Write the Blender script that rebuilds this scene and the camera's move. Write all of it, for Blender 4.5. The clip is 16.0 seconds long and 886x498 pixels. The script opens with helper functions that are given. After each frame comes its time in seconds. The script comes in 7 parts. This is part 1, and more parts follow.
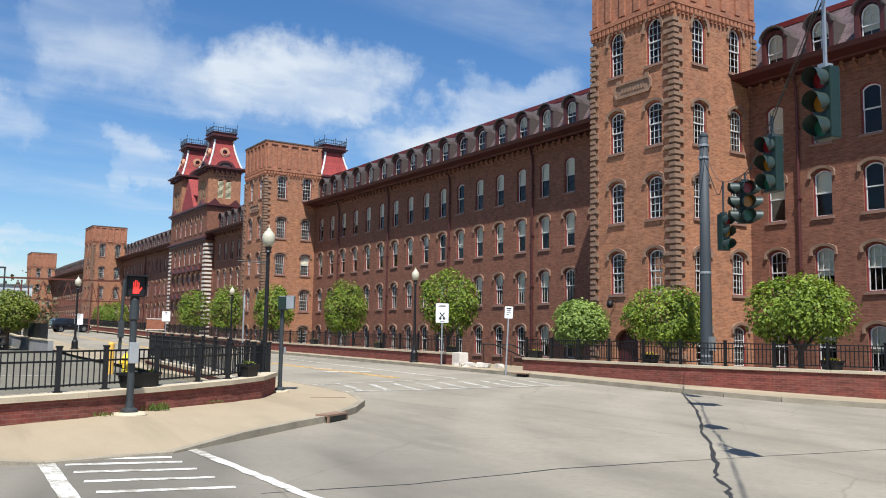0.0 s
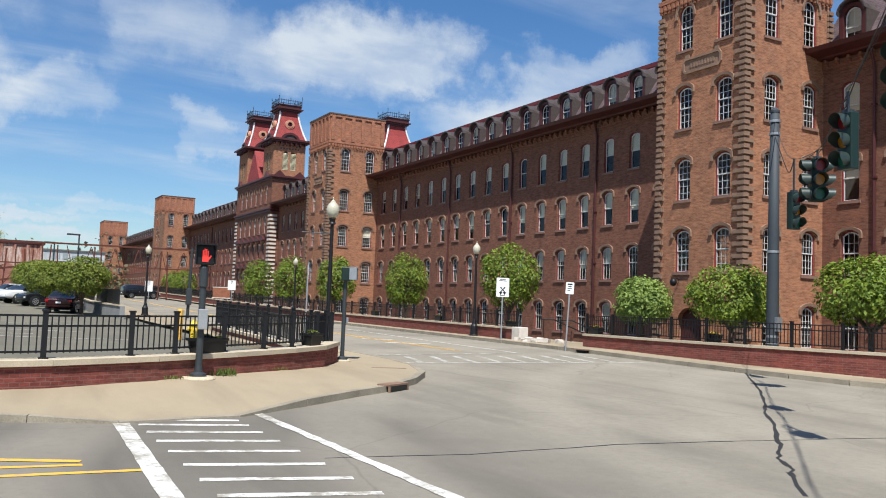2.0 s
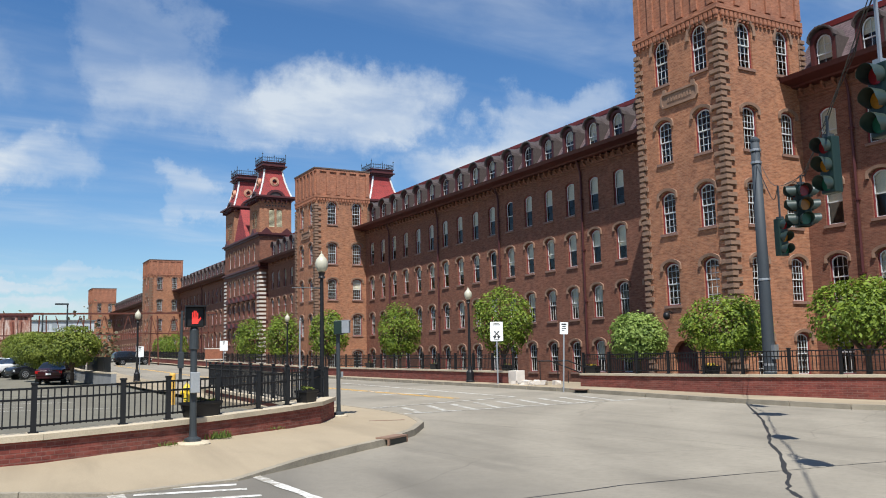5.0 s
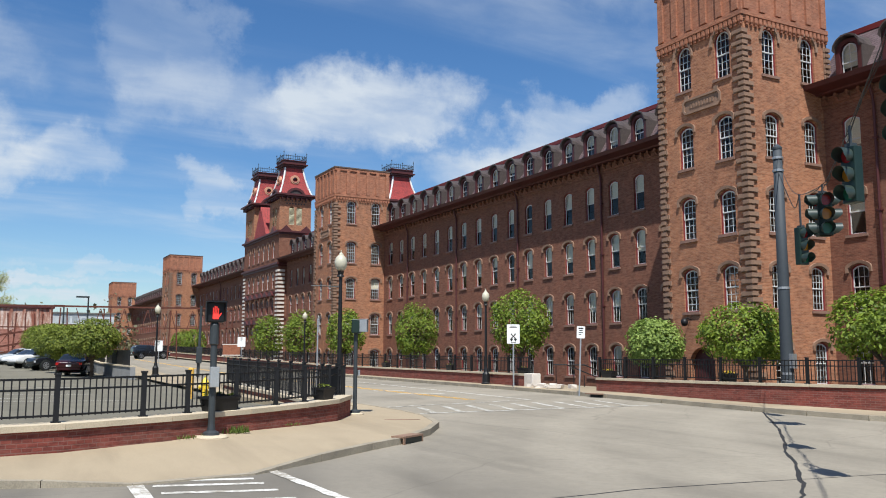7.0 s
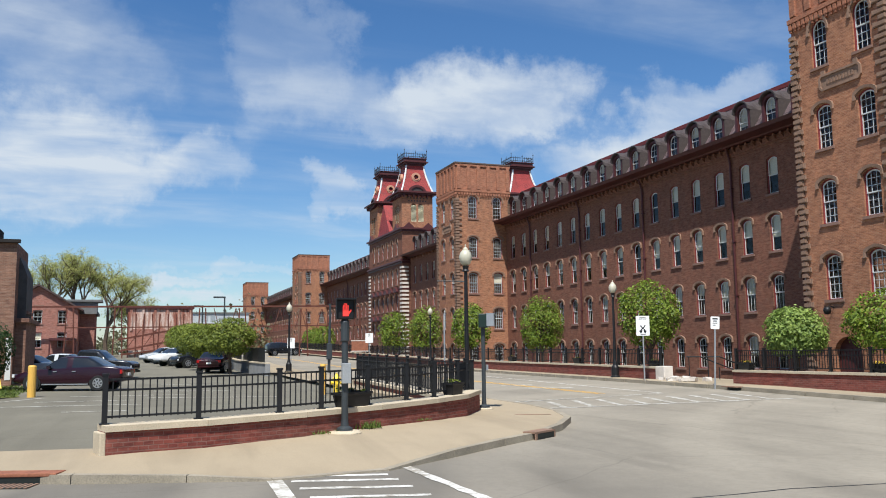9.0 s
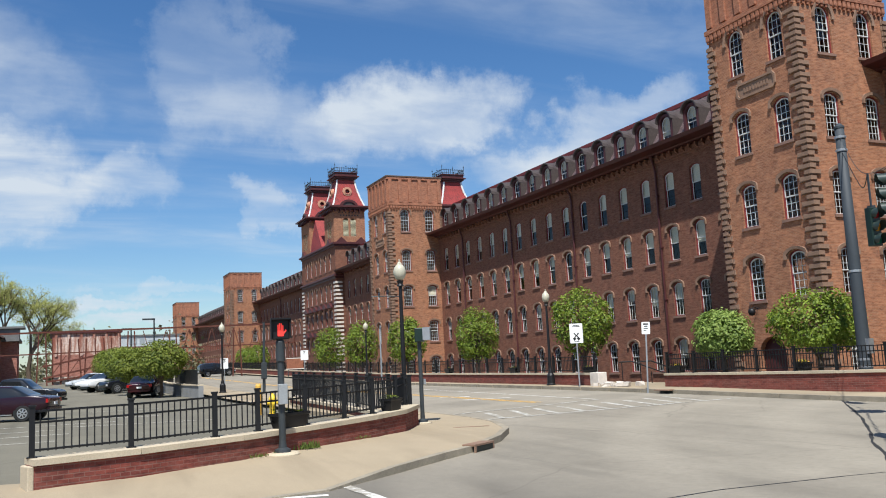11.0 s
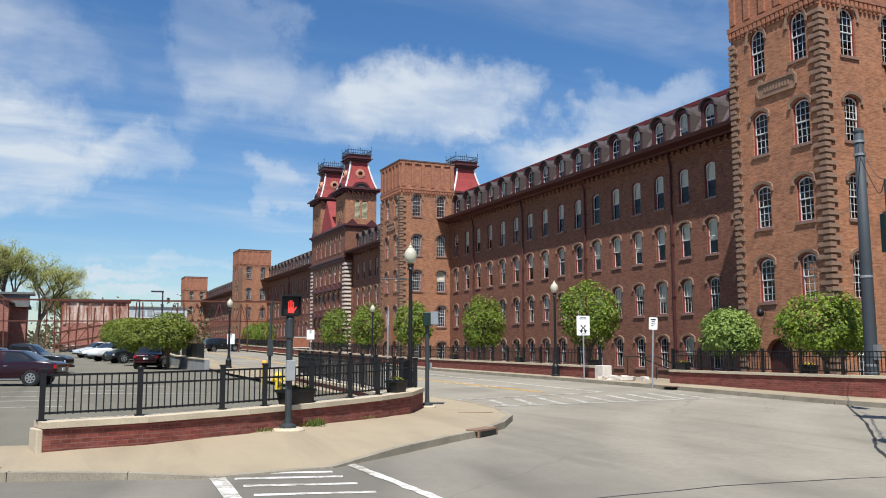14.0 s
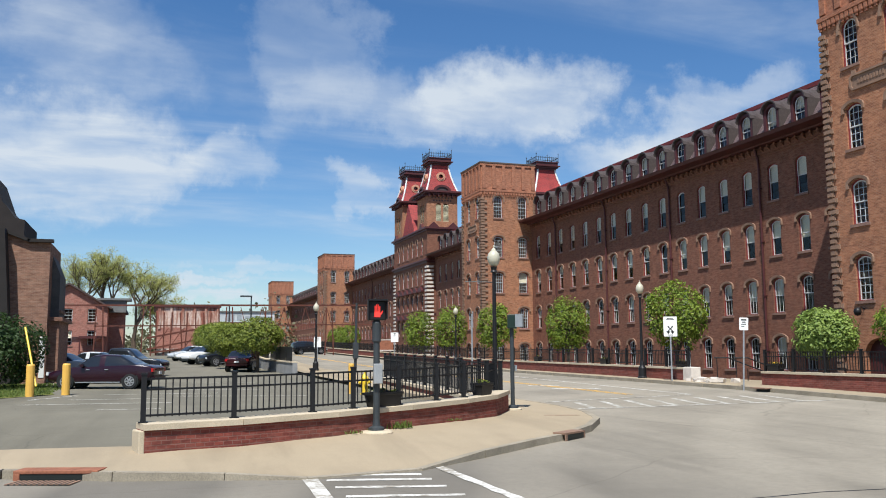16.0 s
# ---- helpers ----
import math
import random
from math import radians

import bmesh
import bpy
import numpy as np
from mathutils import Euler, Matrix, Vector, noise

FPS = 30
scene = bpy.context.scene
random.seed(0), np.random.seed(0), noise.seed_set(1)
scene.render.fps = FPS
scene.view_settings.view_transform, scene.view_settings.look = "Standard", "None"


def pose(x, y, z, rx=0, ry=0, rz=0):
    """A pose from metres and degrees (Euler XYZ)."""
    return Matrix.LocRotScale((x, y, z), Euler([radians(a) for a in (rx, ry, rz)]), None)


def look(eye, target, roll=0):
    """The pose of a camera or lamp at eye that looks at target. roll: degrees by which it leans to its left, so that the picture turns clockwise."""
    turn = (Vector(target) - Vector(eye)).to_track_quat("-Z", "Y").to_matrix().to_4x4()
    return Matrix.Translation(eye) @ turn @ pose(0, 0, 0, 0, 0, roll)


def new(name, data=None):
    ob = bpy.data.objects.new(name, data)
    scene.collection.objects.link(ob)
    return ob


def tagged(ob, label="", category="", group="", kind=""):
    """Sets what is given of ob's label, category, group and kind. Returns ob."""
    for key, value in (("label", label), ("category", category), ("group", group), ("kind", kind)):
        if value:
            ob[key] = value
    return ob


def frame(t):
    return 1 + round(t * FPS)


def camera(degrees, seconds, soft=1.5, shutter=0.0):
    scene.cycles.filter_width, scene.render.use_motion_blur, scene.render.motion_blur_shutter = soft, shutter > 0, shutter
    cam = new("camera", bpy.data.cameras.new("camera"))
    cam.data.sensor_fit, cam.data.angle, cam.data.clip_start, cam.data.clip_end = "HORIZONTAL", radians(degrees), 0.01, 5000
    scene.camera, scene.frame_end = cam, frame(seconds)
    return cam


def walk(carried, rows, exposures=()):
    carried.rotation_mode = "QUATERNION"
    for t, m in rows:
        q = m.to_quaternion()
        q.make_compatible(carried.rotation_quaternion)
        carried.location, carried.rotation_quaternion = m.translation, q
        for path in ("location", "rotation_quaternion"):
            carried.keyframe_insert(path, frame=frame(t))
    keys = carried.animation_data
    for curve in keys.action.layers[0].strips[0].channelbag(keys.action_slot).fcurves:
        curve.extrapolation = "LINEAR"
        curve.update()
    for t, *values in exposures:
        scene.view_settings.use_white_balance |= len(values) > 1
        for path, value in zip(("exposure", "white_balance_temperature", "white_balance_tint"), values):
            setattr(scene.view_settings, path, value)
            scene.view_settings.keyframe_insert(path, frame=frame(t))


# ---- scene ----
cam = camera(54.2, 16.0, soft=1.0)
PATH = [
    (0, (2.378, -2.431, 2.125), (3.452, -0.756, 2.324), 0.9),
    (0.5, (2.337, -2.45, 2.108), (3.354, -0.739, 2.306), 0.7),
    (1, (2.351, -2.408, 2.106), (3.33, -0.673, 2.278), 1.6),
    (1.5, (2.353, -2.424, 2.105), (3.322, -0.68, 2.25), 2.3),
    (2, (2.315, -2.471, 2.104), (3.273, -0.72, 2.24), 2.2),
    (2.5, (2.334, -2.398, 2.119), (3.275, -0.639, 2.274), 1.2),
    (3, (2.358, -2.377, 2.132), (3.311, -0.629, 2.317), 0.2),
    (3.5, (2.373, -2.362, 2.129), (3.339, -0.622, 2.331), -1.1),
    (4, (2.37, -2.359, 2.137), (3.345, -0.627, 2.355), -1.5),
    (4.5, (2.384, -2.34, 2.124), (3.37, -0.617, 2.362), -1.2),
    (4.7, (2.374, -2.351, 2.118), (3.35, -0.622, 2.361), -1.4),
    (6.8, (2.312, -2.495, 2.1), (3.266, -0.755, 2.349), -0.4),
    (7, (2.285, -2.47, 2.098), (3.221, -0.719, 2.346), 0.1),
    (7.5, (2.271, -2.383, 2.092), (3.136, -0.598, 2.348), 0.7),
    (8, (2.265, -2.319, 2.062), (3.016, -0.481, 2.304), 0.5),
    (8.2, (2.281, -2.29, 2.067), (2.977, -0.429, 2.298), 0.0),
    (10.3, (2.311, -2.133, 2.158), (3.037, -0.286, 2.405), -2.4),
    (10.5, (2.302, -2.145, 2.149), (3.059, -0.311, 2.4), -2.6),
    (11, (2.27, -2.251, 2.166), (3.093, -0.447, 2.425), -2.9),
    (11.5, (2.248, -2.25, 2.174), (3.108, -0.468, 2.461), -2.7),
    (12, (2.213, -2.235, 2.152), (3.074, -0.454, 2.448), -2.6),
    (12.5, (2.232, -2.213, 2.135), (3.092, -0.428, 2.409), -1.9),
    (13, (2.195, -2.259, 2.132), (3.041, -0.464, 2.381), -0.6),
    (13.5, (2.187, -2.291, 2.124), (3.004, -0.481, 2.359), -0.1),
    (14, (2.19, -2.26, 2.124), (2.994, -0.443, 2.353), -0.1),
    (14.5, (2.19, -2.29, 2.126), (2.978, -0.466, 2.353), -0.3),
    (15, (2.149, -2.34, 2.119), (2.895, -0.499, 2.35), -0.5),
    (15.5, (2.134, -2.34, 2.128), (2.82, -0.476, 2.362), -0.4),
    (16, (2.12, -2.294, 2.146), (2.749, -0.41, 2.38), -0.4),
]
walk(cam, [(t, look(eye, aim, roll)) for t, eye, aim, roll in PATH], [(0.0, 0.56, 6100, 7), (2.5, 0.42, 6100, 7), (16.0, 0.42, 6100, 7)])

# ---- light ----
SUN_AZ, SUN_EL = radians(29.0), radians(60.0)
to_sun = Vector((-math.sin(SUN_AZ) * math.cos(SUN_EL), -math.cos(SUN_AZ) * math.cos(SUN_EL), math.sin(SUN_EL)))
sun = new("sun", bpy.data.lights.new("sun", "SUN"))
sun.data.energy, sun.data.angle, sun.data.color = 5.0, radians(0.55), (1.0, 0.94, 0.86)
sun.matrix_world = look(to_sun * 300, (0, 0, 0))

world = bpy.data.worlds.new("sky")
scene.world = world
world.use_nodes = True
wt = world.node_tree
wt.nodes.clear()


def wn(kind, **sets):
    n = wt.nodes.new(kind)
    for k, v in sets.items():
        if k == "operation":
            n.operation = v
        elif k == "blend_type":
            n.blend_type = v
        elif k == "data_type":
            n.data_type = v
    return n


def build_sky():
    """A clear Nishita sky with thin cirrus streaks and a few soft cumulus patches."""
    out = wn("ShaderNodeOutputWorld")
    bg = wn("ShaderNodeBackground")
    bg.inputs[1].default_value = 0.072
    sky = wn("ShaderNodeTexSky")
    sky.sky_type = "NISHITA"
    sky.sun_disc = False
    sky.sun_elevation = SUN_EL
    sky.sun_rotation = math.atan2(to_sun.x, to_sun.y)
    sky.altitude, sky.air_density, sky.dust_density, sky.ozone_density = 50, 1.0, 0.5, 3.0
    tc = wn("ShaderNodeTexCoord")
    sep = wn("ShaderNodeSeparateXYZ")
    wt.links.new(tc.outputs["Generated"], sep.inputs[0])
    # the direction laid out on a plane overhead, so that streaks flatten towards the horizon
    lift = wn("ShaderNodeMath", operation="ADD"); lift.inputs[1].default_value = 0.12
    wt.links.new(sep.outputs["Z"], lift.inputs[0])
    top = wn("ShaderNodeMath", operation="MAXIMUM"); top.inputs[1].default_value = 0.05
    wt.links.new(lift.outputs[0], top.inputs[0])
    u = wn("ShaderNodeMath", operation="DIVIDE"); v = wn("ShaderNodeMath", operation="DIVIDE")
    wt.links.new(sep.outputs["X"], u.inputs[0]); wt.links.new(top.outputs[0], u.inputs[1])
    wt.links.new(sep.outputs["Y"], v.inputs[0]); wt.links.new(top.outputs[0], v.inputs[1])
    plane = wn("ShaderNodeCombineXYZ")
    wt.links.new(u.outputs[0], plane.inputs[0]); wt.links.new(v.outputs[0], plane.inputs[1])

    def layer(turn, scale, size, detail, low, high, distort):
        m = wn("ShaderNodeMapping")
        m.inputs["Rotation"].default_value[2] = radians(turn)
        m.inputs["Scale"].default_value = scale
        wt.links.new(plane.outputs[0], m.inputs["Vector"])
        n = wn("ShaderNodeTexNoise")
        n.inputs["Scale"].default_value, n.inputs["Detail"].default_value = size, detail
        n.inputs["Roughness"].default_value, n.inputs["Distortion"].default_value = 0.55, distort
        wt.links.new(m.outputs[0], n.inputs["Vector"])
        r = wn("ShaderNodeMapRange")
        r.interpolation_type = "SMOOTHSTEP"
        r.inputs["From Min"].default_value, r.inputs["From Max"].default_value = low, high
        wt.links.new(n.outputs["Fac"], r.inputs["Value"])
        return r.outputs[0]

    wob = wn("ShaderNodeTexNoise")
    wob.inputs["Scale"].default_value, wob.inputs["Detail"].default_value, wob.inputs["Roughness"].default_value = 6.5, 9, 0.62
    wt.links.new(tc.outputs["Generated"], wob.inputs["Vector"])
    cen = wn("ShaderNodeVectorMath", operation="SUBTRACT"); cen.inputs[1].default_value = (0.5, 0.5, 0.5)
    wt.links.new(wob.outputs["Color"], cen.inputs[0])
    amp = wn("ShaderNodeVectorMath", operation="MULTIPLY"); amp.inputs[1].default_value = (0.30, 0.30, 0.17)
    wt.links.new(cen.outputs[0], amp.inputs[0])
    warp = wn("ShaderNodeVectorMath", operation="ADD")
    wt.links.new(tc.outputs["Generated"], warp.inputs[0]); wt.links.new(amp.outputs[0], warp.inputs[1])

    def patch(az, el, wide, high, strength):
        """A soft oval cloud patch at that azimuth (from +y towards +x) and height, in degrees."""
        a, e = radians(az), radians(el)
        centre = Vector((math.sin(a) * math.cos(e), math.cos(a) * math.cos(e), math.sin(e)))
        right = Vector((math.cos(a), -math.sin(a), 0))
        up = right.cross(centre)
        parts = []
        for axis, w in ((right, wide), (up, high)):
            d = wn("ShaderNodeVectorMath", operation="DOT_PRODUCT")
            d.inputs[1].default_value = axis
            wt.links.new(warp.outputs[0], d.inputs[0])
            off = wn("ShaderNodeMath", operation="SUBTRACT"); off.inputs[1].default_value = axis.dot(centre)
            wt.links.new(d.outputs["Value"], off.inputs[0])
            s = wn("ShaderNodeMath", operation="DIVIDE"); s.inputs[1].default_value = math.sin(radians(w))
            wt.links.new(off.outputs[0], s.inputs[0])
            q = wn("ShaderNodeMath", operation="MULTIPLY")
            wt.links.new(s.outputs[0], q.inputs[0]); wt.links.new(s.outputs[0], q.inputs[1])
            parts.append(q)
        add = wn("ShaderNodeMath", operation="ADD")
        wt.links.new(parts[0].outputs[0], add.inputs[0]); wt.links.new(parts[1].outputs[0], add.inputs[1])
        r = wn("ShaderNodeMapRange")
        r.interpolation_type = "SMOOTHSTEP"
        r.inputs["From Min"].default_value, r.inputs["From Max"].default_value = 1.0, 0.0
        r.inputs["To Max"].default_value = strength
        wt.links.new(add.outputs[0], r.inputs["Value"])
        front = wn("ShaderNodeVectorMath", operation="DOT_PRODUCT")
        front.inputs[1].default_value = centre
        wt.links.new(tc.outputs["Generated"], front.inputs[0])
        gt = wn("ShaderNodeMath", operation="GREATER_THAN"); gt.inputs[1].default_value = 0.3
        wt.links.new(front.outputs["Value"], gt.inputs[0])
        mul = wn("ShaderNodeMath", operation="MULTIPLY")
        wt.links.new(r.outputs[0], mul.inputs[0]); wt.links.new(gt.outputs[0], mul.inputs[1])
        return mul.outputs[0]

    def op(kind, a, b):
        n = wn("ShaderNodeMath", operation=kind)
        for i, s in enumerate((a, b)):
            if isinstance(s, (int, float)):
                n.inputs[i].default_value = s
            else:
                wt.links.new(s, n.inputs[i])
        return n.outputs[0]

    streaks = layer(-24, (0.42, 1.5, 1), 1.5, 9, 0.36, 0.78, 0.9)
    wisps = layer(-60, (0.8, 1.25, 1), 3.2, 10, 0.30, 0.74, 0.35)
    body = layer(10, (1.0, 1.0, 1), 1.3, 5, 0.25, 0.70, 0.2)
    puffs = None
    for p in CLOUDS:
        c = patch(*p)
        puffs = c if puffs is None else op("SUBTRACT", op("ADD", puffs, c), op("MULTIPLY", puffs, c))
    soft = op("MULTIPLY", puffs, op("ADD", 0.28, op("ADD", op("MULTIPLY", wisps, 0.45), op("MULTIPLY", body, 0.45))))
    cover = op("MINIMUM", op("ADD", soft, op("MULTIPLY", op("MULTIPLY", streaks, op("ADD", 0.25, wisps)), 0.36)), 0.92)
    mix = wn("ShaderNodeMixRGB")
    wt.links.new(cover, mix.inputs[0])
    hue = wn("ShaderNodeHueSaturation")
    hue.inputs["Hue"].default_value = 0.504
    hue.inputs["Saturation"].default_value, hue.inputs["Value"].default_value = 1.22, 1.22
    wt.links.new(sky.outputs[0], hue.inputs["Color"])
    wt.links.new(hue.outputs[0], mix.inputs[1])
    mix.inputs[2].default_value = (7.6, 7.9, 8.3, 1)
    wt.links.new(mix.outputs[0], bg.inputs[0])
    wt.links.new(bg.outputs[0], out.inputs[0])


# azimuth, height, half width, half height (degrees), density
CLOUDS = [(-6.7, 12.9, 9.0, 3.2, 0.9), (0.2, 10.7, 6.5, 2.6, 0.85), (5.2, 12.5, 3.6, 2.4, 0.45), (22.2, 16.2, 6.6, 3.4, 1.15), (26.2, 16.8, 5.0, 2.8, 0.8), (17.8, 14.8, 5.0, 2.6, 0.5),
          (30.6, 12.6, 5.0, 2.0, 0.6), (34.6, 14.4, 5.0, 1.9, 0.6), (38.6, 16.2, 5.0, 1.9, 0.5), (13.0, 9.7, 2.2, 1.0, 0.42), (2.3, 4.5, 4.2, 0.6, 0.8), (2.8, 3.3, 5.0, 0.6, 0.7), (6.8, 5.3, 4.4, 0.5, 0.5),
          (-4.6, 18.3, 7.0, 4.0, 0.34), (9.6, 18.6, 3.2, 7.0, 0.30), (12.5, 16.0, 5.0, 3.0, 0.3), (44.0, 25.0, 8.0, 4.0, 0.3)]
build_sky()

# ---- materials ----


class Mat:
    """A small builder for node materials."""

    def __init__(self, name):
        self.m = bpy.data.materials.new(name)
        self.m.use_nodes = True
        self.t = self.m.node_tree
        self.p = self.t.nodes["Principled BSDF"]
        self.c = self.t.nodes.new("ShaderNodeTexCoord")

    def link(self, a, b):
        self.t.links.new(a, b)

    def noise(self, scale, detail=4, rough=0.55, vec=None, distortion=0.0):
        n = self.t.nodes.new("ShaderNodeTexNoise")
        n.inputs["Scale"].default_value, n.inputs["Detail"].default_value = scale, detail
        n.inputs["Roughness"].default_value, n.inputs["Distortion"].default_value = rough, distortion
        self.link(vec or self.c.outputs["Object"], n.inputs["Vector"])
        return n.outputs["Fac"]

    def ramp(self, fac, stops):
        r = self.t.nodes.new("ShaderNodeValToRGB")
        while len(r.color_ramp.elements) < len(stops):
            r.color_ramp.elements.new(0.5)
        for e, (pos, col) in zip(r.color_ramp.elements, stops):
            e.position = pos
            e.color = (*col, 1) if len(col) == 3 else col
        self.link(fac, r.inputs[0])
        return r.outputs[0]

    def mix(self, fac, a, b, blend="MIX"):
        n = self.t.nodes.new("ShaderNodeMixRGB")
        n.blend_type = blend
        for i, s in enumerate((fac, a, b)):
            if isinstance(s, (int, float)):
                n.inputs[i].default_value = s
            elif isinstance(s, tuple):
                n.inputs[i].default_value = (*s, 1) if len(s) == 3 else s
            else:
                self.link(s, n.inputs[i])
        return n.outputs[0]

    def math(self, kind, a, b=0.0):
        n = self.t.nodes.new("ShaderNodeMath")
        n.operation = kind
        for i, s in enumerate((a, b)):
            if isinstance(s, (int, float)):
                n.inputs[i].default_value = s
            else:
                self.link(s, n.inputs[i])
        return n.outputs[0]

    def bump(self, height, strength, distance=0.02):
        b = self.t.nodes.new("ShaderNodeBump")
        b.inputs["Strength"].default_value, b.inputs["Distance"].default_value = strength, distance
        self.link(height, b.inputs["Height"])
        self.link(b.outputs[0], self.p.inputs["Normal"])

    def done(self, col, rough=0.8, metal=0.0, spec=0.4):
        if isinstance(col, tuple):
            self.p.inputs["Base Color"].default_value = (*col, 1)
        else:
            self.link(col, self.p.inputs["Base Color"])
        if isinstance(rough, (int, float)):
            self.p.inputs["Roughness"].default_value = rough
        else:
            self.link(rough, self.p.inputs["Roughness"])
        self.p.inputs["Metallic"].default_value = metal
        self.p.inputs["Specular IOR Level"].default_value = spec
        return self.m

    def wall_coords(self):
        """Metres along an upright axis-parallel wall and up it."""
        s = self.t.nodes.new("ShaderNodeSeparateXYZ")
        self.link(self.c.outputs["Object"], s.inputs[0])
        c = self.t.nodes.new("ShaderNodeCombineXYZ")
        self.link(self.math("ADD", s.outputs[0], s.outputs[1]), c.inputs[0])
        self.link(s.outputs[2], c.inputs[1])
        return c.outputs[0]


def plain(name, col, rough=0.6, metal=0.0, vary=0.12, scale=3.0, spec=0.4, fine=40.0):
    """A painted, metal or stone surface with two scales of variation."""
    k = Mat(name)
    a = k.noise(scale, 5)
    b = k.noise(fine, 3)
    lo, hi = tuple(c * (1 - vary) for c in col), tuple(min(1, c * (1 + vary)) for c in col)
    c = k.ramp(a, [(0.3, lo), (0.7, hi)])
    c = k.mix(0.35, c, k.ramp(b, [(0.35, tuple(x * (1 - vary) for x in lo)), (0.65, hi)]))
    k.bump(b, 0.15, 0.004)
    return k.done(c, rough, metal, spec)


def brick(name, one, two, mortar, wide=0.205, tall=0.069, stain=0.35, joint=0.008):
    k = Mat(name)
    v = k.wall_coords()
    t = k.t.nodes.new("ShaderNodeTexBrick")
    t.offset, t.squash = 0.5, 1.0
    t.inputs["Color1"].default_value, t.inputs["Color2"].default_value, t.inputs["Mortar"].default_value = (*one, 1), (*two, 1), (*mortar, 1)
    t.inputs["Scale"].default_value, t.inputs["Mortar Size"].default_value = 1.0, joint
    t.inputs["Mortar Smooth"].default_value, t.inputs["Bias"].default_value = 0.2, -0.1
    t.inputs["Brick Width"].default_value, t.inputs["Row Height"].default_value = wide, tall
    k.link(v, t.inputs["Vector"])
    big = k.noise(0.22, 6, 0.6)
    mid = k.noise(1.7, 6, 0.65)
    # courses of differently burnt brick
    flat = k.t.nodes.new("ShaderNodeMapping")
    flat.inputs["Scale"].default_value = (2.3, 9.0, 1.0)
    k.link(v, flat.inputs[0])
    fine = k.noise(1.0, 4, 0.7, flat.outputs[0])
    c = k.mix(k.math("MULTIPLY", k.ramp(big, [(0.40, (0, 0, 0)), (0.70, (1, 1, 1))]), stain), t.outputs["Color"], (0.17, 0.085, 0.062), "MIX")
    c = k.mix(k.ramp(mid, [(0.45, (0, 0, 0)), (0.72, (0.55, 0.55, 0.55))]), c, tuple(min(1, x * 1.45) for x in one), "MIX")
    c = k.mix(k.ramp(fine, [(0.35, (0.55, 0.55, 0.55)), (0.52, (0, 0, 0))]), c, tuple(x * 0.5 for x in two), "MIX")
    c = k.mix(k.ramp(fine, [(0.54, (0, 0, 0)), (0.70, (0.45, 0.45, 0.45))]), c, tuple(min(1, x * 1.25) for x in mortar), "MIX")
    k.bump(k.math("SUBTRACT", k.math("MULTIPLY", fine, 0.4), t.outputs["Fac"]), 0.5, 0.008)
    return k.done(c, 0.88, 0, 0.25)


def slate(name, one, two):
    k = Mat(name)
    s = k.t.nodes.new("ShaderNodeSeparateXYZ")
    k.link(k.c.outputs["Object"], s.inputs[0])
    cc = k.t.nodes.new("ShaderNodeCombineXYZ")
    k.link(k.math("ADD", s.outputs[0], s.outputs[1]), cc.inputs[0])
    k.link(s.outputs[2], cc.inputs[1])
    t = k.t.nodes.new("ShaderNodeTexBrick")
    t.offset = 0.5
    t.inputs["Color1"].default_value, t.inputs["Color2"].default_value, t.inputs["Mortar"].default_value = (*one, 1), (*two, 1), (0.02, 0.014, 0.014, 1)
    t.inputs["Scale"].default_value, t.inputs["Mortar Size"].default_value, t.inputs["Bias"].default_value = 1.0, 0.012, 0.0
    t.inputs["Brick Width"].default_value, t.inputs["Row Height"].default_value = 0.26, 0.15
    k.link(cc.outputs[0], t.inputs["Vector"])
    n = k.noise(1.2, 5)
    f = k.noise(18, 3)
    c = k.mix(k.ramp(n, [(0.35, (0, 0, 0)), (0.7, (0.55, 0.55, 0.55))]), t.outputs["Color"], tuple(min(0.7, x * 1.4) for x in two))
    k.bump(k.math("SUBTRACT", k.math("MULTIPLY", f, 0.5), t.outputs["Fac"]), 0.6, 0.015)
    return k.done(c, 0.62, 0, 0.45)


def glass(name, tint=(0.85, 0.86, 0.86)):
    m = bpy.data.materials.new(name)
    m.use_nodes = True
    t = m.node_tree
    t.nodes.clear()
    out, mix = t.nodes.new("ShaderNodeOutputMaterial"), t.nodes.new("ShaderNodeMixShader")
    tr, gl, fr = t.nodes.new("ShaderNodeBsdfTransparent"), t.nodes.new("ShaderNodeBsdfGlossy"), t.nodes.new("ShaderNodeFresnel")
    tr.inputs[0].default_value = (0.86, 0.88, 0.87, 1)
    gl.inputs[0].default_value = (*tint, 1)
    gl.inputs["Roughness"].default_value = 0.03
    fr.inputs[0].default_value = 1.45
    tc, no, bu = t.nodes.new("ShaderNodeTexCoord"), t.nodes.new("ShaderNodeTexNoise"), t.nodes.new("ShaderNodeBump")
    no.inputs["Scale"].default_value = 1.6
    bu.inputs["Strength"].default_value, bu.inputs["Distance"].default_value = 0.12, 0.05
    t.links.new(tc.outputs["Object"], no.inputs["Vector"]); t.links.new(no.outputs["Fac"], bu.inputs["Height"])
    t.links.new(bu.outputs[0], gl.inputs["Normal"])
    t.links.new(fr.outputs[0], mix.inputs[0]); t.links.new(tr.outputs[0], mix.inputs[1]); t.links.new(gl.outputs[0], mix.inputs[2])
    t.links.new(mix.outputs[0], out.inputs[0])
    return m


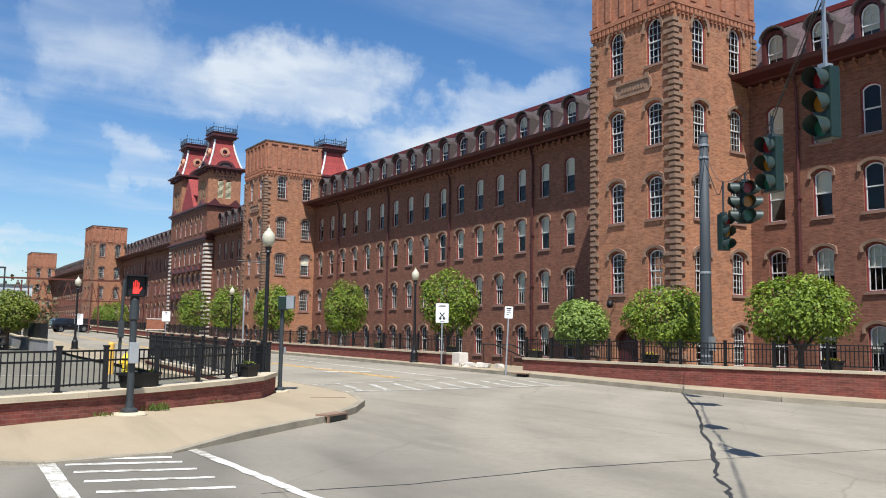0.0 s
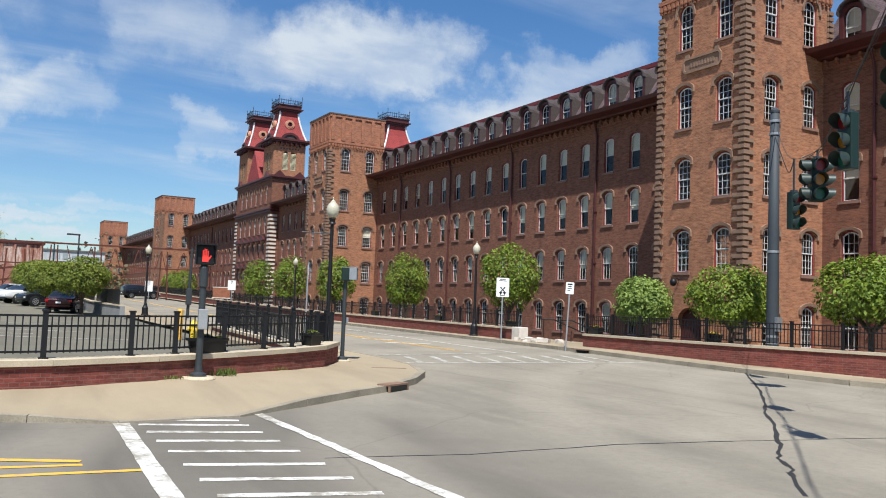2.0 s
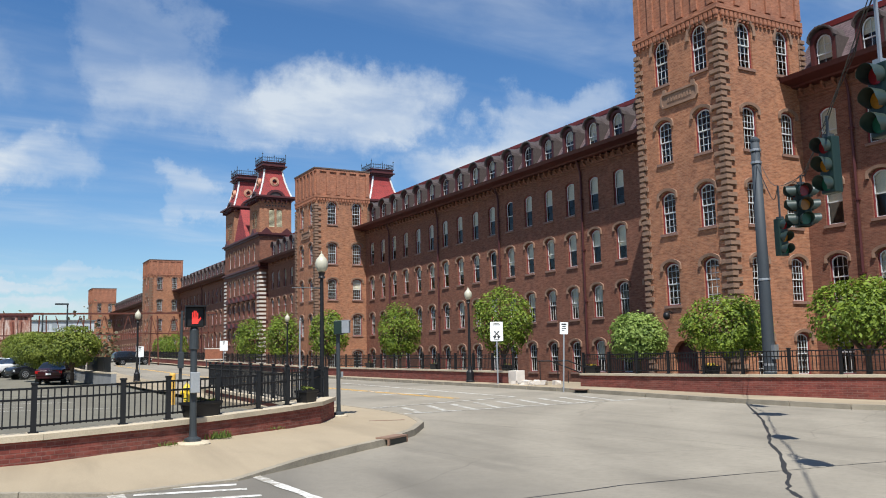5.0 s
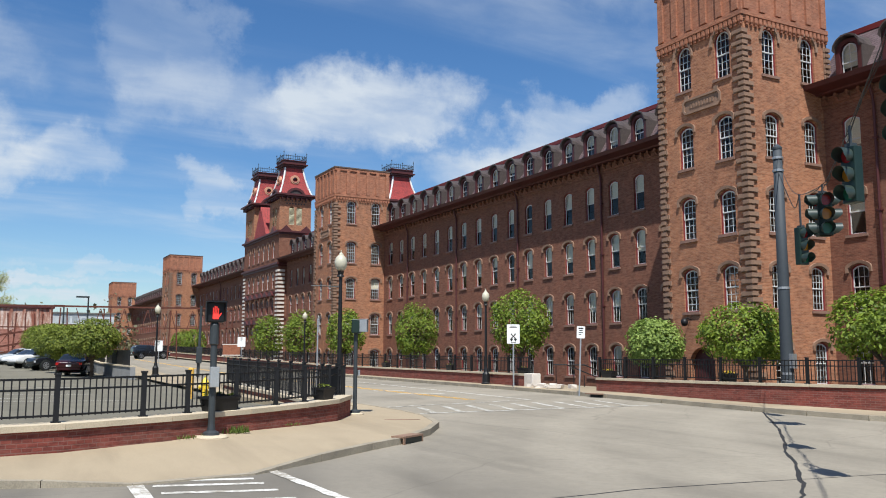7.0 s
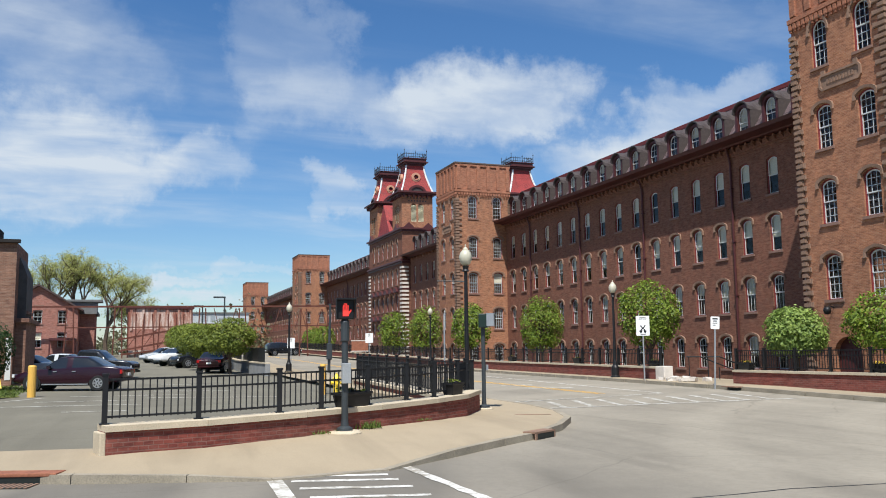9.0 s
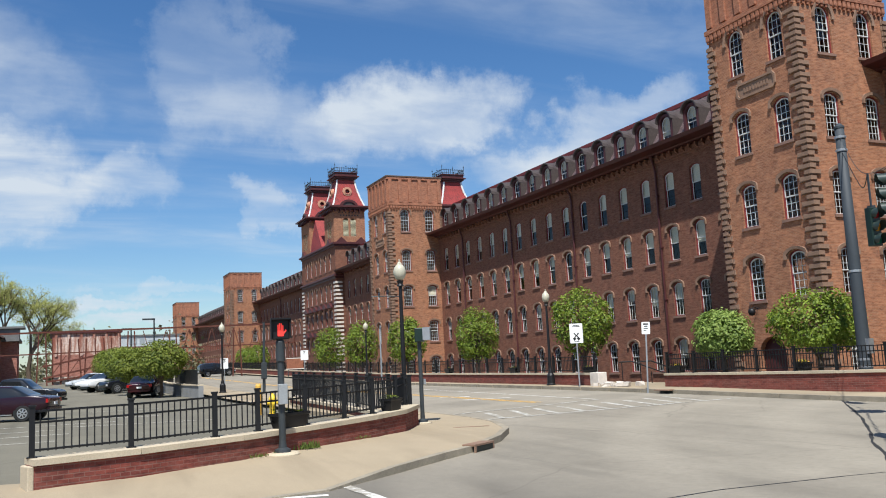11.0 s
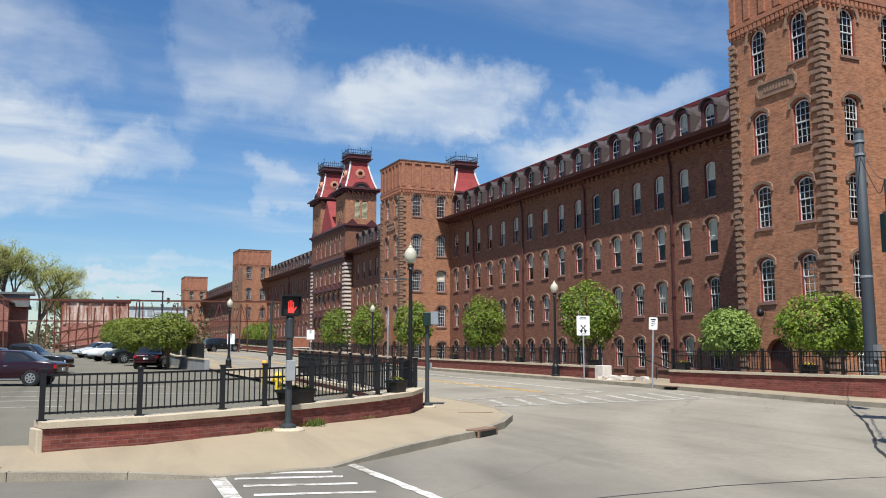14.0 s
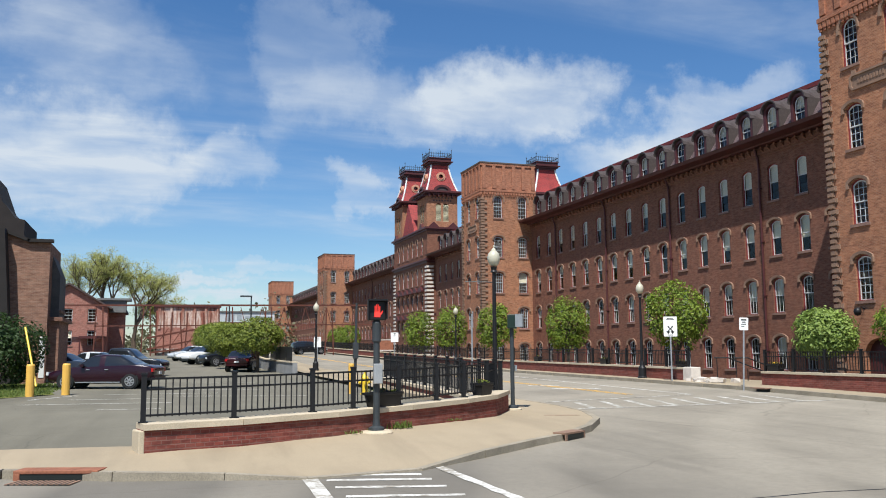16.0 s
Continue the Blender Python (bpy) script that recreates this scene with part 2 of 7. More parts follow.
def asphalt(name, col, crack=True, patch=0.25, bleach=False):
    k = Mat(name)
    a, b, f = k.noise(0.16, 6, 0.6), k.noise(1.1, 5, 0.6), k.noise(60, 3)
    lo, hi = tuple(c * (1 - patch) for c in col), tuple(c * (1 + patch) for c in col)
    c = k.ramp(a, [(0.3, lo), (0.7, hi)])
    c = k.mix(0.4, c, k.ramp(b, [(0.3, lo), (0.7, hi)]))
    c = k.mix(0.3, c, k.ramp(f, [(0.3, tuple(x * 0.6 for x in col)), (0.7, tuple(x * 1.45 for x in col))]))
    # tyre-polished bands and stains drawn out along the street
    m = k.t.nodes.new("ShaderNodeMapping")
    m.inputs["Rotation"].default_value[2] = radians(28)
    m.inputs["Scale"].default_value = (1.0, 0.12, 1.0)
    k.link(k.c.outputs["Object"], m.inputs[0])
    band = k.noise(0.7, 5, 0.6, m.outputs[0], 0.6)
    c = k.mix(k.ramp(band, [(0.42, (0, 0, 0)), (0.72, (0.75, 0.75, 0.75))]), c, tuple(x * 0.66 for x in col))
    light = k.noise(0.09, 4, 0.5, None, 1.2)
    c = k.mix(k.ramp(light, [(0.45, (0, 0, 0)), (0.65, (0.5, 0.5, 0.5))]), c, tuple(min(1, x * 1.3) for x in col))
    if bleach:
        # the side street has a younger, darker surface than the worn main street
        at = k.t.nodes.new("ShaderNodeSeparateXYZ")
        k.link(k.c.outputs["Object"], at.inputs[0])
        edge = k.math("ADD", at.outputs[0], k.math("MULTIPLY", k.noise(0.35, 5, 0.6), 6.0))
        age = k.t.nodes.new("ShaderNodeMapRange")
        age.interpolation_type = "SMOOTHSTEP"
        age.inputs["From Min"].default_value, age.inputs["From Max"].default_value = 7.0, 18.0
        k.link(edge, age.inputs["Value"])
        c = k.mix(age.outputs[0], k.mix(1.0, c, (0.60, 0.61, 0.64), "MULTIPLY"), c)
        # pale sweeping bands left by turning wheels
        sweep = k.t.nodes.new("ShaderNodeTexWave")
        sweep.wave_type, sweep.rings_direction = "RINGS", "Z"
        sweep.inputs["Scale"].default_value, sweep.inputs["Distortion"].default_value = 0.085, 2.2
        sweep.inputs["Detail"].default_value, sweep.inputs["Detail Scale"].default_value = 3, 0.6
        mv = k.t.nodes.new("ShaderNodeMapping")
        mv.inputs["Location"].default_value = (-30.0, -2.0, 0.0)
        k.link(k.c.outputs["Object"], mv.inputs[0])
        k.link(mv.outputs[0], sweep.inputs["Vector"])
        c = k.mix(k.ramp(sweep.outputs["Fac"], [(0.55, (0, 0, 0)), (0.95, (0.30, 0.30, 0.30))]), c, tuple(x * 1.35 for x in col))
        c = k.mix(k.ramp(k.noise(7.0, 6, 0.7), [(0.35, (0.28, 0.28, 0.28)), (0.55, (0, 0, 0))]), c, tuple(x * 0.6 for x in col))
    if crack:
        w = k.t.nodes.new("ShaderNodeTexVoronoi")
        w.feature = "DISTANCE_TO_EDGE"
        w.inputs["Scale"].default_value = 0.16
        wv = k.t.nodes.new("ShaderNodeMixRGB")
        wv.blend_type = "ADD"
        wv.inputs[0].default_value = 0.35
        k.link(k.c.outputs["Object"], wv.inputs[1])
        nz = k.t.nodes.new("ShaderNodeTexNoise")
        nz.inputs["Scale"].default_value = 0.9
        k.link(k.c.outputs["Object"], nz.inputs["Vector"])
        k.link(nz.outputs["Color"], wv.inputs[2])
        k.link(wv.outputs[0], w.inputs["Vector"])
        c = k.mix(k.ramp(w.outputs["Distance"], [(0.0, (0.30, 0.30, 0.30)), (0.004, (0, 0, 0))]), c, tuple(x * 0.3 for x in col))
    k.bump(f, 0.35, 0.006)
    return k.done(c, 0.9, 0, 0.3)


def leaf(name, dark, light):
    k = Mat(name)
    g = k.t.nodes.new("ShaderNodeNewGeometry")
    c = k.ramp(g.outputs["Random Per Island"], [(0.0, dark), (0.55, tuple((a + b) / 2 for a, b in zip(dark, light))), (1.0, light)])
    n = k.noise(1.6, 3)
    c = k.mix(k.ramp(n, [(0.35, (0, 0, 0)), (0.7, (0.5, 0.5, 0.5))]), c, light)
    k.p.inputs["Transmission Weight"].default_value = 0.0
    k.p.inputs["Subsurface Weight"].default_value = 0.0
    m = k.done(c, 0.55, 0, 0.35)
    tl = k.t.nodes.new("ShaderNodeBsdfTranslucent")
    k.link(c, tl.inputs[0])
    ms = k.t.nodes.new("ShaderNodeMixShader")
    ms.inputs[0].default_value = 0.35
    k.link(k.p.outputs[0], ms.inputs[1]); k.link(tl.outputs[0], ms.inputs[2])
    k.link(ms.outputs[0], k.t.nodes["Material Output"].inputs[0])
    return m


def car_paint(name, col, rough=0.25):
    k = Mat(name)
    k.p.inputs["Coat Weight"].default_value = 0.35
    k.p.inputs["Coat Roughness"].default_value = 0.04
    n = k.noise(5, 4)
    return k.done(k.ramp(n, [(0.3, tuple(c * 0.9 for c in col)), (0.7, col)]), rough, 0.0, 0.3)


BRICK = brick("mill_brick", (0.212, 0.088, 0.054), (0.148, 0.058, 0.039), (0.20, 0.118, 0.080))
BRICK_TOWER = brick("tower_brick", (0.375, 0.165, 0.085), (0.26, 0.104, 0.058), (0.36, 0.22, 0.14), stain=0.4)
BRICK_TOP = brick("parapet_brick", (0.38, 0.155, 0.085), (0.29, 0.11, 0.064), (0.34, 0.19, 0.125), stain=0.6)
BRICK_LOW = brick("street_wall_brick", (0.21, 0.054, 0.040), (0.14, 0.038, 0.031), (0.20, 0.105, 0.085), tall=0.075, stain=0.45, joint=0.009)
BRICK_OLD = brick("weathered_brick", (0.27, 0.145, 0.095), (0.19, 0.095, 0.065), (0.27, 0.20, 0.15), stain=0.6)
BRICK_RED = brick("house_brick", (0.33, 0.135, 0.10), (0.27, 0.105, 0.08), (0.34, 0.22, 0.18), stain=0.2)
STONE = plain("brown_stone", (0.25, 0.155, 0.105), 0.9, vary=0.3, scale=1.5)
SILL = plain("sill_stone", (0.23, 0.135, 0.10), 0.85, vary=0.2)
PALE_STONE = plain("pale_stone", (0.62, 0.56, 0.49), 0.8, vary=0.15)
DARK_TRIM = plain("dark_red_trim", (0.075, 0.020, 0.020), 0.5, vary=0.2)
RED_TRIM = plain("red_window_frame", (0.22, 0.035, 0.035), 0.5)
WHITE = plain("white_sash", (0.66, 0.66, 0.63), 0.5, vary=0.06)
SLATE = slate("roof_slate", (0.060, 0.038, 0.040), (0.125, 0.086, 0.088))
SLATE_PALE = slate("pale_roof_slate", (0.44, 0.37, 0.355), (0.52, 0.45, 0.44))
SLATE_RED = slate("red_slate", (0.33, 0.040, 0.034), (0.26, 0.030, 0.027))
SLATE_DARK = plain("dormer_slate", (0.070, 0.055, 0.050), 0.55, vary=0.3, scale=4)
GLASS = glass("window_glass")
BLIND = plain("cream_blind", (0.88, 0.80, 0.64), 0.8, vary=0.05)
LOUVRE = plain("cream_louvre", (0.68, 0.62, 0.42), 0.6)
# dark base colour stands in for unlit rooms behind the panes
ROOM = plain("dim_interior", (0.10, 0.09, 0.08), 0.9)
ASPHALT = asphalt("road_asphalt", (0.262, 0.232, 0.182), bleach=True)
LOT = asphalt("lot_asphalt", (0.158, 0.144, 0.108), True, 0.2)
CONCRETE = asphalt("sidewalk_concrete", (0.335, 0.270, 0.182), False, 0.14)
KERB = plain("granite_kerb", (0.29, 0.25, 0.185), 0.85, vary=0.3, scale=1.5)
CAP = plain("limestone_cap", (0.50, 0.42, 0.30), 0.85, vary=0.18, scale=1.5)


def worn_paint(name, col, under, keep=0.46):
    k = Mat(name)
    n, f = k.noise(2.2, 7, 0.7), k.noise(11, 5, 0.7)
    w = k.math("ADD", k.math("MULTIPLY", n, 0.6), k.math("MULTIPLY", f, 0.4))
    c = k.mix(k.ramp(w, [(keep - 0.06, (0, 0, 0)), (keep + 0.05, (1, 1, 1))]), under, col)
    return k.done(c, 0.85, 0, 0.3)


PAINT_WHITE = worn_paint("road_paint", (0.64, 0.62, 0.57), (0.30, 0.27, 0.22), 0.475)
PAINT_FADED = worn_paint("faded_road_paint", (0.60, 0.58, 0.53), (0.29, 0.265, 0.215), 0.53)
PAINT_YELLOW = worn_paint("yellow_road_paint", (0.72, 0.40, 0.06), (0.34, 0.27, 0.18), 0.44)
TAR = plain("crack_tar", (0.028, 0.028, 0.028), 0.7)
BLACK = plain("black_metal", (0.009, 0.009, 0.010), 0.5, 0.0, spec=0.35)
GALV = plain("galvanised_steel", (0.36, 0.37, 0.38), 0.45, 0.6)
MAST = plain("weathered_mast_steel", (0.042, 0.050, 0.058), 0.65, 0.0)
POLE_GREY = plain("dark_grey_pole", (0.045, 0.052, 0.056), 0.5, 0.2)
SIGNAL_GREEN = plain("signal_green", (0.010, 0.024, 0.018), 0.4, vary=0.2)
SIGNAL_BLACK = plain("signal_visor", (0.012, 0.016, 0.014), 0.5)
GLOBE = plain("frosted_globe", (0.50, 0.47, 0.36), 0.35, vary=0.05)
BARK = plain("bark", (0.10, 0.072, 0.05), 0.95, vary=0.4, scale=4)
LEAF = leaf("fresh_leaf", (0.042, 0.082, 0.008), (0.27, 0.35, 0.040))
LEAF_PALE = leaf("pale_leaf", (0.085, 0.15, 0.022), (0.33, 0.42, 0.10))
LEAF_DARK = leaf("dark_leaf", (0.012, 0.035, 0.008), (0.05, 0.085, 0.02))
LEAF_BUD = leaf("spring_bud", (0.25, 0.27, 0.07), (0.52, 0.52, 0.18))
LEAF_MID = leaf("lot_tree_leaf", (0.05, 0.085, 0.010), (0.26, 0.30, 0.045))
GRASS = leaf("grass", (0.06, 0.10, 0.015), (0.17, 0.22, 0.05))
RUST = plain("rusted_steel", (0.125, 0.042, 0.028), 0.85, 0.1, vary=0.35, scale=2)
RUSTED_CAST = plain("rusty_cast_iron", (0.26, 0.10, 0.055), 0.85, 0.0, vary=0.3, scale=5)
YELLOW = plain("bollard_yellow", (0.72, 0.42, 0.08), 0.5, vary=0.1)
HYDRANT = plain("hydrant_yellow", (0.72, 0.50, 0.03), 0.45)
RUBBER = plain("tyre_rubber", (0.015, 0.015, 0.015), 0.8)
RIM = plain("alloy_rim", (0.55, 0.56, 0.57), 0.3, 0.8)
CAR_GLASS = plain("tinted_car_glass", (0.012, 0.014, 0.016), 0.05, vary=0.02, spec=0.8)
LAMP_RED = plain("tail_lamp", (0.38, 0.01, 0.01), 0.2)
LAMP_CLEAR = plain("head_lamp", (0.65, 0.66, 0.66), 0.12)

# ---- geometry helpers ----


class Geo:
    """Collects vertices and faces for one mesh."""

    def __init__(self):
        self.v, self.f, self.k = [], [], []

    def add(self, verts, faces, k=0):
        n = len(self.v)
        self.v += [tuple(p) for p in verts]
        self.f += [tuple(n + i for i in f) for f in faces]
        self.k += [k] * len(faces)
        return self

    def box(self, x0, x1, y0, y1, z0, z1, k=0):
        p = [(x, y, z) for z in (z0, z1) for y in (y0, y1) for x in (x0, x1)]
        return self.add(p, [(0, 2, 3, 1), (4, 5, 7, 6), (0, 1, 5, 4), (2, 6, 7, 3), (0, 4, 6, 2), (1, 3, 7, 5)], k)

    def quad(self, a, b, c, d, k=0):
        return self.add([a, b, c, d], [(0, 1, 2, 3)], k)

    def loft(self, rings, k=0, closed=True, caps=True):
        """Joins rings of equal length."""
        n, m = len(rings[0]), len(self.v)
        self.v += [tuple(p) for r in rings for p in r]
        for i in range(len(rings) - 1):
            for j in range(n if closed else n - 1):
                a, b = m + i * n + j, m + i * n + (j + 1) % n
                self.f.append((a, b, b + n, a + n)); self.k.append(k)
        if caps and closed:
            self.f.append(tuple(m + j for j in reversed(range(n)))); self.k.append(k)
            self.f.append(tuple(m + (len(rings) - 1) * n + j for j in range(n))); self.k.append(k)
        return self

    def turned(self, profile, x=0, y=0, z=0, n=14, k=0):
        """A turned body from (radius, height) pairs."""
        return self.loft([[(x + r * math.cos(2 * math.pi * j / n), y + r * math.sin(2 * math.pi * j / n), z + h) for j in range(n)] for r, h in profile], k)

    def tube(self, pts, r, n=8, k=0, r1=None):
        pts = [Vector(p) for p in pts]
        rings = []
        for i, p in enumerate(pts):
            d = (pts[min(i + 1, len(pts) - 1)] - pts[max(i - 1, 0)]).normalized()
            a = d.cross(Vector((0, 0, 1)) if abs(d.z) < 0.9 else Vector((1, 0, 0))).normalized()
            b = d.cross(a)
            rr = r if r1 is None else r + (r1 - r) * i / (len(pts) - 1)
            rings.append([p + (a * math.cos(2 * math.pi * j / n) + b * math.sin(2 * math.pi * j / n)) * rr for j in range(n)])
        return self.loft(rings, k)

    def bar(self, a, b, w, h, k=0):
        """A square bar from a to b."""
        a, b = Vector(a), Vector(b)
        d = (b - a).normalized()
        s = d.cross(Vector((0, 0, 1)) if abs(d.z) < 0.95 else Vector((0, 1, 0))).normalized()
        u = s.cross(d)
        rings = [[p + s * x * w / 2 + u * y * h / 2 for x, y in ((-1, -1), (1, -1), (1, 1), (-1, 1))] for p in (a, b)]
        return self.loft(rings, k)

    def mesh(self, name, mats, smooth=False):
        me = bpy.data.meshes.new(name)
        me.from_pydata(self.v, [], self.f)
        for m in mats:
            me.materials.append(m)
        if len(mats) > 1:
            me.polygons.foreach_set("material_index", self.k)
        bm = bmesh.new()
        bm.from_mesh(me)
        if len(bm.verts) < 20000:
            bmesh.ops.remove_doubles(bm, verts=bm.verts, dist=1e-4)
        bmesh.ops.recalc_face_normals(bm, faces=bm.faces)
        bm.to_mesh(me)
        bm.free()
        if smooth:
            me.polygons.foreach_set("use_smooth", [True] * len(me.polygons))
        me.update()
        return me


def place(name, data, parent=None, m=None, label=""):
    ob = new(name, data)
    if parent is not None:
        ob.parent = parent
    if m is not None:
        ob.matrix_basis = m
    if label:
        ob["label"] = label
    return ob


def part(name, geo, mat, parent=None, label="", m=None, smooth=False, bevel=0.0):
    """Links one mesh object under a thing or a part."""
    me = geo if isinstance(geo, bpy.types.Mesh) else geo.mesh(name, mat if isinstance(mat, (list, tuple)) else [mat], smooth)
    ob = place(name, me, parent, m, label)
    if bevel:
        b = ob.modifiers.new("bevel", "BEVEL")
        b.width, b.segments, b.limit_method = bevel, 2, "ANGLE"
    return ob


def thing(name, label, category, m=None, group="", kind=""):
    return tagged(place(name, None, None, m), label, category, group, kind)


PROFILE = [(-40.0, -0.8), (25.0, 0.5), (60.0, 0.78), (130.0, 2.18), (5000.0, 2.18)]


def ground_z(y):
    """The street climbs gently northwards."""
    y = max(-40.0, y)
    for (a, p), (b, q) in zip(PROFILE, PROFILE[1:]):
        if y <= b:
            return p + (q - p) * (y - a) / (b - a)
    return PROFILE[-1][1]


# ---- ground ----
PARAPET_X = 28.6
MOAT_Z = -0.5


def build_ground():
    xs = [-1200, -300, -100, -40, -20, -8, 0, 8, 16, 22, PARAPET_X + 0.1, PARAPET_X + 0.14, 60, 100, 300, 1200]
    ys = [-1200, -300, -100, -40] + list(range(-30, 21, 10)) + [25] + list(range(30, 151, 10)) + [200, 300, 500, 1200]
    v, f = [], []
    for y in ys:
        for x in xs:
            v.append((x, y, MOAT_Z if PARAPET_X + 0.12 < x < 70 and -30 <= y <= 300 else ground_z(y)))
    n = len(xs)
    for j in range(len(ys) - 1):
        for i in range(n - 1):
            f.append((j * n + i, j * n + i + 1, (j + 1) * n + i + 1, (j + 1) * n + i))
    me = bpy.data.meshes.new("ground")
    me.from_pydata(v, [], f)
    me.materials.append(LOT)
    tagged(place("ground", me), "grey worn asphalt ground rising gently to the north", "ground", kind="structure")


def sheet(name, outline, lift, mat, thick=0.0, skirt=None):
    """A flat slab that follows the slope; outline is a list of (x, y), counter-clockwise."""
    g = Geo()
    top = [(x, y, ground_z(y) + lift) for x, y in outline]
    n = len(top)
    g.add(top, [tuple(range(n))], 0)
    if thick:
        low = [(x, y, ground_z(y) + lift - thick) for x, y in outline]
        g.add(top + low, [(i, n + i, n + (i + 1) % n, (i + 1) % n) for i in range(n)], 1 if skirt else 0)
    return g


build_ground()

# ---- the mill ----
XF = 39.6          # street front of the long ranges
XT = 34.0          # front of the stair towers
EAVE = 15.6
ROWS = [(0.80, 2.92), (4.40, 6.60), (8.05, 10.33), (11.62, 13.98)]      # sill and crown
TROWS = [(0.80, 2.85), (4.38, 6.56), (8.05, 10.22), (11.75, 13.95)]
TOP_ROW = (15.86, 18.28)
WIDE = 1.0
BASE = -0.7


def arch(w, h, rise, n):
    """Points of an arched head from right to left, for an opening w wide with its crown at h."""
    if rise >= w / 2 - 1e-6:
        return [(w / 2 * math.cos(math.pi * i / n), h - w / 2 + w / 2 * math.sin(math.pi * i / n)) for i in range(n + 1)]
    r = (w * w / 4 + rise * rise) / (2 * rise)
    a = math.asin(w / 2 / r)
    return [(r * math.sin(a - 2 * a * i / n), h - r + r * math.cos(a - 2 * a * i / n)) for i in range(n + 1)]


def panel(g, u0, u1, z0, z1, holes, at, deep=0.34, k=0):
    """A wall stretch with arched holes. holes: rows of (sill, crown, rise, centres, width); at(u, z, d) gives the place, d inwards."""
    rows = sorted(holes)
    cuts = [z0] + [(rows[i][1] + rows[i + 1][0]) / 2 for i in range(len(rows) - 1)] + [z1]
    for (sill, crown, rise, cs, w), b0, b1 in zip(rows, cuts, cuts[1:]):
        cs = sorted(cs)
        edges = [u0] + [(a + b) / 2 for a, b in zip(cs, cs[1:])] + [u1]
        n = 10 if rise > 0.4 else 6
        for c, e0, e1 in zip(cs, edges, edges[1:]):
            a, b = c - w / 2, c + w / 2
            g.quad(at(e0, b0, 0), at(a, b0, 0), at(a, b1, 0), at(e0, b1, 0), k)
            g.quad(at(b, b0, 0), at(e1, b0, 0), at(e1, b1, 0), at(b, b1, 0), k)
            g.quad(at(a, b0, 0), at(b, b0, 0), at(b, sill, 0), at(a, sill, 0), k)
            pts = [(c + x, sill + y) for x, y in arch(w, crown - sill, rise, n)]
            for p, q in zip(pts, pts[1:]):
                g.quad(at(*p, 0), at(p[0], b1, 0), at(q[0], b1, 0), at(*q, 0), k)
            loop = [(b, sill)] + pts + [(a, sill)]
            for p, q in zip(loop, loop[1:] + loop[:1]):
                g.quad(at(*p, 0), at(*q, 0), at(*q, deep), at(*p, deep), k)
    if not rows:
        g.quad(at(u0, z0, 0), at(u1, z0, 0), at(u1, z1, 0), at(u0, z1, 0), k)


def front(x):
    return lambda u, z, d: (x + d, u, z)


def side(y):
    return lambda u, z, d: (u, y + d, z)


def strip(g, pts, w, y0, y1, closed=False):
    """A moulding of width w inside the outline pts (x, z), from depth y0 to y1."""
    c = (sum(p[0] for p in pts) / len(pts), sum(p[1] for p in pts) / len(pts))
    inner = []
    n = len(pts)
    for i, p in enumerate(pts):
        a, b = pts[i - 1] if (i or closed) else p, pts[(i + 1) % n] if (i < n - 1 or closed) else p
        nx, nz = 0.0, 0.0
        for s, e in ((a, p), (p, b)):
            d = math.hypot(e[0] - s[0], e[1] - s[1])
            if d > 1e-9:
                nx += -(e[1] - s[1]) / d
                nz += (e[0] - s[0]) / d
        d = math.hypot(nx, nz) or 1
        nx, nz = nx / d, nz / d
        if nx * (c[0] - p[0]) + nz * (c[1] - p[1]) < 0:
            nx, nz = -nx, -nz
        inner.append((p[0] + nx * w, p[1] + nz * w))
    m = n if closed else n - 1
    for i in range(m):
        j = (i + 1) % n
        a, b, c2, d2 = pts[i], pts[j], inner[j], inner[i]
        g.add([(a[0], y0, a[1]), (b[0], y0, b[1]), (c2[0], y0, c2[1]), (d2[0], y0, d2[1]),
               (a[0], y1, a[1]), (b[0], y1, b[1]), (c2[0], y1, c2[1]), (d2[0], y1, d2[1])],
              [(0, 1, 2, 3), (4, 7, 6, 5), (0, 4, 5, 1), (3, 2, 6, 7)])
    return inner


KIT = {}


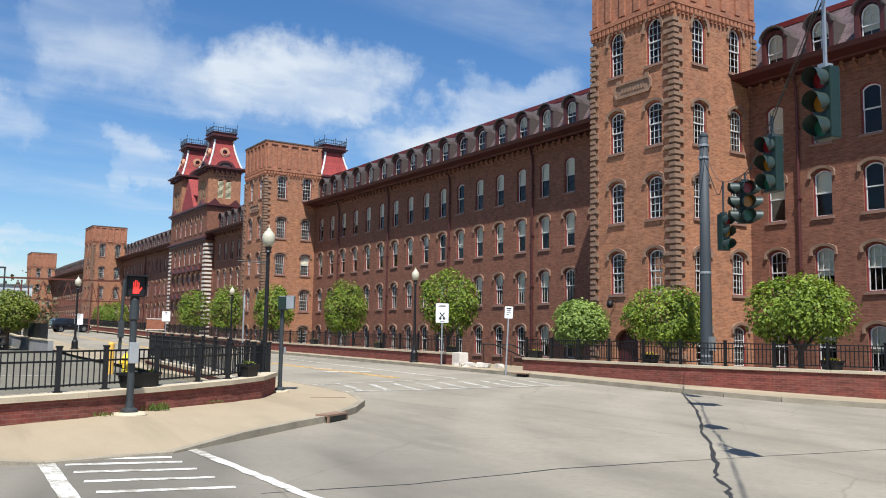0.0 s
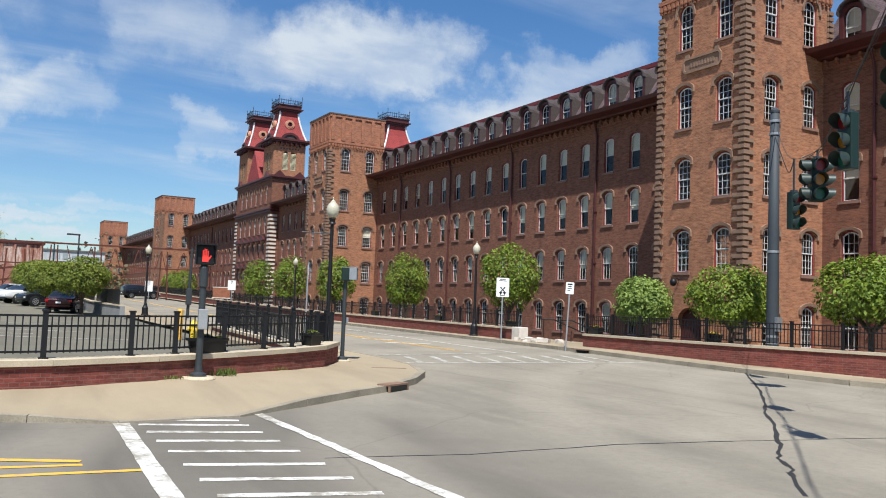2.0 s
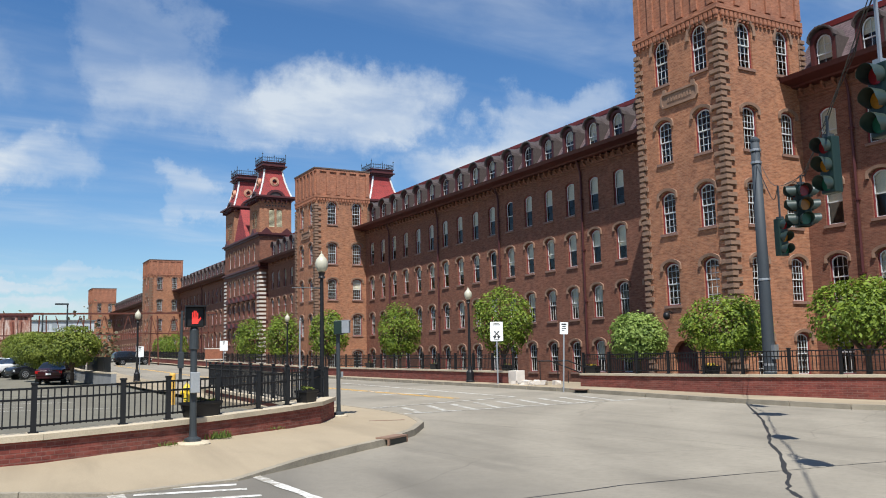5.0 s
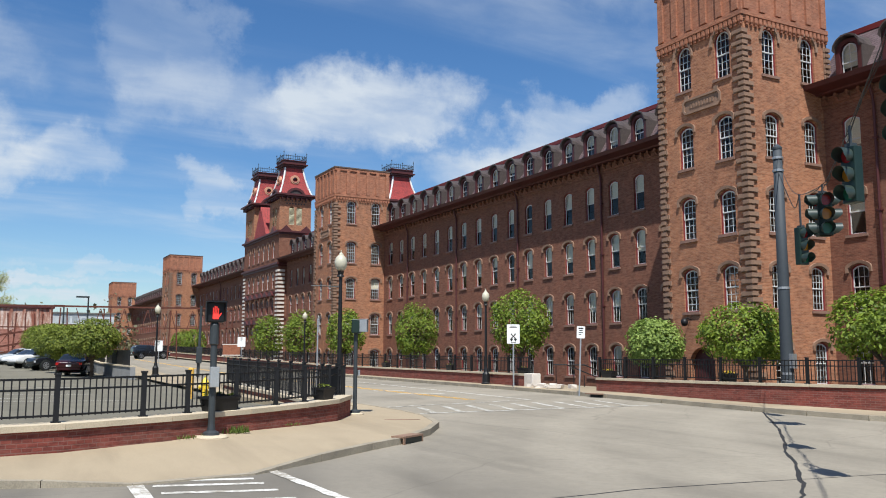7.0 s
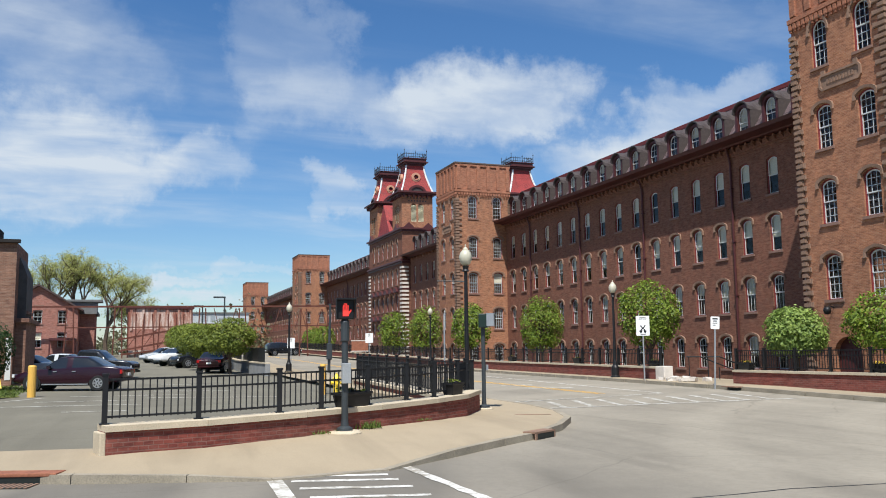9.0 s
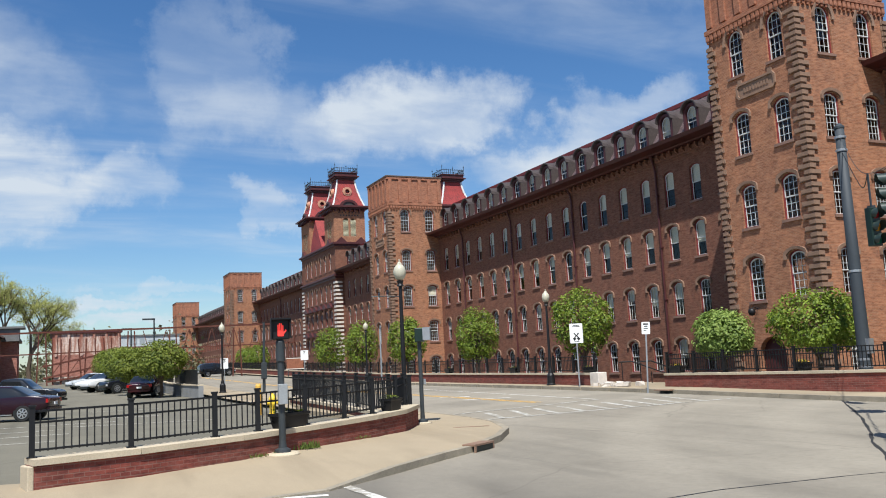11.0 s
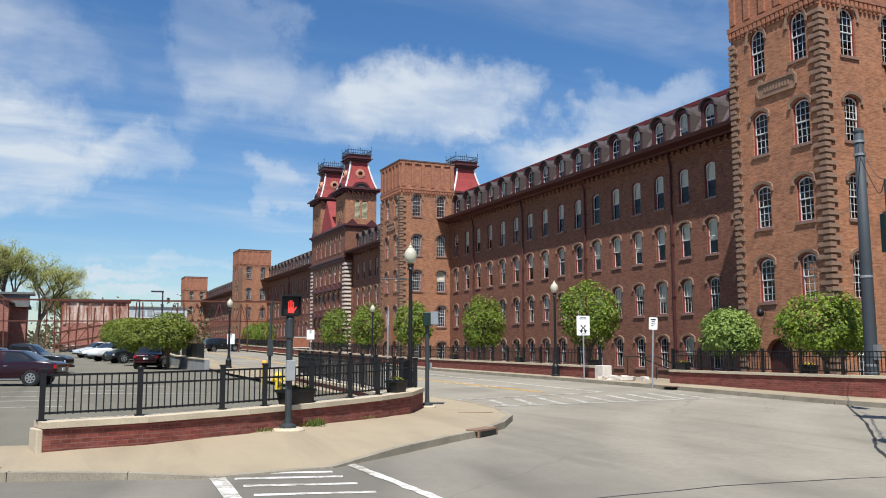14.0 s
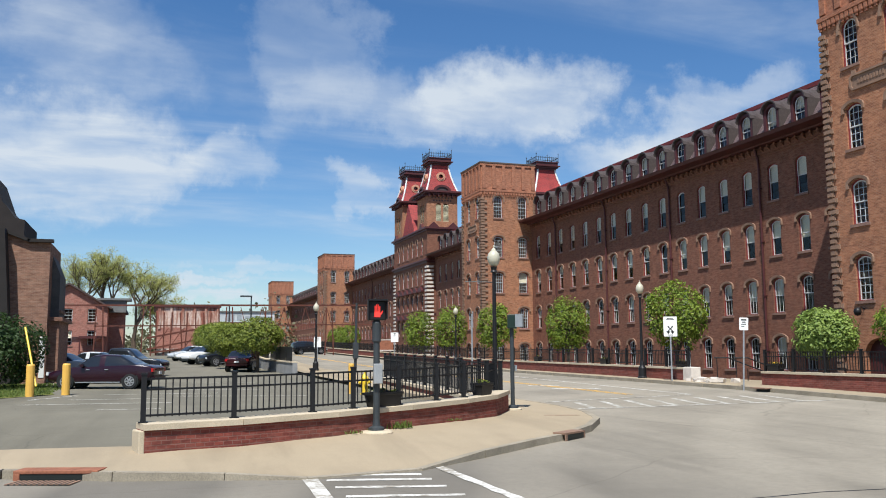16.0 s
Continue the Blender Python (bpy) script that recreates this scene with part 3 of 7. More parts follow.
def window_kit(w, h, rise, cols, rows_up, rows_low, thick=0.052):
    """Meshes of one window size: outer frame, upper and lower sash, pane, sill, hood, blind."""
    key = (w, h, rise, cols, rows_up, rows_low)
    if key in KIT:
        return KIT[key]
    n = 10 if rise > 0.4 else 6
    head = arch(w, h, rise, n)
    loop = [(-w / 2, 0.0), (w / 2, 0.0)] + [p for p in head]
    g = Geo()
    inner = strip(g, loop, 0.06, 0.10, 0.22, True)
    frame_me = g.mesh("window_frame", [RED_TRIM])
    mid = h * 0.49

    def top_at(x):
        for (x1, z1), (x0, z0) in zip(head, head[1:]):
            if x0 - 1e-9 <= x <= x1 + 1e-9 and abs(x1 - x0) > 1e-9:
                return z0 + (z1 - z0) * (x - x0) / (x1 - x0)
        return head[0][1]
    e = w / 2 - 0.055
    g = Geo()
    hd = [(x * (e * 2 / w), z - 0.055) for x, z in head]
    up = [(-e, mid), (e, mid)] + hd
    strip(g, up, thick + 0.012, 0.13, 0.165, True)
    for i in range(1, cols):
        x = -e + 2 * e * i / cols
        g.box(x - 0.011, x + 0.011, 0.138, 0.158, mid, top_at(x) - 0.07)
    top_z = head[0][1] if rise < 0.4 else h - w / 2 + 0.25
    for i in range(1, rows_up):
        z = mid + (h - 0.1 - mid) * i / rows_up
        half = e if z < head[0][1] else e * math.sqrt(max(0.05, 1 - ((z - head[0][1]) / (h - head[0][1] + 1e-6)) ** 2))
        g.box(-half, half, 0.138, 0.158, z - 0.011, z + 0.011)
    upper = g.mesh("upper_sash", [WHITE])
    g = Geo()
    low = [(-e, 0.03), (e, 0.03), (e, mid + 0.03), (-e, mid + 0.03)]
    strip(g, low, thick + 0.012, 0.165, 0.20, True)
    for i in range(1, cols):
        x = -e + 2 * e * i / cols
        g.box(x - 0.011, x + 0.011, 0.172, 0.192, 0.06, mid)
    for i in range(1, rows_low):
        z = 0.03 + mid * i / rows_low
        g.box(-e, e, 0.172, 0.192, z - 0.011, z + 0.011)
    lower = g.mesh("lower_sash", [WHITE])
    g = Geo()
    pts = [(-e, 0.03), (e, 0.03)] + hd
    g.add([(x, 0.182, z) for x, z in pts], [tuple(range(len(pts)))])
    pane = g.mesh("pane", [GLASS])
    if pane.polygons[0].normal.y > 0:
        pane.flip_normals()
    g = Geo()
    g.box(-w / 2 - 0.10, w / 2 + 0.10, -0.08, 0.11, -0.14, -0.003)
    sill = g.mesh("sill", [SILL])
    # a raised hood of brick and stone with short drops
    g = Geo()
    o = [(x * (1 + 0.30 / w), z + 0.15 + 0.03 * (1 - abs(x) / w)) for x, z in arch(w, h, rise, n)]
    i_ = [(x * (1 + 0.08 / w), z + 0.035) for x, z in arch(w, h, rise, n)]
    o = [(o[0][0] + 0.05, i_[0][1] - 0.24), (o[0][0] + 0.05, i_[0][1] - 0.02)] + o + [(o[-1][0] - 0.05, i_[-1][1] - 0.02), (o[-1][0] - 0.05, i_[-1][1] - 0.24)]
    i_ = [(i_[0][0] + 0.02, i_[0][1] - 0.24), (i_[0][0] + 0.02, i_[0][1] - 0.02)] + i_ + [(i_[-1][0] - 0.02, i_[-1][1] - 0.02), (i_[-1][0] - 0.02, i_[-1][1] - 0.24)]
    for a, b, c, d in zip(o, o[1:], i_[1:], i_):
        g.add([(a[0], -0.11, a[1]), (b[0], -0.11, b[1]), (c[0], -0.09, c[1]), (d[0], -0.09, d[1]),
               (a[0], 0.0, a[1]), (b[0], 0.0, b[1]), (c[0], 0.0, c[1]), (d[0], 0.0, d[1])], [(0, 1, 2, 3), (0, 4, 5, 1), (3, 2, 6, 7)])
    hood = g.mesh("hood", [STONE])
    blinds = []
    for share in (0.38, 0.5, 0.62):
        g = Geo()
        z = h * (1 - share)
        pts = [(-e, z), (e, z)] + hd
        g.add([(x, 0.245, zz) for x, zz in pts], [tuple(range(len(pts)))])
        blinds.append(g.mesh("blind", [BLIND]))
    KIT[key] = (frame_me, upper, lower, pane, sill, hood, blinds)
    return KIT[key]


pick = random.Random(7)


def put_window(parent, m, w, h, rise, cols=3, rows_up=2, rows_low=2, blind=0.0, hooded=True, silled=True):
    fr, up, lo, pa, si, ho, bl = window_kit(w, h, rise, cols, rows_up, rows_low)
    ob = place("window", fr, parent, m)
    place("upper_sash", up, ob)
    place("lower_sash", lo, ob)
    p = place("pane", pa, ob)
    p.visible_shadow = False
    if silled:
        place("sill", si, ob)
    if hooded:
        place("hood", ho, ob)
    if pick.random() < blind:
        place("blind", bl[pick.choice((0, 1, 1, 1, 2))], ob)
    return ob


mill = thing("mill", "long five-storey red brick mill with slate mansard roof", "mill building")
TURN = {"front": -90, "side": 0}


def front_windows(parent, x, centres, rows, rise, blinds, **kw):
    for (s, c), b in zip(rows, blinds):
        for y in centres:
            put_window(parent, pose(x, y, s, 0, 0, -90), WIDE, c - s, rise, blind=b, **kw)


def build_cornice(y0, y1, x=XF):
    g = Geo()
    prof = [(x + 0.3, EAVE - 0.40), (x - 0.50, EAVE - 0.34), (x - 0.55, EAVE - 0.26), (x - 1.36, EAVE - 0.16), (x - 1.46, EAVE + 0.06), (x - 1.34, EAVE + 0.09), (x + 0.3, EAVE + 0.12)]
    g.loft([[(px, y, pz) for px, pz in prof] for y in (y0, y1)])
    part("cornice", g, DARK_TRIM, mill, "dark red moulded cornice and gutter")
    g = Geo()
    prof = [(x + 0.3, EAVE - 0.98), (x - 0.05, EAVE - 0.98), (x - 0.05, EAVE - 0.84), (x - 0.12, EAVE - 0.82), (x - 0.12, EAVE - 0.41), (x + 0.3, EAVE - 0.405)]
    g.loft([[(px, y, pz) for px, pz in prof] for y in (y0, y1)])
    part("corbel_course", g, BRICK, mill)
    g = Geo()
    g.loft([[(x - 0.10, y, z) for y, z in ((-0.07, EAVE - 0.76), (0.07, EAVE - 0.76), (0.07, EAVE - 0.42), (-0.07, EAVE - 0.42))],
            [(x - 0.34, y, z) for y, z in ((-0.07, EAVE - 0.58), (0.07, EAVE - 0.58), (0.07, EAVE - 0.37), (-0.07, EAVE - 0.37))]])
    me = g.mesh("bracket", [BRICK])
    y = y0 + 0.45
    while y < y1 - 0.3:
        place("bracket", me, mill, Matrix.Translation((0, y, 0)))
        y += 0.64 if y1 < 90 else 1.28


RIDGE_X, RIDGE_Z = 41.9, 18.95


def build_roof(y0, y1, pale=False):
    g = Geo()
    prof = [(XF - 1.3, EAVE + 0.10), (XF + 0.25, EAVE + 0.52), (XF + 0.9, EAVE + 1.5), (RIDGE_X, RIDGE_Z), (RIDGE_X + 9, RIDGE_Z + 0.6), (RIDGE_X + 18, RIDGE_Z - 0.2),
            (XF + 22.2, EAVE), (XF + 21.8, EAVE - 0.3), (XF + 0.2, EAVE - 0.3)]
    g.loft([[(px, y, pz) for px, pz in prof] for y in (y0, y1)])
    part("roof", g, SLATE_PALE if pale else SLATE, mill, "pale weathered mansard roof" if pale else "purple-grey slate mansard roof")
    g = Geo()
    g.loft([[(RIDGE_X + dx, y, RIDGE_Z + dz) for dx, dz in ((-0.16, -0.14), (0.3, -0.14), (0.3, 0.16), (-0.2, 0.14))] for y in (y0, y1)])
    part("ridge_trim", g, RED_TRIM, mill, "dark red roof edge trim")


DW, DH = 1.0, 2.05


def dormer_meshes():
    n = 8
    g = Geo()
    outer, z0 = 0.72, -0.12
    hd = arch(DW, DH, DW / 2, n)
    rim = [(x * outer * 2 / DW, DH + 0.17 - (DH - z) * 1.0) for x, z in hd]
    loop_in = [(DW / 2, 0)] + hd + [(-DW / 2, 0)]
    loop_out = [(outer, z0)] + rim + [(-outer, z0)]
    for a, b, c, d in zip(loop_out, loop_out[1:], loop_in[1:], loop_in):
        g.quad((a[0], 0, a[1]), (b[0], 0, b[1]), (c[0], 0, c[1]), (d[0], 0, d[1]))
    for a, b in zip(loop_in, loop_in[1:]):
        g.quad((a[0], 0, a[1]), (b[0], 0, b[1]), (b[0], 0.3, b[1]), (a[0], 0.3, a[1]))
    g.quad((-outer, 0, z0), (outer, 0, z0), (DW / 2, 0, 0), (-DW / 2, 0, 0))
    g.box(-outer - 0.06, outer + 0.06, -0.12, 0.05, z0 - 0.1, z0 + 0.02)
    front_me = g.mesh("dormer_front", [DARK_TRIM])
    g = Geo()
    g.box(outer - 0.04, outer + 0.04, 0.02, 2.0, z0, DH - DW / 2 + 0.2)
    cheek = g.mesh("dormer_cheek", [SLATE_DARK])
    # hooded roof: an arch in front that turns into a gable shape further back
    ov = outer + 0.06
    pts = [(ov * math.cos(math.pi * i / n), DH - DW / 2 + 0.2 + (ov) * math.sin(math.pi * i / n) * 0.86) for i in range(n + 1)]
    gab = [(x * 0.80, DH - DW / 2 + 0.10 + (1 - abs(x) / ov) * (ov + 0.12)) for x, z in pts]
    g = Geo()
    rings = []
    for y, mixf in ((-0.16, 0.0), (0.25, 0.1), (0.8, 0.75), (2.4, 1.0)):
        top = [(a[0] + (b[0] - a[0]) * mixf, y, a[1] + (b[1] - a[1]) * mixf) for a, b in zip(pts, gab)]
        bot = [(x * 0.9, yy, z - 0.10) for x, yy, z in reversed(top)]
        rings.append(top + bot)
    g.loft(rings)
    roof = g.mesh("dormer_roof", [SLATE_DARK])
    g = Geo()
    strip(g, [(x * 1.01, z + 0.02) for x, z in pts], 0.08, -0.20, -0.10)
    rim_me = g.mesh("dormer_hood", [SLATE_DARK])
    return front_me, cheek, roof, rim_me


DORMER = dormer_meshes()


def build_dormers(centres):
    for y in centres:
        d = place("dormer", DORMER[0], mill, pose(XF + 0.10, y, EAVE + 0.12, 0, 0, -90))
        place("dormer_cheek", DORMER[1], d)
        place("dormer_cheek", DORMER[1], d, pose(-1.44, 0, 0))
        place("dormer_roof", DORMER[2], d)
        place("dormer_hood", DORMER[3], d)
        fr, up, lo, pa, si, ho, bl = window_kit(DW, DH, DW / 2, 2, 2, 1)
        place("dormer_sash", up, d)
        place("dormer_sash", lo, d)
        p = place("dormer_pane", pa, d)
        p.visible_shadow = False
        if pick.random() < 0.8:
            place("dormer_blind", bl[pick.choice((0, 1, 2))], d)


def pipe(y, x=XF):
    g = Geo()
    g.tube([(x - 0.5, y, EAVE - 0.1), (x - 0.16, y, EAVE - 1.1), (x - 0.12, y, EAVE - 1.5), (x - 0.12, y, BASE)], 0.075, 8)
    for z in (2, 5.5, 9, 12.5):
        g.box(x - 0.22, x, y - 0.11, y + 0.11, z, z + 0.08)
    part("downspout", g, DARK_TRIM, mill, "dark red iron downspout")


def build_range(y0, y1, centres, blinds=(0.3, 0.45, 0.92, 0.97), pale=False):
    g = Geo()
    panel(g, y0, y1, BASE, EAVE - 0.5, [(s, c, 0.2, centres, WIDE) for s, c in ROWS], front(XF))
    g.box(XF + 0.42, XF + 0.5, y0, y1, BASE, 0.3)
    part("wall", g, BRICK, mill, "weathered red brick wall")
    front_windows(mill, XF, centres, ROWS[:2], 0.2, blinds[:2], cols=3, rows_up=2, rows_low=1)
    front_windows(mill, XF, centres, ROWS[2:3], 0.2, blinds[2:3], cols=1, rows_up=1, rows_low=1)
    front_windows(mill, XF, centres, ROWS[3:], 0.2, blinds[3:], cols=1, rows_up=1, rows_low=1, hooded=False)
    build_cornice(y0, y1)
    build_roof(y0, y1, pale)
    build_dormers(centres)
    # unseen floors added behind the windows, in the dark room colour
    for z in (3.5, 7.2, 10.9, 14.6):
        part("added_floor_slab", Geo().box(XF + 0.5, XF + 9, y0 + 0.01, y1 - 0.01, z, z + 0.25), ROOM, mill)


MAIN = [45.5 + 2.57 * k for k in range(-4, 14)]
NEAR = [24.72 - 2.55 * k for k in range(0, 8)]
MIDDLE = [88.3 + 2.57 * k for k in range(0, 10)]
NORTH = [132.9 + 2.57 * k for k in range(0, 14)]
FAR = [175.9 + 2.6 * k for k in range(0, 28)]
build_range(5.0, 26.6, NEAR, (0.2, 0.3, 0.5, 0.5))
build_range(31.6, 81.0, MAIN)
build_range(86.0, 113.6, MIDDLE)
build_range(131.0, 168.2, NORTH, pale=True)
build_range(174.2, 248.2, FAR, pale=True)
for y in (23.36, 44.1, 54.6, 64.6, 74.6, 100.5, 150.0):
    pipe(y)
# rear and interior closing walls
g = Geo()
g.box(XF + 21.9, XF + 22.2, 5, 252, BASE, EAVE)
g.box(XF + 0.4, XF + 22, 4.7, 5.0, BASE, RIDGE_Z)
g.box(XF + 0.4, XF + 22, 251.7, 252, BASE, EAVE)
part("rear_wall", g, BRICK, mill)
# unseen partition added as a dark backing for the windows
part("added_partition", Geo().box(XF + 9, XF + 9.2, 5.1, 251, BASE, EAVE - 0.3), ROOM, mill)

QUOIN = Geo().box(-0.17, 0.17, -0.17, 0.17, 0, 0.29).mesh("quoin", [STONE])
QUOIN_L = [Geo().box(-0.05, 0.30 if a else 0.58, -0.05, 0.58 if a else 0.30, 0, 0.27).mesh("quoin", [STONE]) for a in (0, 1)]


def rough_block(sx, sy, seed):
    r = random.Random(seed)
    g = Geo()
    g.box(-0.07, sx, -0.07, sy, 0.012, 0.262)
    g.v = [(x + r.uniform(-0.015, 0.015), y + r.uniform(-0.015, 0.015), z + r.uniform(-0.008, 0.008)) for x, y, z in g.v]
    c = Geo().add(g.v, g.f)
    # pillowed faces
    c.box(-0.115, sx - 0.07, -0.115, sy - 0.07, 0.05, 0.225)
    return c.mesh("quoin", [STONE])


BLOCKS = [rough_block(0.32 if i % 2 else 0.60, 0.60 if i % 2 else 0.32, i) for i in range(6)]
BLOCKS_L = [rough_block(0.28 if i % 2 else 0.45, 0.3, 20 + i) for i in range(4)]


def build_tower(y0, y1, base=BASE, z_low=0.0, door=False, plaque=True, quoins=True, top=21.75):
    """A square stair tower in front of the range, with rock-faced corner stones and a panelled parapet."""
    x0, x1 = XT, XF + 0.5
    t = place("tower", None, mill, None, "square brick stair tower with corner stones")
    c1, c2 = y0 + 1.32, y0 + 3.95
    fy = [c1, c2]
    sx = [x0 + 1.85, x0 + 4.6]
    belt = 18.45
    g = Geo()
    rows = [(s, c, 0.2, fy, WIDE) for s, c in (TROWS[1:] if door else TROWS)] + [(*TOP_ROW, 0.5, fy, WIDE)]
    if door:
        rows = [(BASE + 0.1, 2.6, 0.85, [y0 + 3.35], 1.7)] + rows
    panel(g, y0, y1, base, belt, rows, front(x0))
    panel(g, x0, x1, base, belt, [(s, c, 0.2, sx, WIDE) for s, c in TROWS] + [(*TOP_ROW, 0.5, sx, WIDE)], side(y0))
    g.quad((x0, y1, base), (x1, y1, base), (x1, y1, belt), (x0, y1, belt))
    g.quad((x1, y0, base), (x1, y1, base), (x1, y1, belt), (x1, y0, belt))
    part("tower_wall", g, BRICK_TOWER, t)
    for (s, c) in (TROWS[1:] if door else TROWS):
        for y in fy:
            put_window(t, pose(x0, y, s, 0, 0, -90), WIDE, c - s, 0.2, 3, 3, 3, 0.1)
    for s, c in TROWS:
        for x in sx:
            put_window(t, pose(x, y0, s), WIDE, c - s, 0.2, 4, 3, 3, 0.05)
    for y in fy:
        put_window(t, pose(x0, y, TOP_ROW[0], 0, 0, -90), WIDE, TOP_ROW[1] - TOP_ROW[0], 0.5, 3, 3, 3)
    for x in sx:
        put_window(t, pose(x, y0, TOP_ROW[0]), WIDE, TOP_ROW[1] - TOP_ROW[0], 0.5, 3, 3, 3)
    if door:
        d = Geo()
        d.box(x0 + 0.3, x0 + 0.4, y0 + 2.5, y0 + 4.2, base, 2.7)
        part("tower_door", d, DARK_TRIM, t, "dark arched entrance door")
    # corbel table, parapet with pilaster strips, coping
    g = Geo()
    g.box(x0 - 0.06, x1 + 0.02, y0 - 0.06, y1 + 0.06, belt - 0.003, belt + 0.18)
    g.box(x0 - 0.13, x1 + 0.02, y0 - 0.13, y1 + 0.13, belt + 0.18, belt + 0.42)
    g.box(x0 - 0.02, x1 + 0.02, y0 - 0.02, y1 + 0.02, belt + 0.42, top - 0.12)
    n = 5
    g.box(x0 - 0.12, x1 + 0.02, y0 - 0.12, y1 + 0.12, top - 0.38, top - 0.12)
    part("parapet", g, BRICK_TOP, t, "panelled orange brick parapet")
    strip_me = Geo().box(-0.12, 0.0, 0, 0.36, belt + 0.5, top - 0.385).mesh("pilaster", [BRICK_TOP])
    for i in range(n + 1):
        u = i / n
        place("pilaster", strip_me, t, Matrix.Translation((x0 - 0.02, y0 + 0.1 + (y1 - y0 - 0.55) * u, 0)))
        place("pilaster", strip_me, t, Matrix.Translation((x0 + 0.1 + (x1 - x0 - 0.55) * u, y0 - 0.02, 0)) @ pose(0, 0, 0, 0, 0, 90) @ Matrix.Translation((0, -0.36, 0)))
    g = Geo()
    g.box(x0 - 0.17, x1 + 0.05, y0 - 0.17, y1 + 0.17, top - 0.12, top)
    part("coping", g, plain("tower_coping", (0.11, 0.08, 0.065), 0.8), t)
    tooth = Geo().box(-0.09, 0.09, -0.09, 0.09, -0.16, 0.12).box(-0.06, 0.06, -0.06, 0.06, -0.30, -0.16).mesh("corbel", [BRICK_TOP])
    step = 0.30 if y0 < 100 else 0.6
    for i in range(int((y1 - y0) / step) + 1):
        place("corbel", tooth, t, Matrix.Translation((x0 - 0.05, y0 + step * i, belt)))
    for i in range(1, int((x1 - x0) / step) + 1):
        place("corbel", tooth, t, Matrix.Translation((x0 + step * i, y0 - 0.05, belt)))
    if quoins:
        z, i = z_low, 0
        while z < belt - 0.5:
            place("quoin", BLOCKS[i % 6], t, Matrix.Translation((x0, y0, z)))
            place("quoin", BLOCKS_L[i % 4], t, Matrix.Translation((x0, y1, z)) @ pose(0, 0, 0, 0, 0, -90))
            if z > EAVE - 0.3:
                place("quoin", BLOCKS_L[i % 4], t, Matrix.Translation((x1, y0, z)) @ pose(0, 0, 0, 0, 0, 90))
            z += 0.29
            i += 1
    if plaque:
        g = Geo()
        o = [(-1.15, 0.0), (-1.3, 0.18), (-1.3, 0.62), (-1.15, 0.8), (1.15, 0.8), (1.3, 0.62), (1.3, 0.18), (1.15, 0.0)]
        inner = strip(g, [(a, b) for a, b in o], 0.12, -0.10, 0.02, True)
        g.add([(a, -0.03, b) for a, b in inner], [tuple(range(len(inner)))])
        for s in (-1, 1):
            g.box(s * 1.0 - 0.12, s * 1.0 + 0.12, -0.1, 0.0, 0.8, 0.98)
        for j in range(9):
            g.box(-0.82 + j * 0.19, -0.70 + j * 0.19, -0.06, -0.02, 0.28, 0.52)
        part("name_stone", g, STONE, t, "carved brownstone name panel", pose(x0, (c1 + c2) / 2 + 0.1, 14.55, 0, 0, -90))
    return t


T4 = build_tower(26.25, 32.0, door=True)
g = Geo()
g.turned([(0.0, -0.2), (0.14, -0.15), (0.19, 0.0), (0.15, 0.13), (0.06, 0.19), (0.0, 0.2)], XT - 0.42, 30.3, 3.85, 12)
part("dome_lamp", g, BLACK, T4, "black dome wall lamp", smooth=True)
part("lamp_arm", Geo().tube([(XT, 30.3, 4.0), (XT - 0.25, 30.3, 4.08), (XT - 0.42, 30.3, 4.0)], 0.025, 6), BLACK, T4)
T3 = build_tower(80.5, 86.3)
T2 = build_tower(167.8, 174.6, z_low=1.0, top=21.6)
T1 = build_tower(248.0, 255.6, quoins=False, plaque=False, top=22.4)

# ---- central pavilion with its twin mansard towers ----


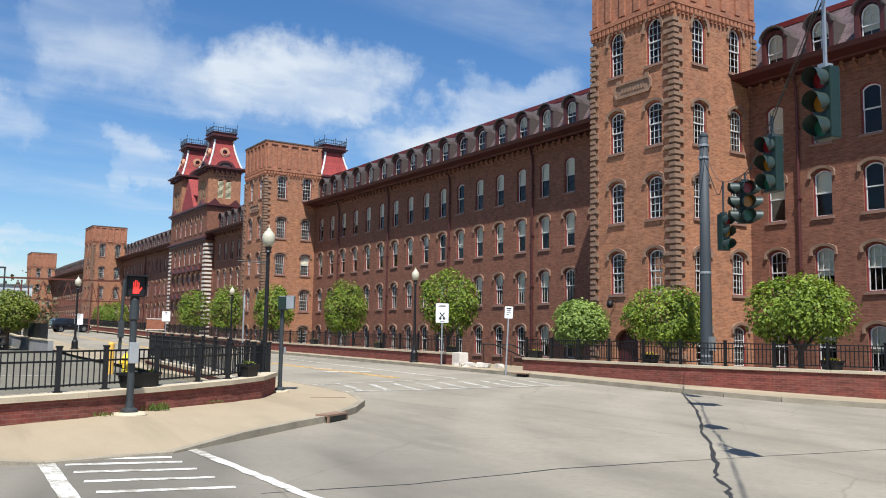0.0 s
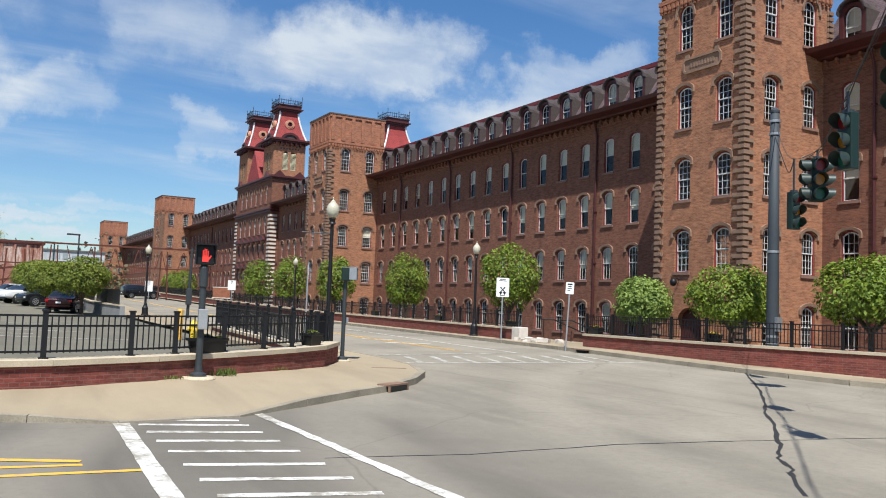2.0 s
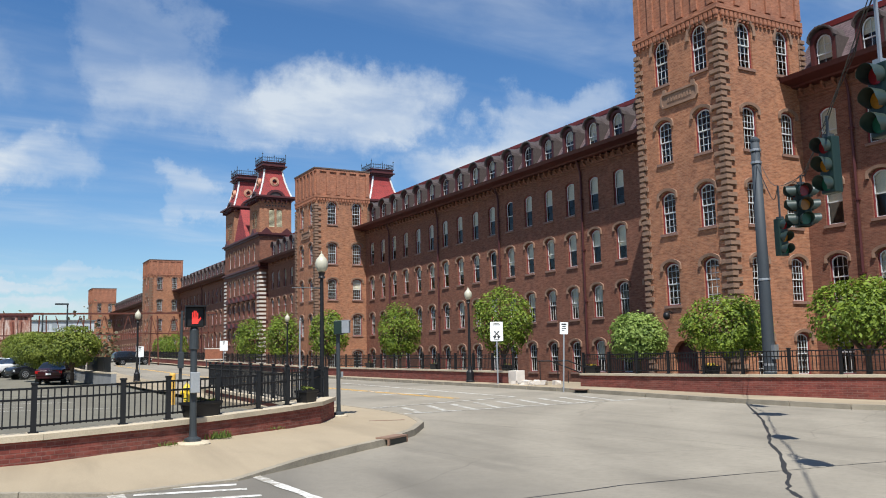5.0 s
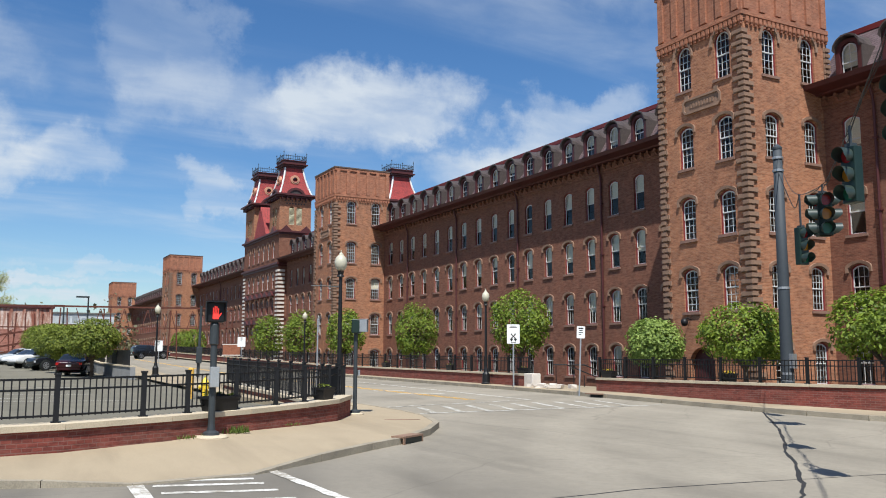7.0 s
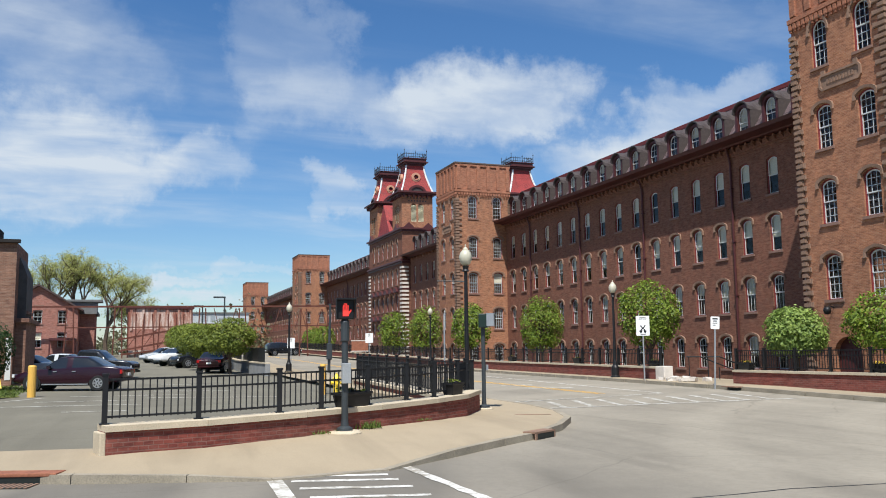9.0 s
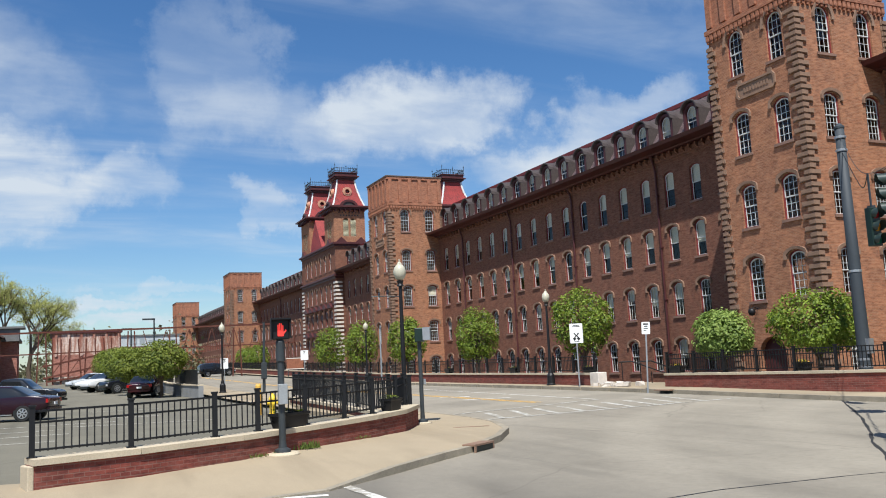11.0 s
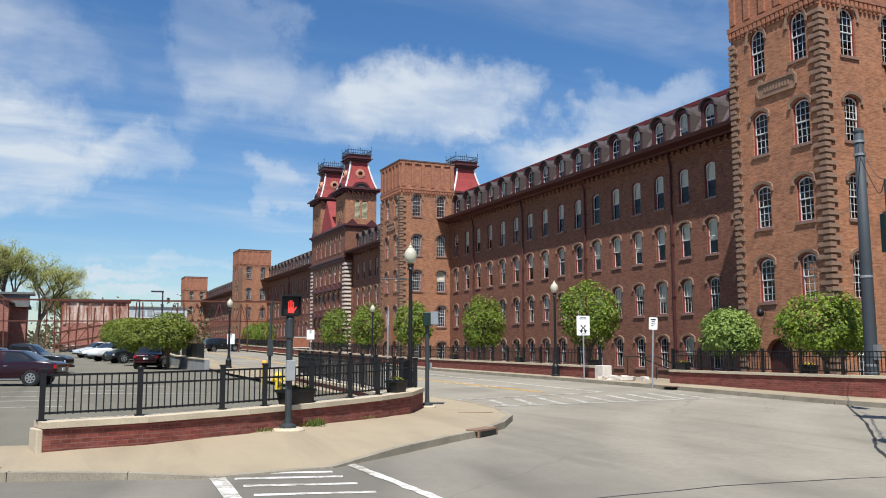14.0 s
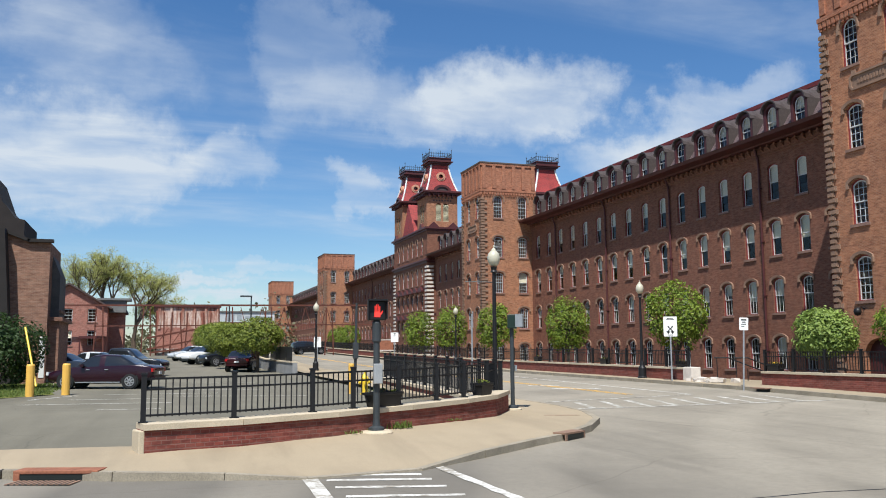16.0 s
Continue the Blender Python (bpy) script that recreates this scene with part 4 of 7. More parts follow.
def mansard_tower(x0, x1, y0, y1, z0, eave, top, louvres=True, name="pavilion_tower"):
    t = place(name, None, mill, None, "brick tower with red slate mansard cap and iron cresting")
    g = Geo()
    cy, cx = (y0 + y1) / 2, (x0 + x1) / 2
    if louvres:
        panel(g, x0, x1, z0, eave - 0.5, [(z0 + 1.0, z0 + 3.6, 0.3, [cx - 0.55, cx + 0.55], 0.8)], side(y0), 0.25)
        panel(g, y0, y1, z0, eave - 0.5, [(z0 + 1.0, z0 + 3.6, 0.3, [cy - 0.55, cy + 0.55], 0.8)], front(x0), 0.25)
        g.quad((x1, y0, z0), (x1, y1, z0), (x1, y1, eave - 0.5), (x1, y0, eave - 0.5))
        g.quad((x0, y1, z0), (x1, y1, z0), (x1, y1, eave - 0.5), (x0, y1, eave - 0.5))
    else:
        g.box(x0, x1, y0, y1, z0, eave - 0.5)
    part("tower_wall", g, BRICK_TOWER, t)
    if louvres:
        slat = Geo().add([(-0.4, 0.02, 0), (0.4, 0.02, 0), (0.4, 0.2, 0.1), (-0.4, 0.2, 0.1), (-0.4, 0.02, -0.03), (0.4, 0.02, -0.03)], [(0, 1, 2, 3), (0, 4, 5, 1)]).mesh("louvre", [LOUVRE])
        for dx in (-0.55, 0.55):
            for i in range(15):
                place("louvre", slat, t, pose(cx + dx, y0, z0 + 1.05 + i * 0.16))
                place("louvre", slat, t, pose(x0, cy + dx, z0 + 1.05 + i * 0.16, 0, 0, -90))
        # shallow dark blocks drawn in place of shaded recesses in the brick
        shade_block = Geo().box(-0.11, 0.11, -0.02, 0.05, 0, 0.2).mesh("recess_shade", [SLATE_DARK])
        for i in range(7):
            place("recess_shade", shade_block, t, pose(cx - 1.5 + i * 0.5, y0, eave - 0.95))
            place("recess_shade", shade_block, t, pose(cx - 1.25 + i * 0.42, y0, eave - 1.35))
    g = Geo()
    for o, a, b in ((0.12, 0.5, 0.38), (0.42, 0.38, 0.18), (0.75, 0.18, 0.0), (0.62, 0.0, -0.1)):
        g.box(x0 - o, x1 + o, y0 - o, y1 + o, eave - a, eave - b)
    for s in (0, 1):
        for q in range(7):
            yy = y0 + 0.2 + (y1 - y0 - 0.4) * q / 6
            xx = x0 + 0.2 + (x1 - x0 - 0.4) * q / 6
            g.box(x0 - 0.55, x0, yy - 0.08, yy + 0.08, eave - 0.75, eave - 0.38) if s else g.box(xx - 0.08, xx + 0.08, y0 - 0.55, y0, eave - 0.75, eave - 0.38)
    part("tower_cornice", g, DARK_TRIM, t, "dark red bracketed cornice")
    # concave mansard cap
    g = Geo()
    rings = []
    for f in (0, 0.15, 0.35, 0.6, 0.85, 1.0):
        s = 0.30 + 1.05 * (1 - (1 - f) ** 1.5)
        z = eave + 0.08 + (top - eave - 0.1) * f
        s = s - 0.35
        rings.append([(x0 + s, y0 + s, z), (x1 - s, y0 + s, z), (x1 - s, y1 - s, z), (x0 + s, y1 - s, z)])
    g.loft(rings)
    part("mansard", g, SLATE_RED, t, "bright red slate mansard roof")
    for j in range(4):
        rib = Geo()
        rib.tube([r[j] for r in rings], 0.13, 6)
        part("hip_rib", rib, WHITE, t, "white painted hip rib")
    g = Geo()
    for o, a, b in ((-0.88, 0.0, 0.22), (-0.66, 0.22, 0.45), (-0.42, 0.45, 0.58), (-0.66, 0.58, 1.0), (-0.55, 1.0, 1.1)):
        g.box(x0 - o, x1 + o, y0 - o, y1 + o, top - 0.1 + a, top - 0.1 + b)
    part("cap_cornice", g, DARK_TRIM, t)
    g = Geo()
    z = top + 1.05
    a, b, c, d = x0 + 0.62, x1 - 0.62, y0 + 0.62, y1 - 0.62
    for zz in (z + 0.12, z + 0.55):
        for p, q in (((a, c), (b, c)), ((b, c), (b, d)), ((b, d), (a, d)), ((a, d), (a, c))):
            g.bar((*p, zz), (*q, zz), 0.06, 0.06)
    for i in range(11):
        u = i / 10
        h = 0.95 if i in (0, 10) else 0.7
        for p in ((a + (b - a) * u, c), (a, c + (d - c) * u), (b, c + (d - c) * u), (a + (b - a) * u, d)):
            g.bar((*p, z), (*p, z + h), 0.05, 0.05)
            if i in (0, 5, 10):
                g.turned([(0.0, 0), (0.1, 0.08), (0.02, 0.2), (0.0, 0.45)], p[0], p[1], z + h, 6)
    part("iron_cresting", g, POLE_GREY, t, "wrought-iron roof cresting")
    # round eye and arched hood on the street side and the near side
    for m in () if not louvres else (pose(cx, y0 + 0.72, eave + 2.3), pose(x0 + 0.72, cy, eave + 2.3, 0, 0, -90)):
        eye = Geo()
        n = 20
        for r0, r1, ya, yb in ((0.42, 0.66, -0.28, 0.4), (0.34, 0.45, -0.36, -0.1)):
            rings = [[(r * math.cos(2 * math.pi * i / n), y, r * math.sin(2 * math.pi * i / n)) for i in range(n)] for r, y in ((r0, yb), (r0, ya), (r1, ya), (r1, yb))]
            eye.loft(rings, caps=False)
        part("round_window", eye, plain("oculus_trim", (0.50, 0.26, 0.17), 0.7), t, "round moulded eye window", m)
        pn = Geo()
        pn.add([(0.43 * math.cos(2 * math.pi * i / n), -0.05, 0.43 * math.sin(2 * math.pi * i / n)) for i in range(n)], [tuple(range(n))])
        part("round_pane", pn, GLASS, t, "", m)
    for m in () if not louvres else (pose(cx, y0 - 0.15, eave + 0.02), pose(x0 - 0.15, cy, eave + 0.02, 0, 0, -90)):
        g = Geo()
        n = 12
        rings = []
        for r, y in ((0.95, 1.3), (0.95, 0), (1.35, 0), (1.35, 1.3)):
            rings.append([(r * math.cos(math.pi * i / n), y, r * 0.75 * math.sin(math.pi * i / n)) for i in range(n + 1)])
        g.loft(rings, closed=False)
        part("arched_hood", g, DARK_TRIM, t, "dark arched dormer hood", m)
        g = Geo()
        g.add([(0.96 * math.cos(math.pi * i / n), 0.15, 0.72 * math.sin(math.pi * i / n)) for i in range(n + 1)], [tuple(range(n + 1))])
        part("hood_panel", g, SLATE_DARK, t, "", m)
    return t


def build_pavilion():
    x, y0, y1 = 38.4, 113.4, 131.0
    p = place("pavilion", None, mill, None, "ornate central entrance pavilion of brick and banded stone")
    cs = [y0 + 2.6 + 2.45 * i for i in range(6)]
    g = Geo()
    panel(g, y0, y1, BASE, 15.1, [(s, c, 0.2, cs, 1.1) for s, c in ROWS], front(x))
    panel(g, x, XF + 1, BASE, 15.1, [], side(y0))
    g.quad((x, y1, BASE), (XF + 1, y1, BASE), (XF + 1, y1, 15.1), (x, y1, 15.1))
    panel(g, y0, y1, 15.1, 19.5, [(15.9, 18.3, 0.5, cs, 1.0)], front(x))
    panel(g, x, 43.0, 15.1, 19.5, [], side(y0))
    g.quad((x, y1, 15.1), (43, y1, 15.1), (43, y1, 19.5), (x, y1, 19.5))
    g.box(x + 0.5, 43, y0 + 0.05, y1, 19.3, 19.5)
    part("pavilion_wall", g, BRICK, p)
    for s, c in ROWS:
        for y in cs:
            put_window(p, pose(x, y, s, 0, 0, -90), 1.1, c - s, 0.2, 2, 1, 1, 0.3)
    for y in cs:
        put_window(p, pose(x, y, 15.9, 0, 0, -90), 1.0, 2.4, 0.5, 2, 1, 1, 0.2)
    g = Geo()
    for z, o, h in ((14.55, 0.12, 0.3), (14.85, 0.35, 0.25), (19.1, 0.15, 0.25), (19.35, 0.4, 0.25), (10.9, 0.1, 0.25), (7.25, 0.1, 0.2)):
        part("string_course", Geo().box(x - o, 43.2 if z > 15 else XF + 0.4, y0 - o, y1 + o, z, z + h), DARK_TRIM, p, "dark moulded string course")
    band = Geo().box(-0.12, 0.9, -0.12, 0.9, 0, 0.28).mesh("banded_quoin", [PALE_STONE])
    z = 0.4
    while z < 14.3:
        place("banded_quoin", band, p, Matrix.Translation((x, y0, z)))
        place("banded_quoin", band, p, Matrix.Translation((x, y1 - 0.78, z)))
        z += 0.56
    # hooded window groups of the lower storeys
    hood = Geo()
    hood.box(-0.95, 0.95, -0.4, 0, 0, 0.18)
    hood.add([(-0.95, -0.4, 0.18), (0.95, -0.4, 0.18), (0, -0.4, 0.75), (-0.95, 0, 0.18), (0.95, 0, 0.18), (0, 0, 0.75)], [(0, 1, 2), (0, 2, 5, 3), (1, 4, 5, 2)])
    hm = hood.mesh("window_hood", [DARK_TRIM])
    for y in cs:
        place("window_hood", hm, p, pose(x, y, 10.55, 0, 0, -90))
        place("window_hood", hm, p, pose(x, y, 6.8, 0, 0, -90))
    # small gables and the red central gable between the towers
    g = Geo()
    yc = (y0 + y1) / 2
    g.add([(x - 0.2, yc - 3.2, 19.5), (x - 0.2, yc + 3.2, 19.5), (x - 0.2, yc, 24.2), (43, yc - 3.2, 19.5), (43, yc + 3.2, 19.5), (43, yc, 24.2)], [(0, 1, 2), (3, 5, 4), (0, 2, 5, 3), (1, 4, 5, 2)])
    part("gable", g, SLATE_RED, p, "red central gable roof")
    peak = Geo().add([(-0.8, 0, 0), (0.8, 0, 0), (0, 0, 0.75), (-0.8, 0.5, 0), (0.8, 0.5, 0), (0, 0.5, 0.75)], [(0, 1, 2), (3, 5, 4), (0, 2, 5, 3), (1, 4, 5, 2)]).mesh("gablet", [DARK_TRIM])
    for m in (pose(x + 0.9, y0 - 0.4, 19.6), pose(42.2, y0 - 0.4, 19.6), pose(x - 0.4, y0 + 2, 19.6, 0, 0, -90), pose(x - 0.4, y1 - 2, 19.6, 0, 0, -90)):
        place("gablet", peak, p, m)


build_pavilion()
mansard_tower(38.4, 43.0, 113.5, 118.1, 19.5, 24.75, 28.9)
mansard_tower(38.4, 43.0, 126.2, 130.8, 19.5, 25.3, 29.5)
mansard_tower(51.3, 55.9, 105.0, 109.6, 15.0, 23.6, 27.3, False, "stair_turret")

# ---- street ----
LEFT_KERB = [(-60.0, 16.0), (-20.0, 13.9), (-6.0, 13.0), (0.0, 12.6), (1.6, 11.85), (3.2, 11.4), (4.4, 11.05), (6.3, 11.35), (7.8, 12.4), (9.3, 13.55), (10.3, 14.25), (11.6, 15.55),
             (12.6, 17.0), (13.2, 18.8), (13.4, 20.6), (13.2, 25.0), (13.2, 30.0), (13.6, 45.0), (14.1, 60.0), (14.8, 80.0), (16.0, 110.0), (18.0, 130.0), (22.0, 260.0)]
RIGHT_KERB = [(34.0, 2.0), (29.5, 7.0), (26.6, 11.6), (25.2, 14.2), (24.6, 18.0), (24.4, 22.0), (24.3, 25.0), (24.5, 32.0), (24.6, 41.0), (24.7, 60.0), (24.7, 80.0), (24.7, 110.0), (24.8, 130.0), (25.0, 260.0)]


def ribbon(name, left, right, lift, mat, label, category, thick=0.0, side_mat=None):
    g = Geo()
    n = len(left)
    for i in range(n - 1):
        a, b, c, d = left[i], right[i], right[i + 1], left[i + 1]
        g.quad(*[(x, y, ground_z(y) + lift) for x, y in (a, b, c, d)])
    if thick:
        for line in (left, right):
            for (ax, ay), (bx, by) in zip(line, line[1:]):
                g.quad((ax, ay, ground_z(ay) + lift), (bx, by, ground_z(by) + lift), (bx, by, ground_z(by) + lift - thick), (ax, ay, ground_z(ay) + lift - thick), 1)
    ob = part(name, g, [mat, side_mat or mat])
    return tagged(ob, label, category, kind="structure")


def resample(line, ys):
    out = []
    for y in ys:
        for (ax, ay), (bx, by) in zip(line, line[1:]):
            if ay <= y <= by:
                out.append((ax + (bx - ax) * (y - ay) / (by - ay), y))
                break
    return out


def offset(line, d):
    """The line moved d to its right-hand side."""
    out = []
    for i, p in enumerate(line):
        a, b = line[max(i - 1, 0)], line[min(i + 1, len(line) - 1)]
        dx, dy = b[0] - a[0], b[1] - a[1]
        k = math.hypot(dx, dy)
        out.append((p[0] + dy / k * d, p[1] - dx / k * d))
    return out


def build_road():
    g = Geo()
    poly = [(-60, -30), (60, -30), (60, 0)] + RIGHT_KERB + list(reversed(LEFT_KERB))
    pts = [Vector((x, y, 0)) for x, y in poly]
    from mathutils.geometry import tessellate_polygon
    tris = tessellate_polygon([pts])
    g.add([(x, y, ground_z(y) + 0.006) for x, y in poly], tris)
    me = g.mesh("road", [ASPHALT])
    bm = bmesh.new()
    bm.from_mesh(me)
    # follow the slope at its break
    for y in (25.0, 60.0, 130.0):
        bmesh.ops.bisect_plane(bm, geom=bm.verts[:] + bm.edges[:] + bm.faces[:], plane_co=(0, y, 0), plane_no=(0, 1, 0))
    for v in bm.verts:
        v.co.z = ground_z(v.co.y) + 0.006
    bm.to_mesh(me)
    bm.free()
    tagged(place("road", me), "sun-bleached asphalt street and wide intersection", "road", kind="structure")


build_road()


def kerb_lift(x, y):
    """Height of the kerb over the road: it drops at the corner crossing."""
    if y > 15 or x > 12:
        return 0.155
    f = min(1.0, max(0.0, (abs(x - 5.3) - 1.0) / 1.6))
    return 0.035 + 0.105 * f


def walk_rise(x, y):
    """The sidewalk climbs a little from the kerb to the corner wall."""
    return 0.10 * min(1.0, max(0.0, (10.2 - x) / 2.5)) if y < 20 else 0.0


def kerb(name, line, inward, label):
    """A kerb of granite lengths along a line, with the inner edge to its side."""
    holder = thing(name, label, "kerb", kind="structure")
    inner = offset(line, inward)
    for i in range(len(line) - 1):
        a, b, c, d = Vector(line[i]), Vector(line[i + 1]), Vector(inner[i + 1]), Vector(inner[i])
        n = max(1, int((b - a).length / 1.8)) if (b - a).length < 40 else 8
        for k in range(n):
            f0, f1 = k / n + 0.004, (k + 1) / n - 0.004
            p = [a.lerp(b, f0), a.lerp(b, f1), d.lerp(c, f1), d.lerp(c, f0)]
            g = Geo()
            top = [(q.x, q.y, ground_z(q.y) + kerb_lift(q.x, q.y)) for q in p]
            low = [(q.x, q.y, ground_z(q.y) - 0.1) for q in p]
            g.add(top + low, [(0, 1, 2, 3), (0, 4, 5, 1), (1, 5, 6, 2), (2, 6, 7, 3), (3, 7, 4, 0)])
            part("kerb_stone", g, KERB, holder)


kerb("kerb", LEFT_KERB[1:-4], -0.16, "weathered granite kerb round the corner")
kerb("kerb", RIGHT_KERB[1:-3], 0.16, "granite kerb along the mill side")

# the corner wall, its line from the lot entrance to the street corner
WALL = [(1.95, 13.5), (3.6, 13.95), (5.5, 14.85), (7.3, 15.95), (9.0, 17.2), (10.15, 18.25), (11.1, 19.75)]
WALL_BACK = [(11.1, 19.75), (11.1, 22.8), (11.4, 27.0), (11.8, 33.0), (12.1, 36.0)]


def build_sidewalks():
    lk = offset(LEFT_KERB, -0.16)
    g = Geo()
    outer = lk[1:18]
    inner = [(-20, 15.4), (-6, 14.6), (0.2, 14.25), (1.6, 14.1), (2.4, 13.9), (3.2, 14.2), (4.5, 14.6), (5.5, 15.1), (7.3, 16.2), (8.5, 17.1), (9.2, 17.6), (10.15, 18.5), (10.9, 19.8), (11, 21), (11, 22), (10.9, 25), (10.7, 30)]
    for i in range(len(inner) - 1):
        g.quad(*[(x, y, ground_z(y) + kerb_lift(x, y) - 0.005) for x, y in (outer[i], outer[i + 1])],
               *[(x, y, ground_z(y) + 0.15 + walk_rise(x, y)) for x, y in (inner[i + 1], inner[i])])
    for i in range(len(inner) - 1):
        (ax, ay), (bx, by) = inner[i], inner[i + 1]
        g.quad((ax, ay, ground_z(ay) + 0.15 + walk_rise(ax, ay)), (bx, by, ground_z(by) + 0.15 + walk_rise(bx, by)), (bx, by, ground_z(by) - 0.1), (ax, ay, ground_z(ay) - 0.1))
    north_o, north_i = lk[16:20], [(10.7, 30), (10.8, 45), (11.4, 60), (12.2, 80)]
    for i in range(3):
        g.quad(*[(x, y, ground_z(y) + 0.15) for x, y in (north_o[i], north_o[i + 1], north_i[i + 1], north_i[i])])
    ob = part("pavement", g, CONCRETE)
    tagged(ob, "buff concrete sidewalk round the corner", "sidewalk", kind="structure")
    rk = offset(RIGHT_KERB, 0.16)[1:-1]
    g = Geo()
    for (ax, ay), (bx, by) in zip(rk, rk[1:]):
        g.quad(*[(x, y, ground_z(y) + 0.15) for x, y in ((ax, ay), (PARAPET_X + 0.1, ay), (PARAPET_X + 0.1, by), (bx, by))])
    ob = part("pavement", g, CONCRETE)
    tagged(ob, "buff concrete sidewalk beside the mill parapet", "sidewalk", kind="structure")


build_sidewalks()


def paint(name, outline, mat, label, category="road marking"):
    g = Geo()
    g.add([(x, y, ground_z(y) + 0.012) for x, y in outline], [tuple(range(len(outline)))])
    return g


def bar_line(g, a, b, w, lift=0.012, ragged=0.0, rnd=None):
    a, b = Vector(a), Vector(b)
    d = (b - a).normalized()
    s = Vector((-d.y, d.x)) * w / 2
    n = max(1, int((b - a).length / 0.25))
    l, r = [], []
    for i in range(n + 1):
        p = a.lerp(b, i / n)
        j = rnd.uniform(-ragged, ragged) if rnd else 0
        k = rnd.uniform(-ragged, ragged) if rnd else 0
        q0, q1 = p + s * (1 + j), p - s * (1 + k)
        l.append((q0.x, q0.y, ground_z(q0.y) + lift))
        r.append((q1.x, q1.y, ground_z(q1.y) + lift))
    for i in range(n):
        g.quad(l[i], l[i + 1], r[i + 1], r[i])
    return g


def build_markings():
    rnd = random.Random(5)
    cw = thing("crosswalk", "worn white painted crosswalk with close bars", "crosswalk", kind="structure")
    part("edge_line", bar_line(Geo(), (4.46, 11.55), (4.05, 2.5), 0.23, 0.014, 0.05, rnd), PAINT_WHITE, cw)
    part("edge_line", bar_line(Geo(), (6.66, 12.05), (7.1, 2.0), 0.17, 0.014, 0.22, rnd), PAINT_WHITE, cw)
    for k, y in enumerate((11.28, 10.80, 10.15, 9.42, 8.66, 7.80, 6.98, 6.22, 5.42, 4.6, 3.8)):
        part("crossing_bar", bar_line(Geo(), (4.66, y + 0.12), (6.18 + 0.02 * k, y - 0.26), 0.15, 0.011, 0.12, rnd), PAINT_WHITE, cw)
    fc = thing("crosswalk", "faded ladder crosswalk across the street", "crosswalk", kind="structure")
    part("edge_line", bar_line(Geo(), (13.6, 23.4), (20.6, 25.1), 0.17, 0.014, 0.2, rnd), PAINT_FADED, fc)
    part("edge_line", bar_line(Geo(), (13.6, 20.9), (23.9, 21.3), 0.17, 0.014, 0.2, rnd), PAINT_FADED, fc)
    for i in range(9):
        x = 14.6 + i * 0.98
        part("crossing_bar", bar_line(Geo(), (x, 21.1 + 0.03 * i), (x + 0.55, 23.3 + 0.1 * i), 0.22, 0.011, 0.12, rnd), PAINT_FADED, fc)
    for a, b, w in (((18.2, 33.9), (19.5, 33.4), 0.4), ((18.0, 31.0), (19.9, 30.3), 0.4), ((20.8, 25.2), (21.9, 45), 0.12)):
        tagged(part("lane_line", bar_line(Geo(), a, b, w, 0.012, 0.1, rnd), PAINT_WHITE), "worn white lane line on the asphalt", "road marking", kind="structure")
    for a, b in (((18.6, 26.0), (19.2, 110.0)), ((18.85, 26.0), (19.45, 110.0)), ((-14.0, 8.6), (4.2, 7.75)), ((-14.0, 9.5), (3.6, 8.2))):
        tagged(part("centre_line", bar_line(Geo(), a, b, 0.11, 0.012, 0.1, rnd), PAINT_YELLOW), "yellow painted centre line", "road marking", kind="structure")
    for i in range(5):
        tagged(part("hatch_line", bar_line(Geo(), (-2.5 + i * 1.25, 9.05 - i * 0.06), (-1.4 + i * 1.25, 8.4), 0.14, 0.013, 0.1, rnd), PAINT_YELLOW), "yellow painted hatching bar", "road marking", kind="structure")
    # tarred cracks
    for pts, w in ((((6.4, 7.9), (8.4, 7.65), (11.0, 7.75), (14.3, 7.4), (18.0, 6.9), (23, 6.0)), 0.03), (((24.3, 17.0), (26.73, 19.75), (24.32, 17.24), (22.1, 14.96), (20.62, 13.48), (19.34, 12.25), (18.1, 11.13), (16.85, 10.06), (15.79, 8.95), (15.03, 8.26), (14.03, 7.34), (13.25, 6.65), (12.72, 6.27), (12.33, 5.73), (11.83, 5.25), (10.49, 3.94)), 0.062)):
        g = Geo()
        line = []
        for (ax, ay), (bx, by) in zip(pts, pts[1:]):
            for k in range(3):
                f = k / 3
                line.append((ax + (bx - ax) * f + rnd.uniform(-0.03, 0.03), ay + (by - ay) * f + rnd.uniform(-0.03, 0.03)))
        for a, b in zip(line, line[1:]):
            bar_line(g, a, b, w * rnd.uniform(0.7, 1.5), 0.009)
        tagged(part("crack", g, TAR), "long dark tar-filled crack in the asphalt", "crack", kind="structure")


build_markings()


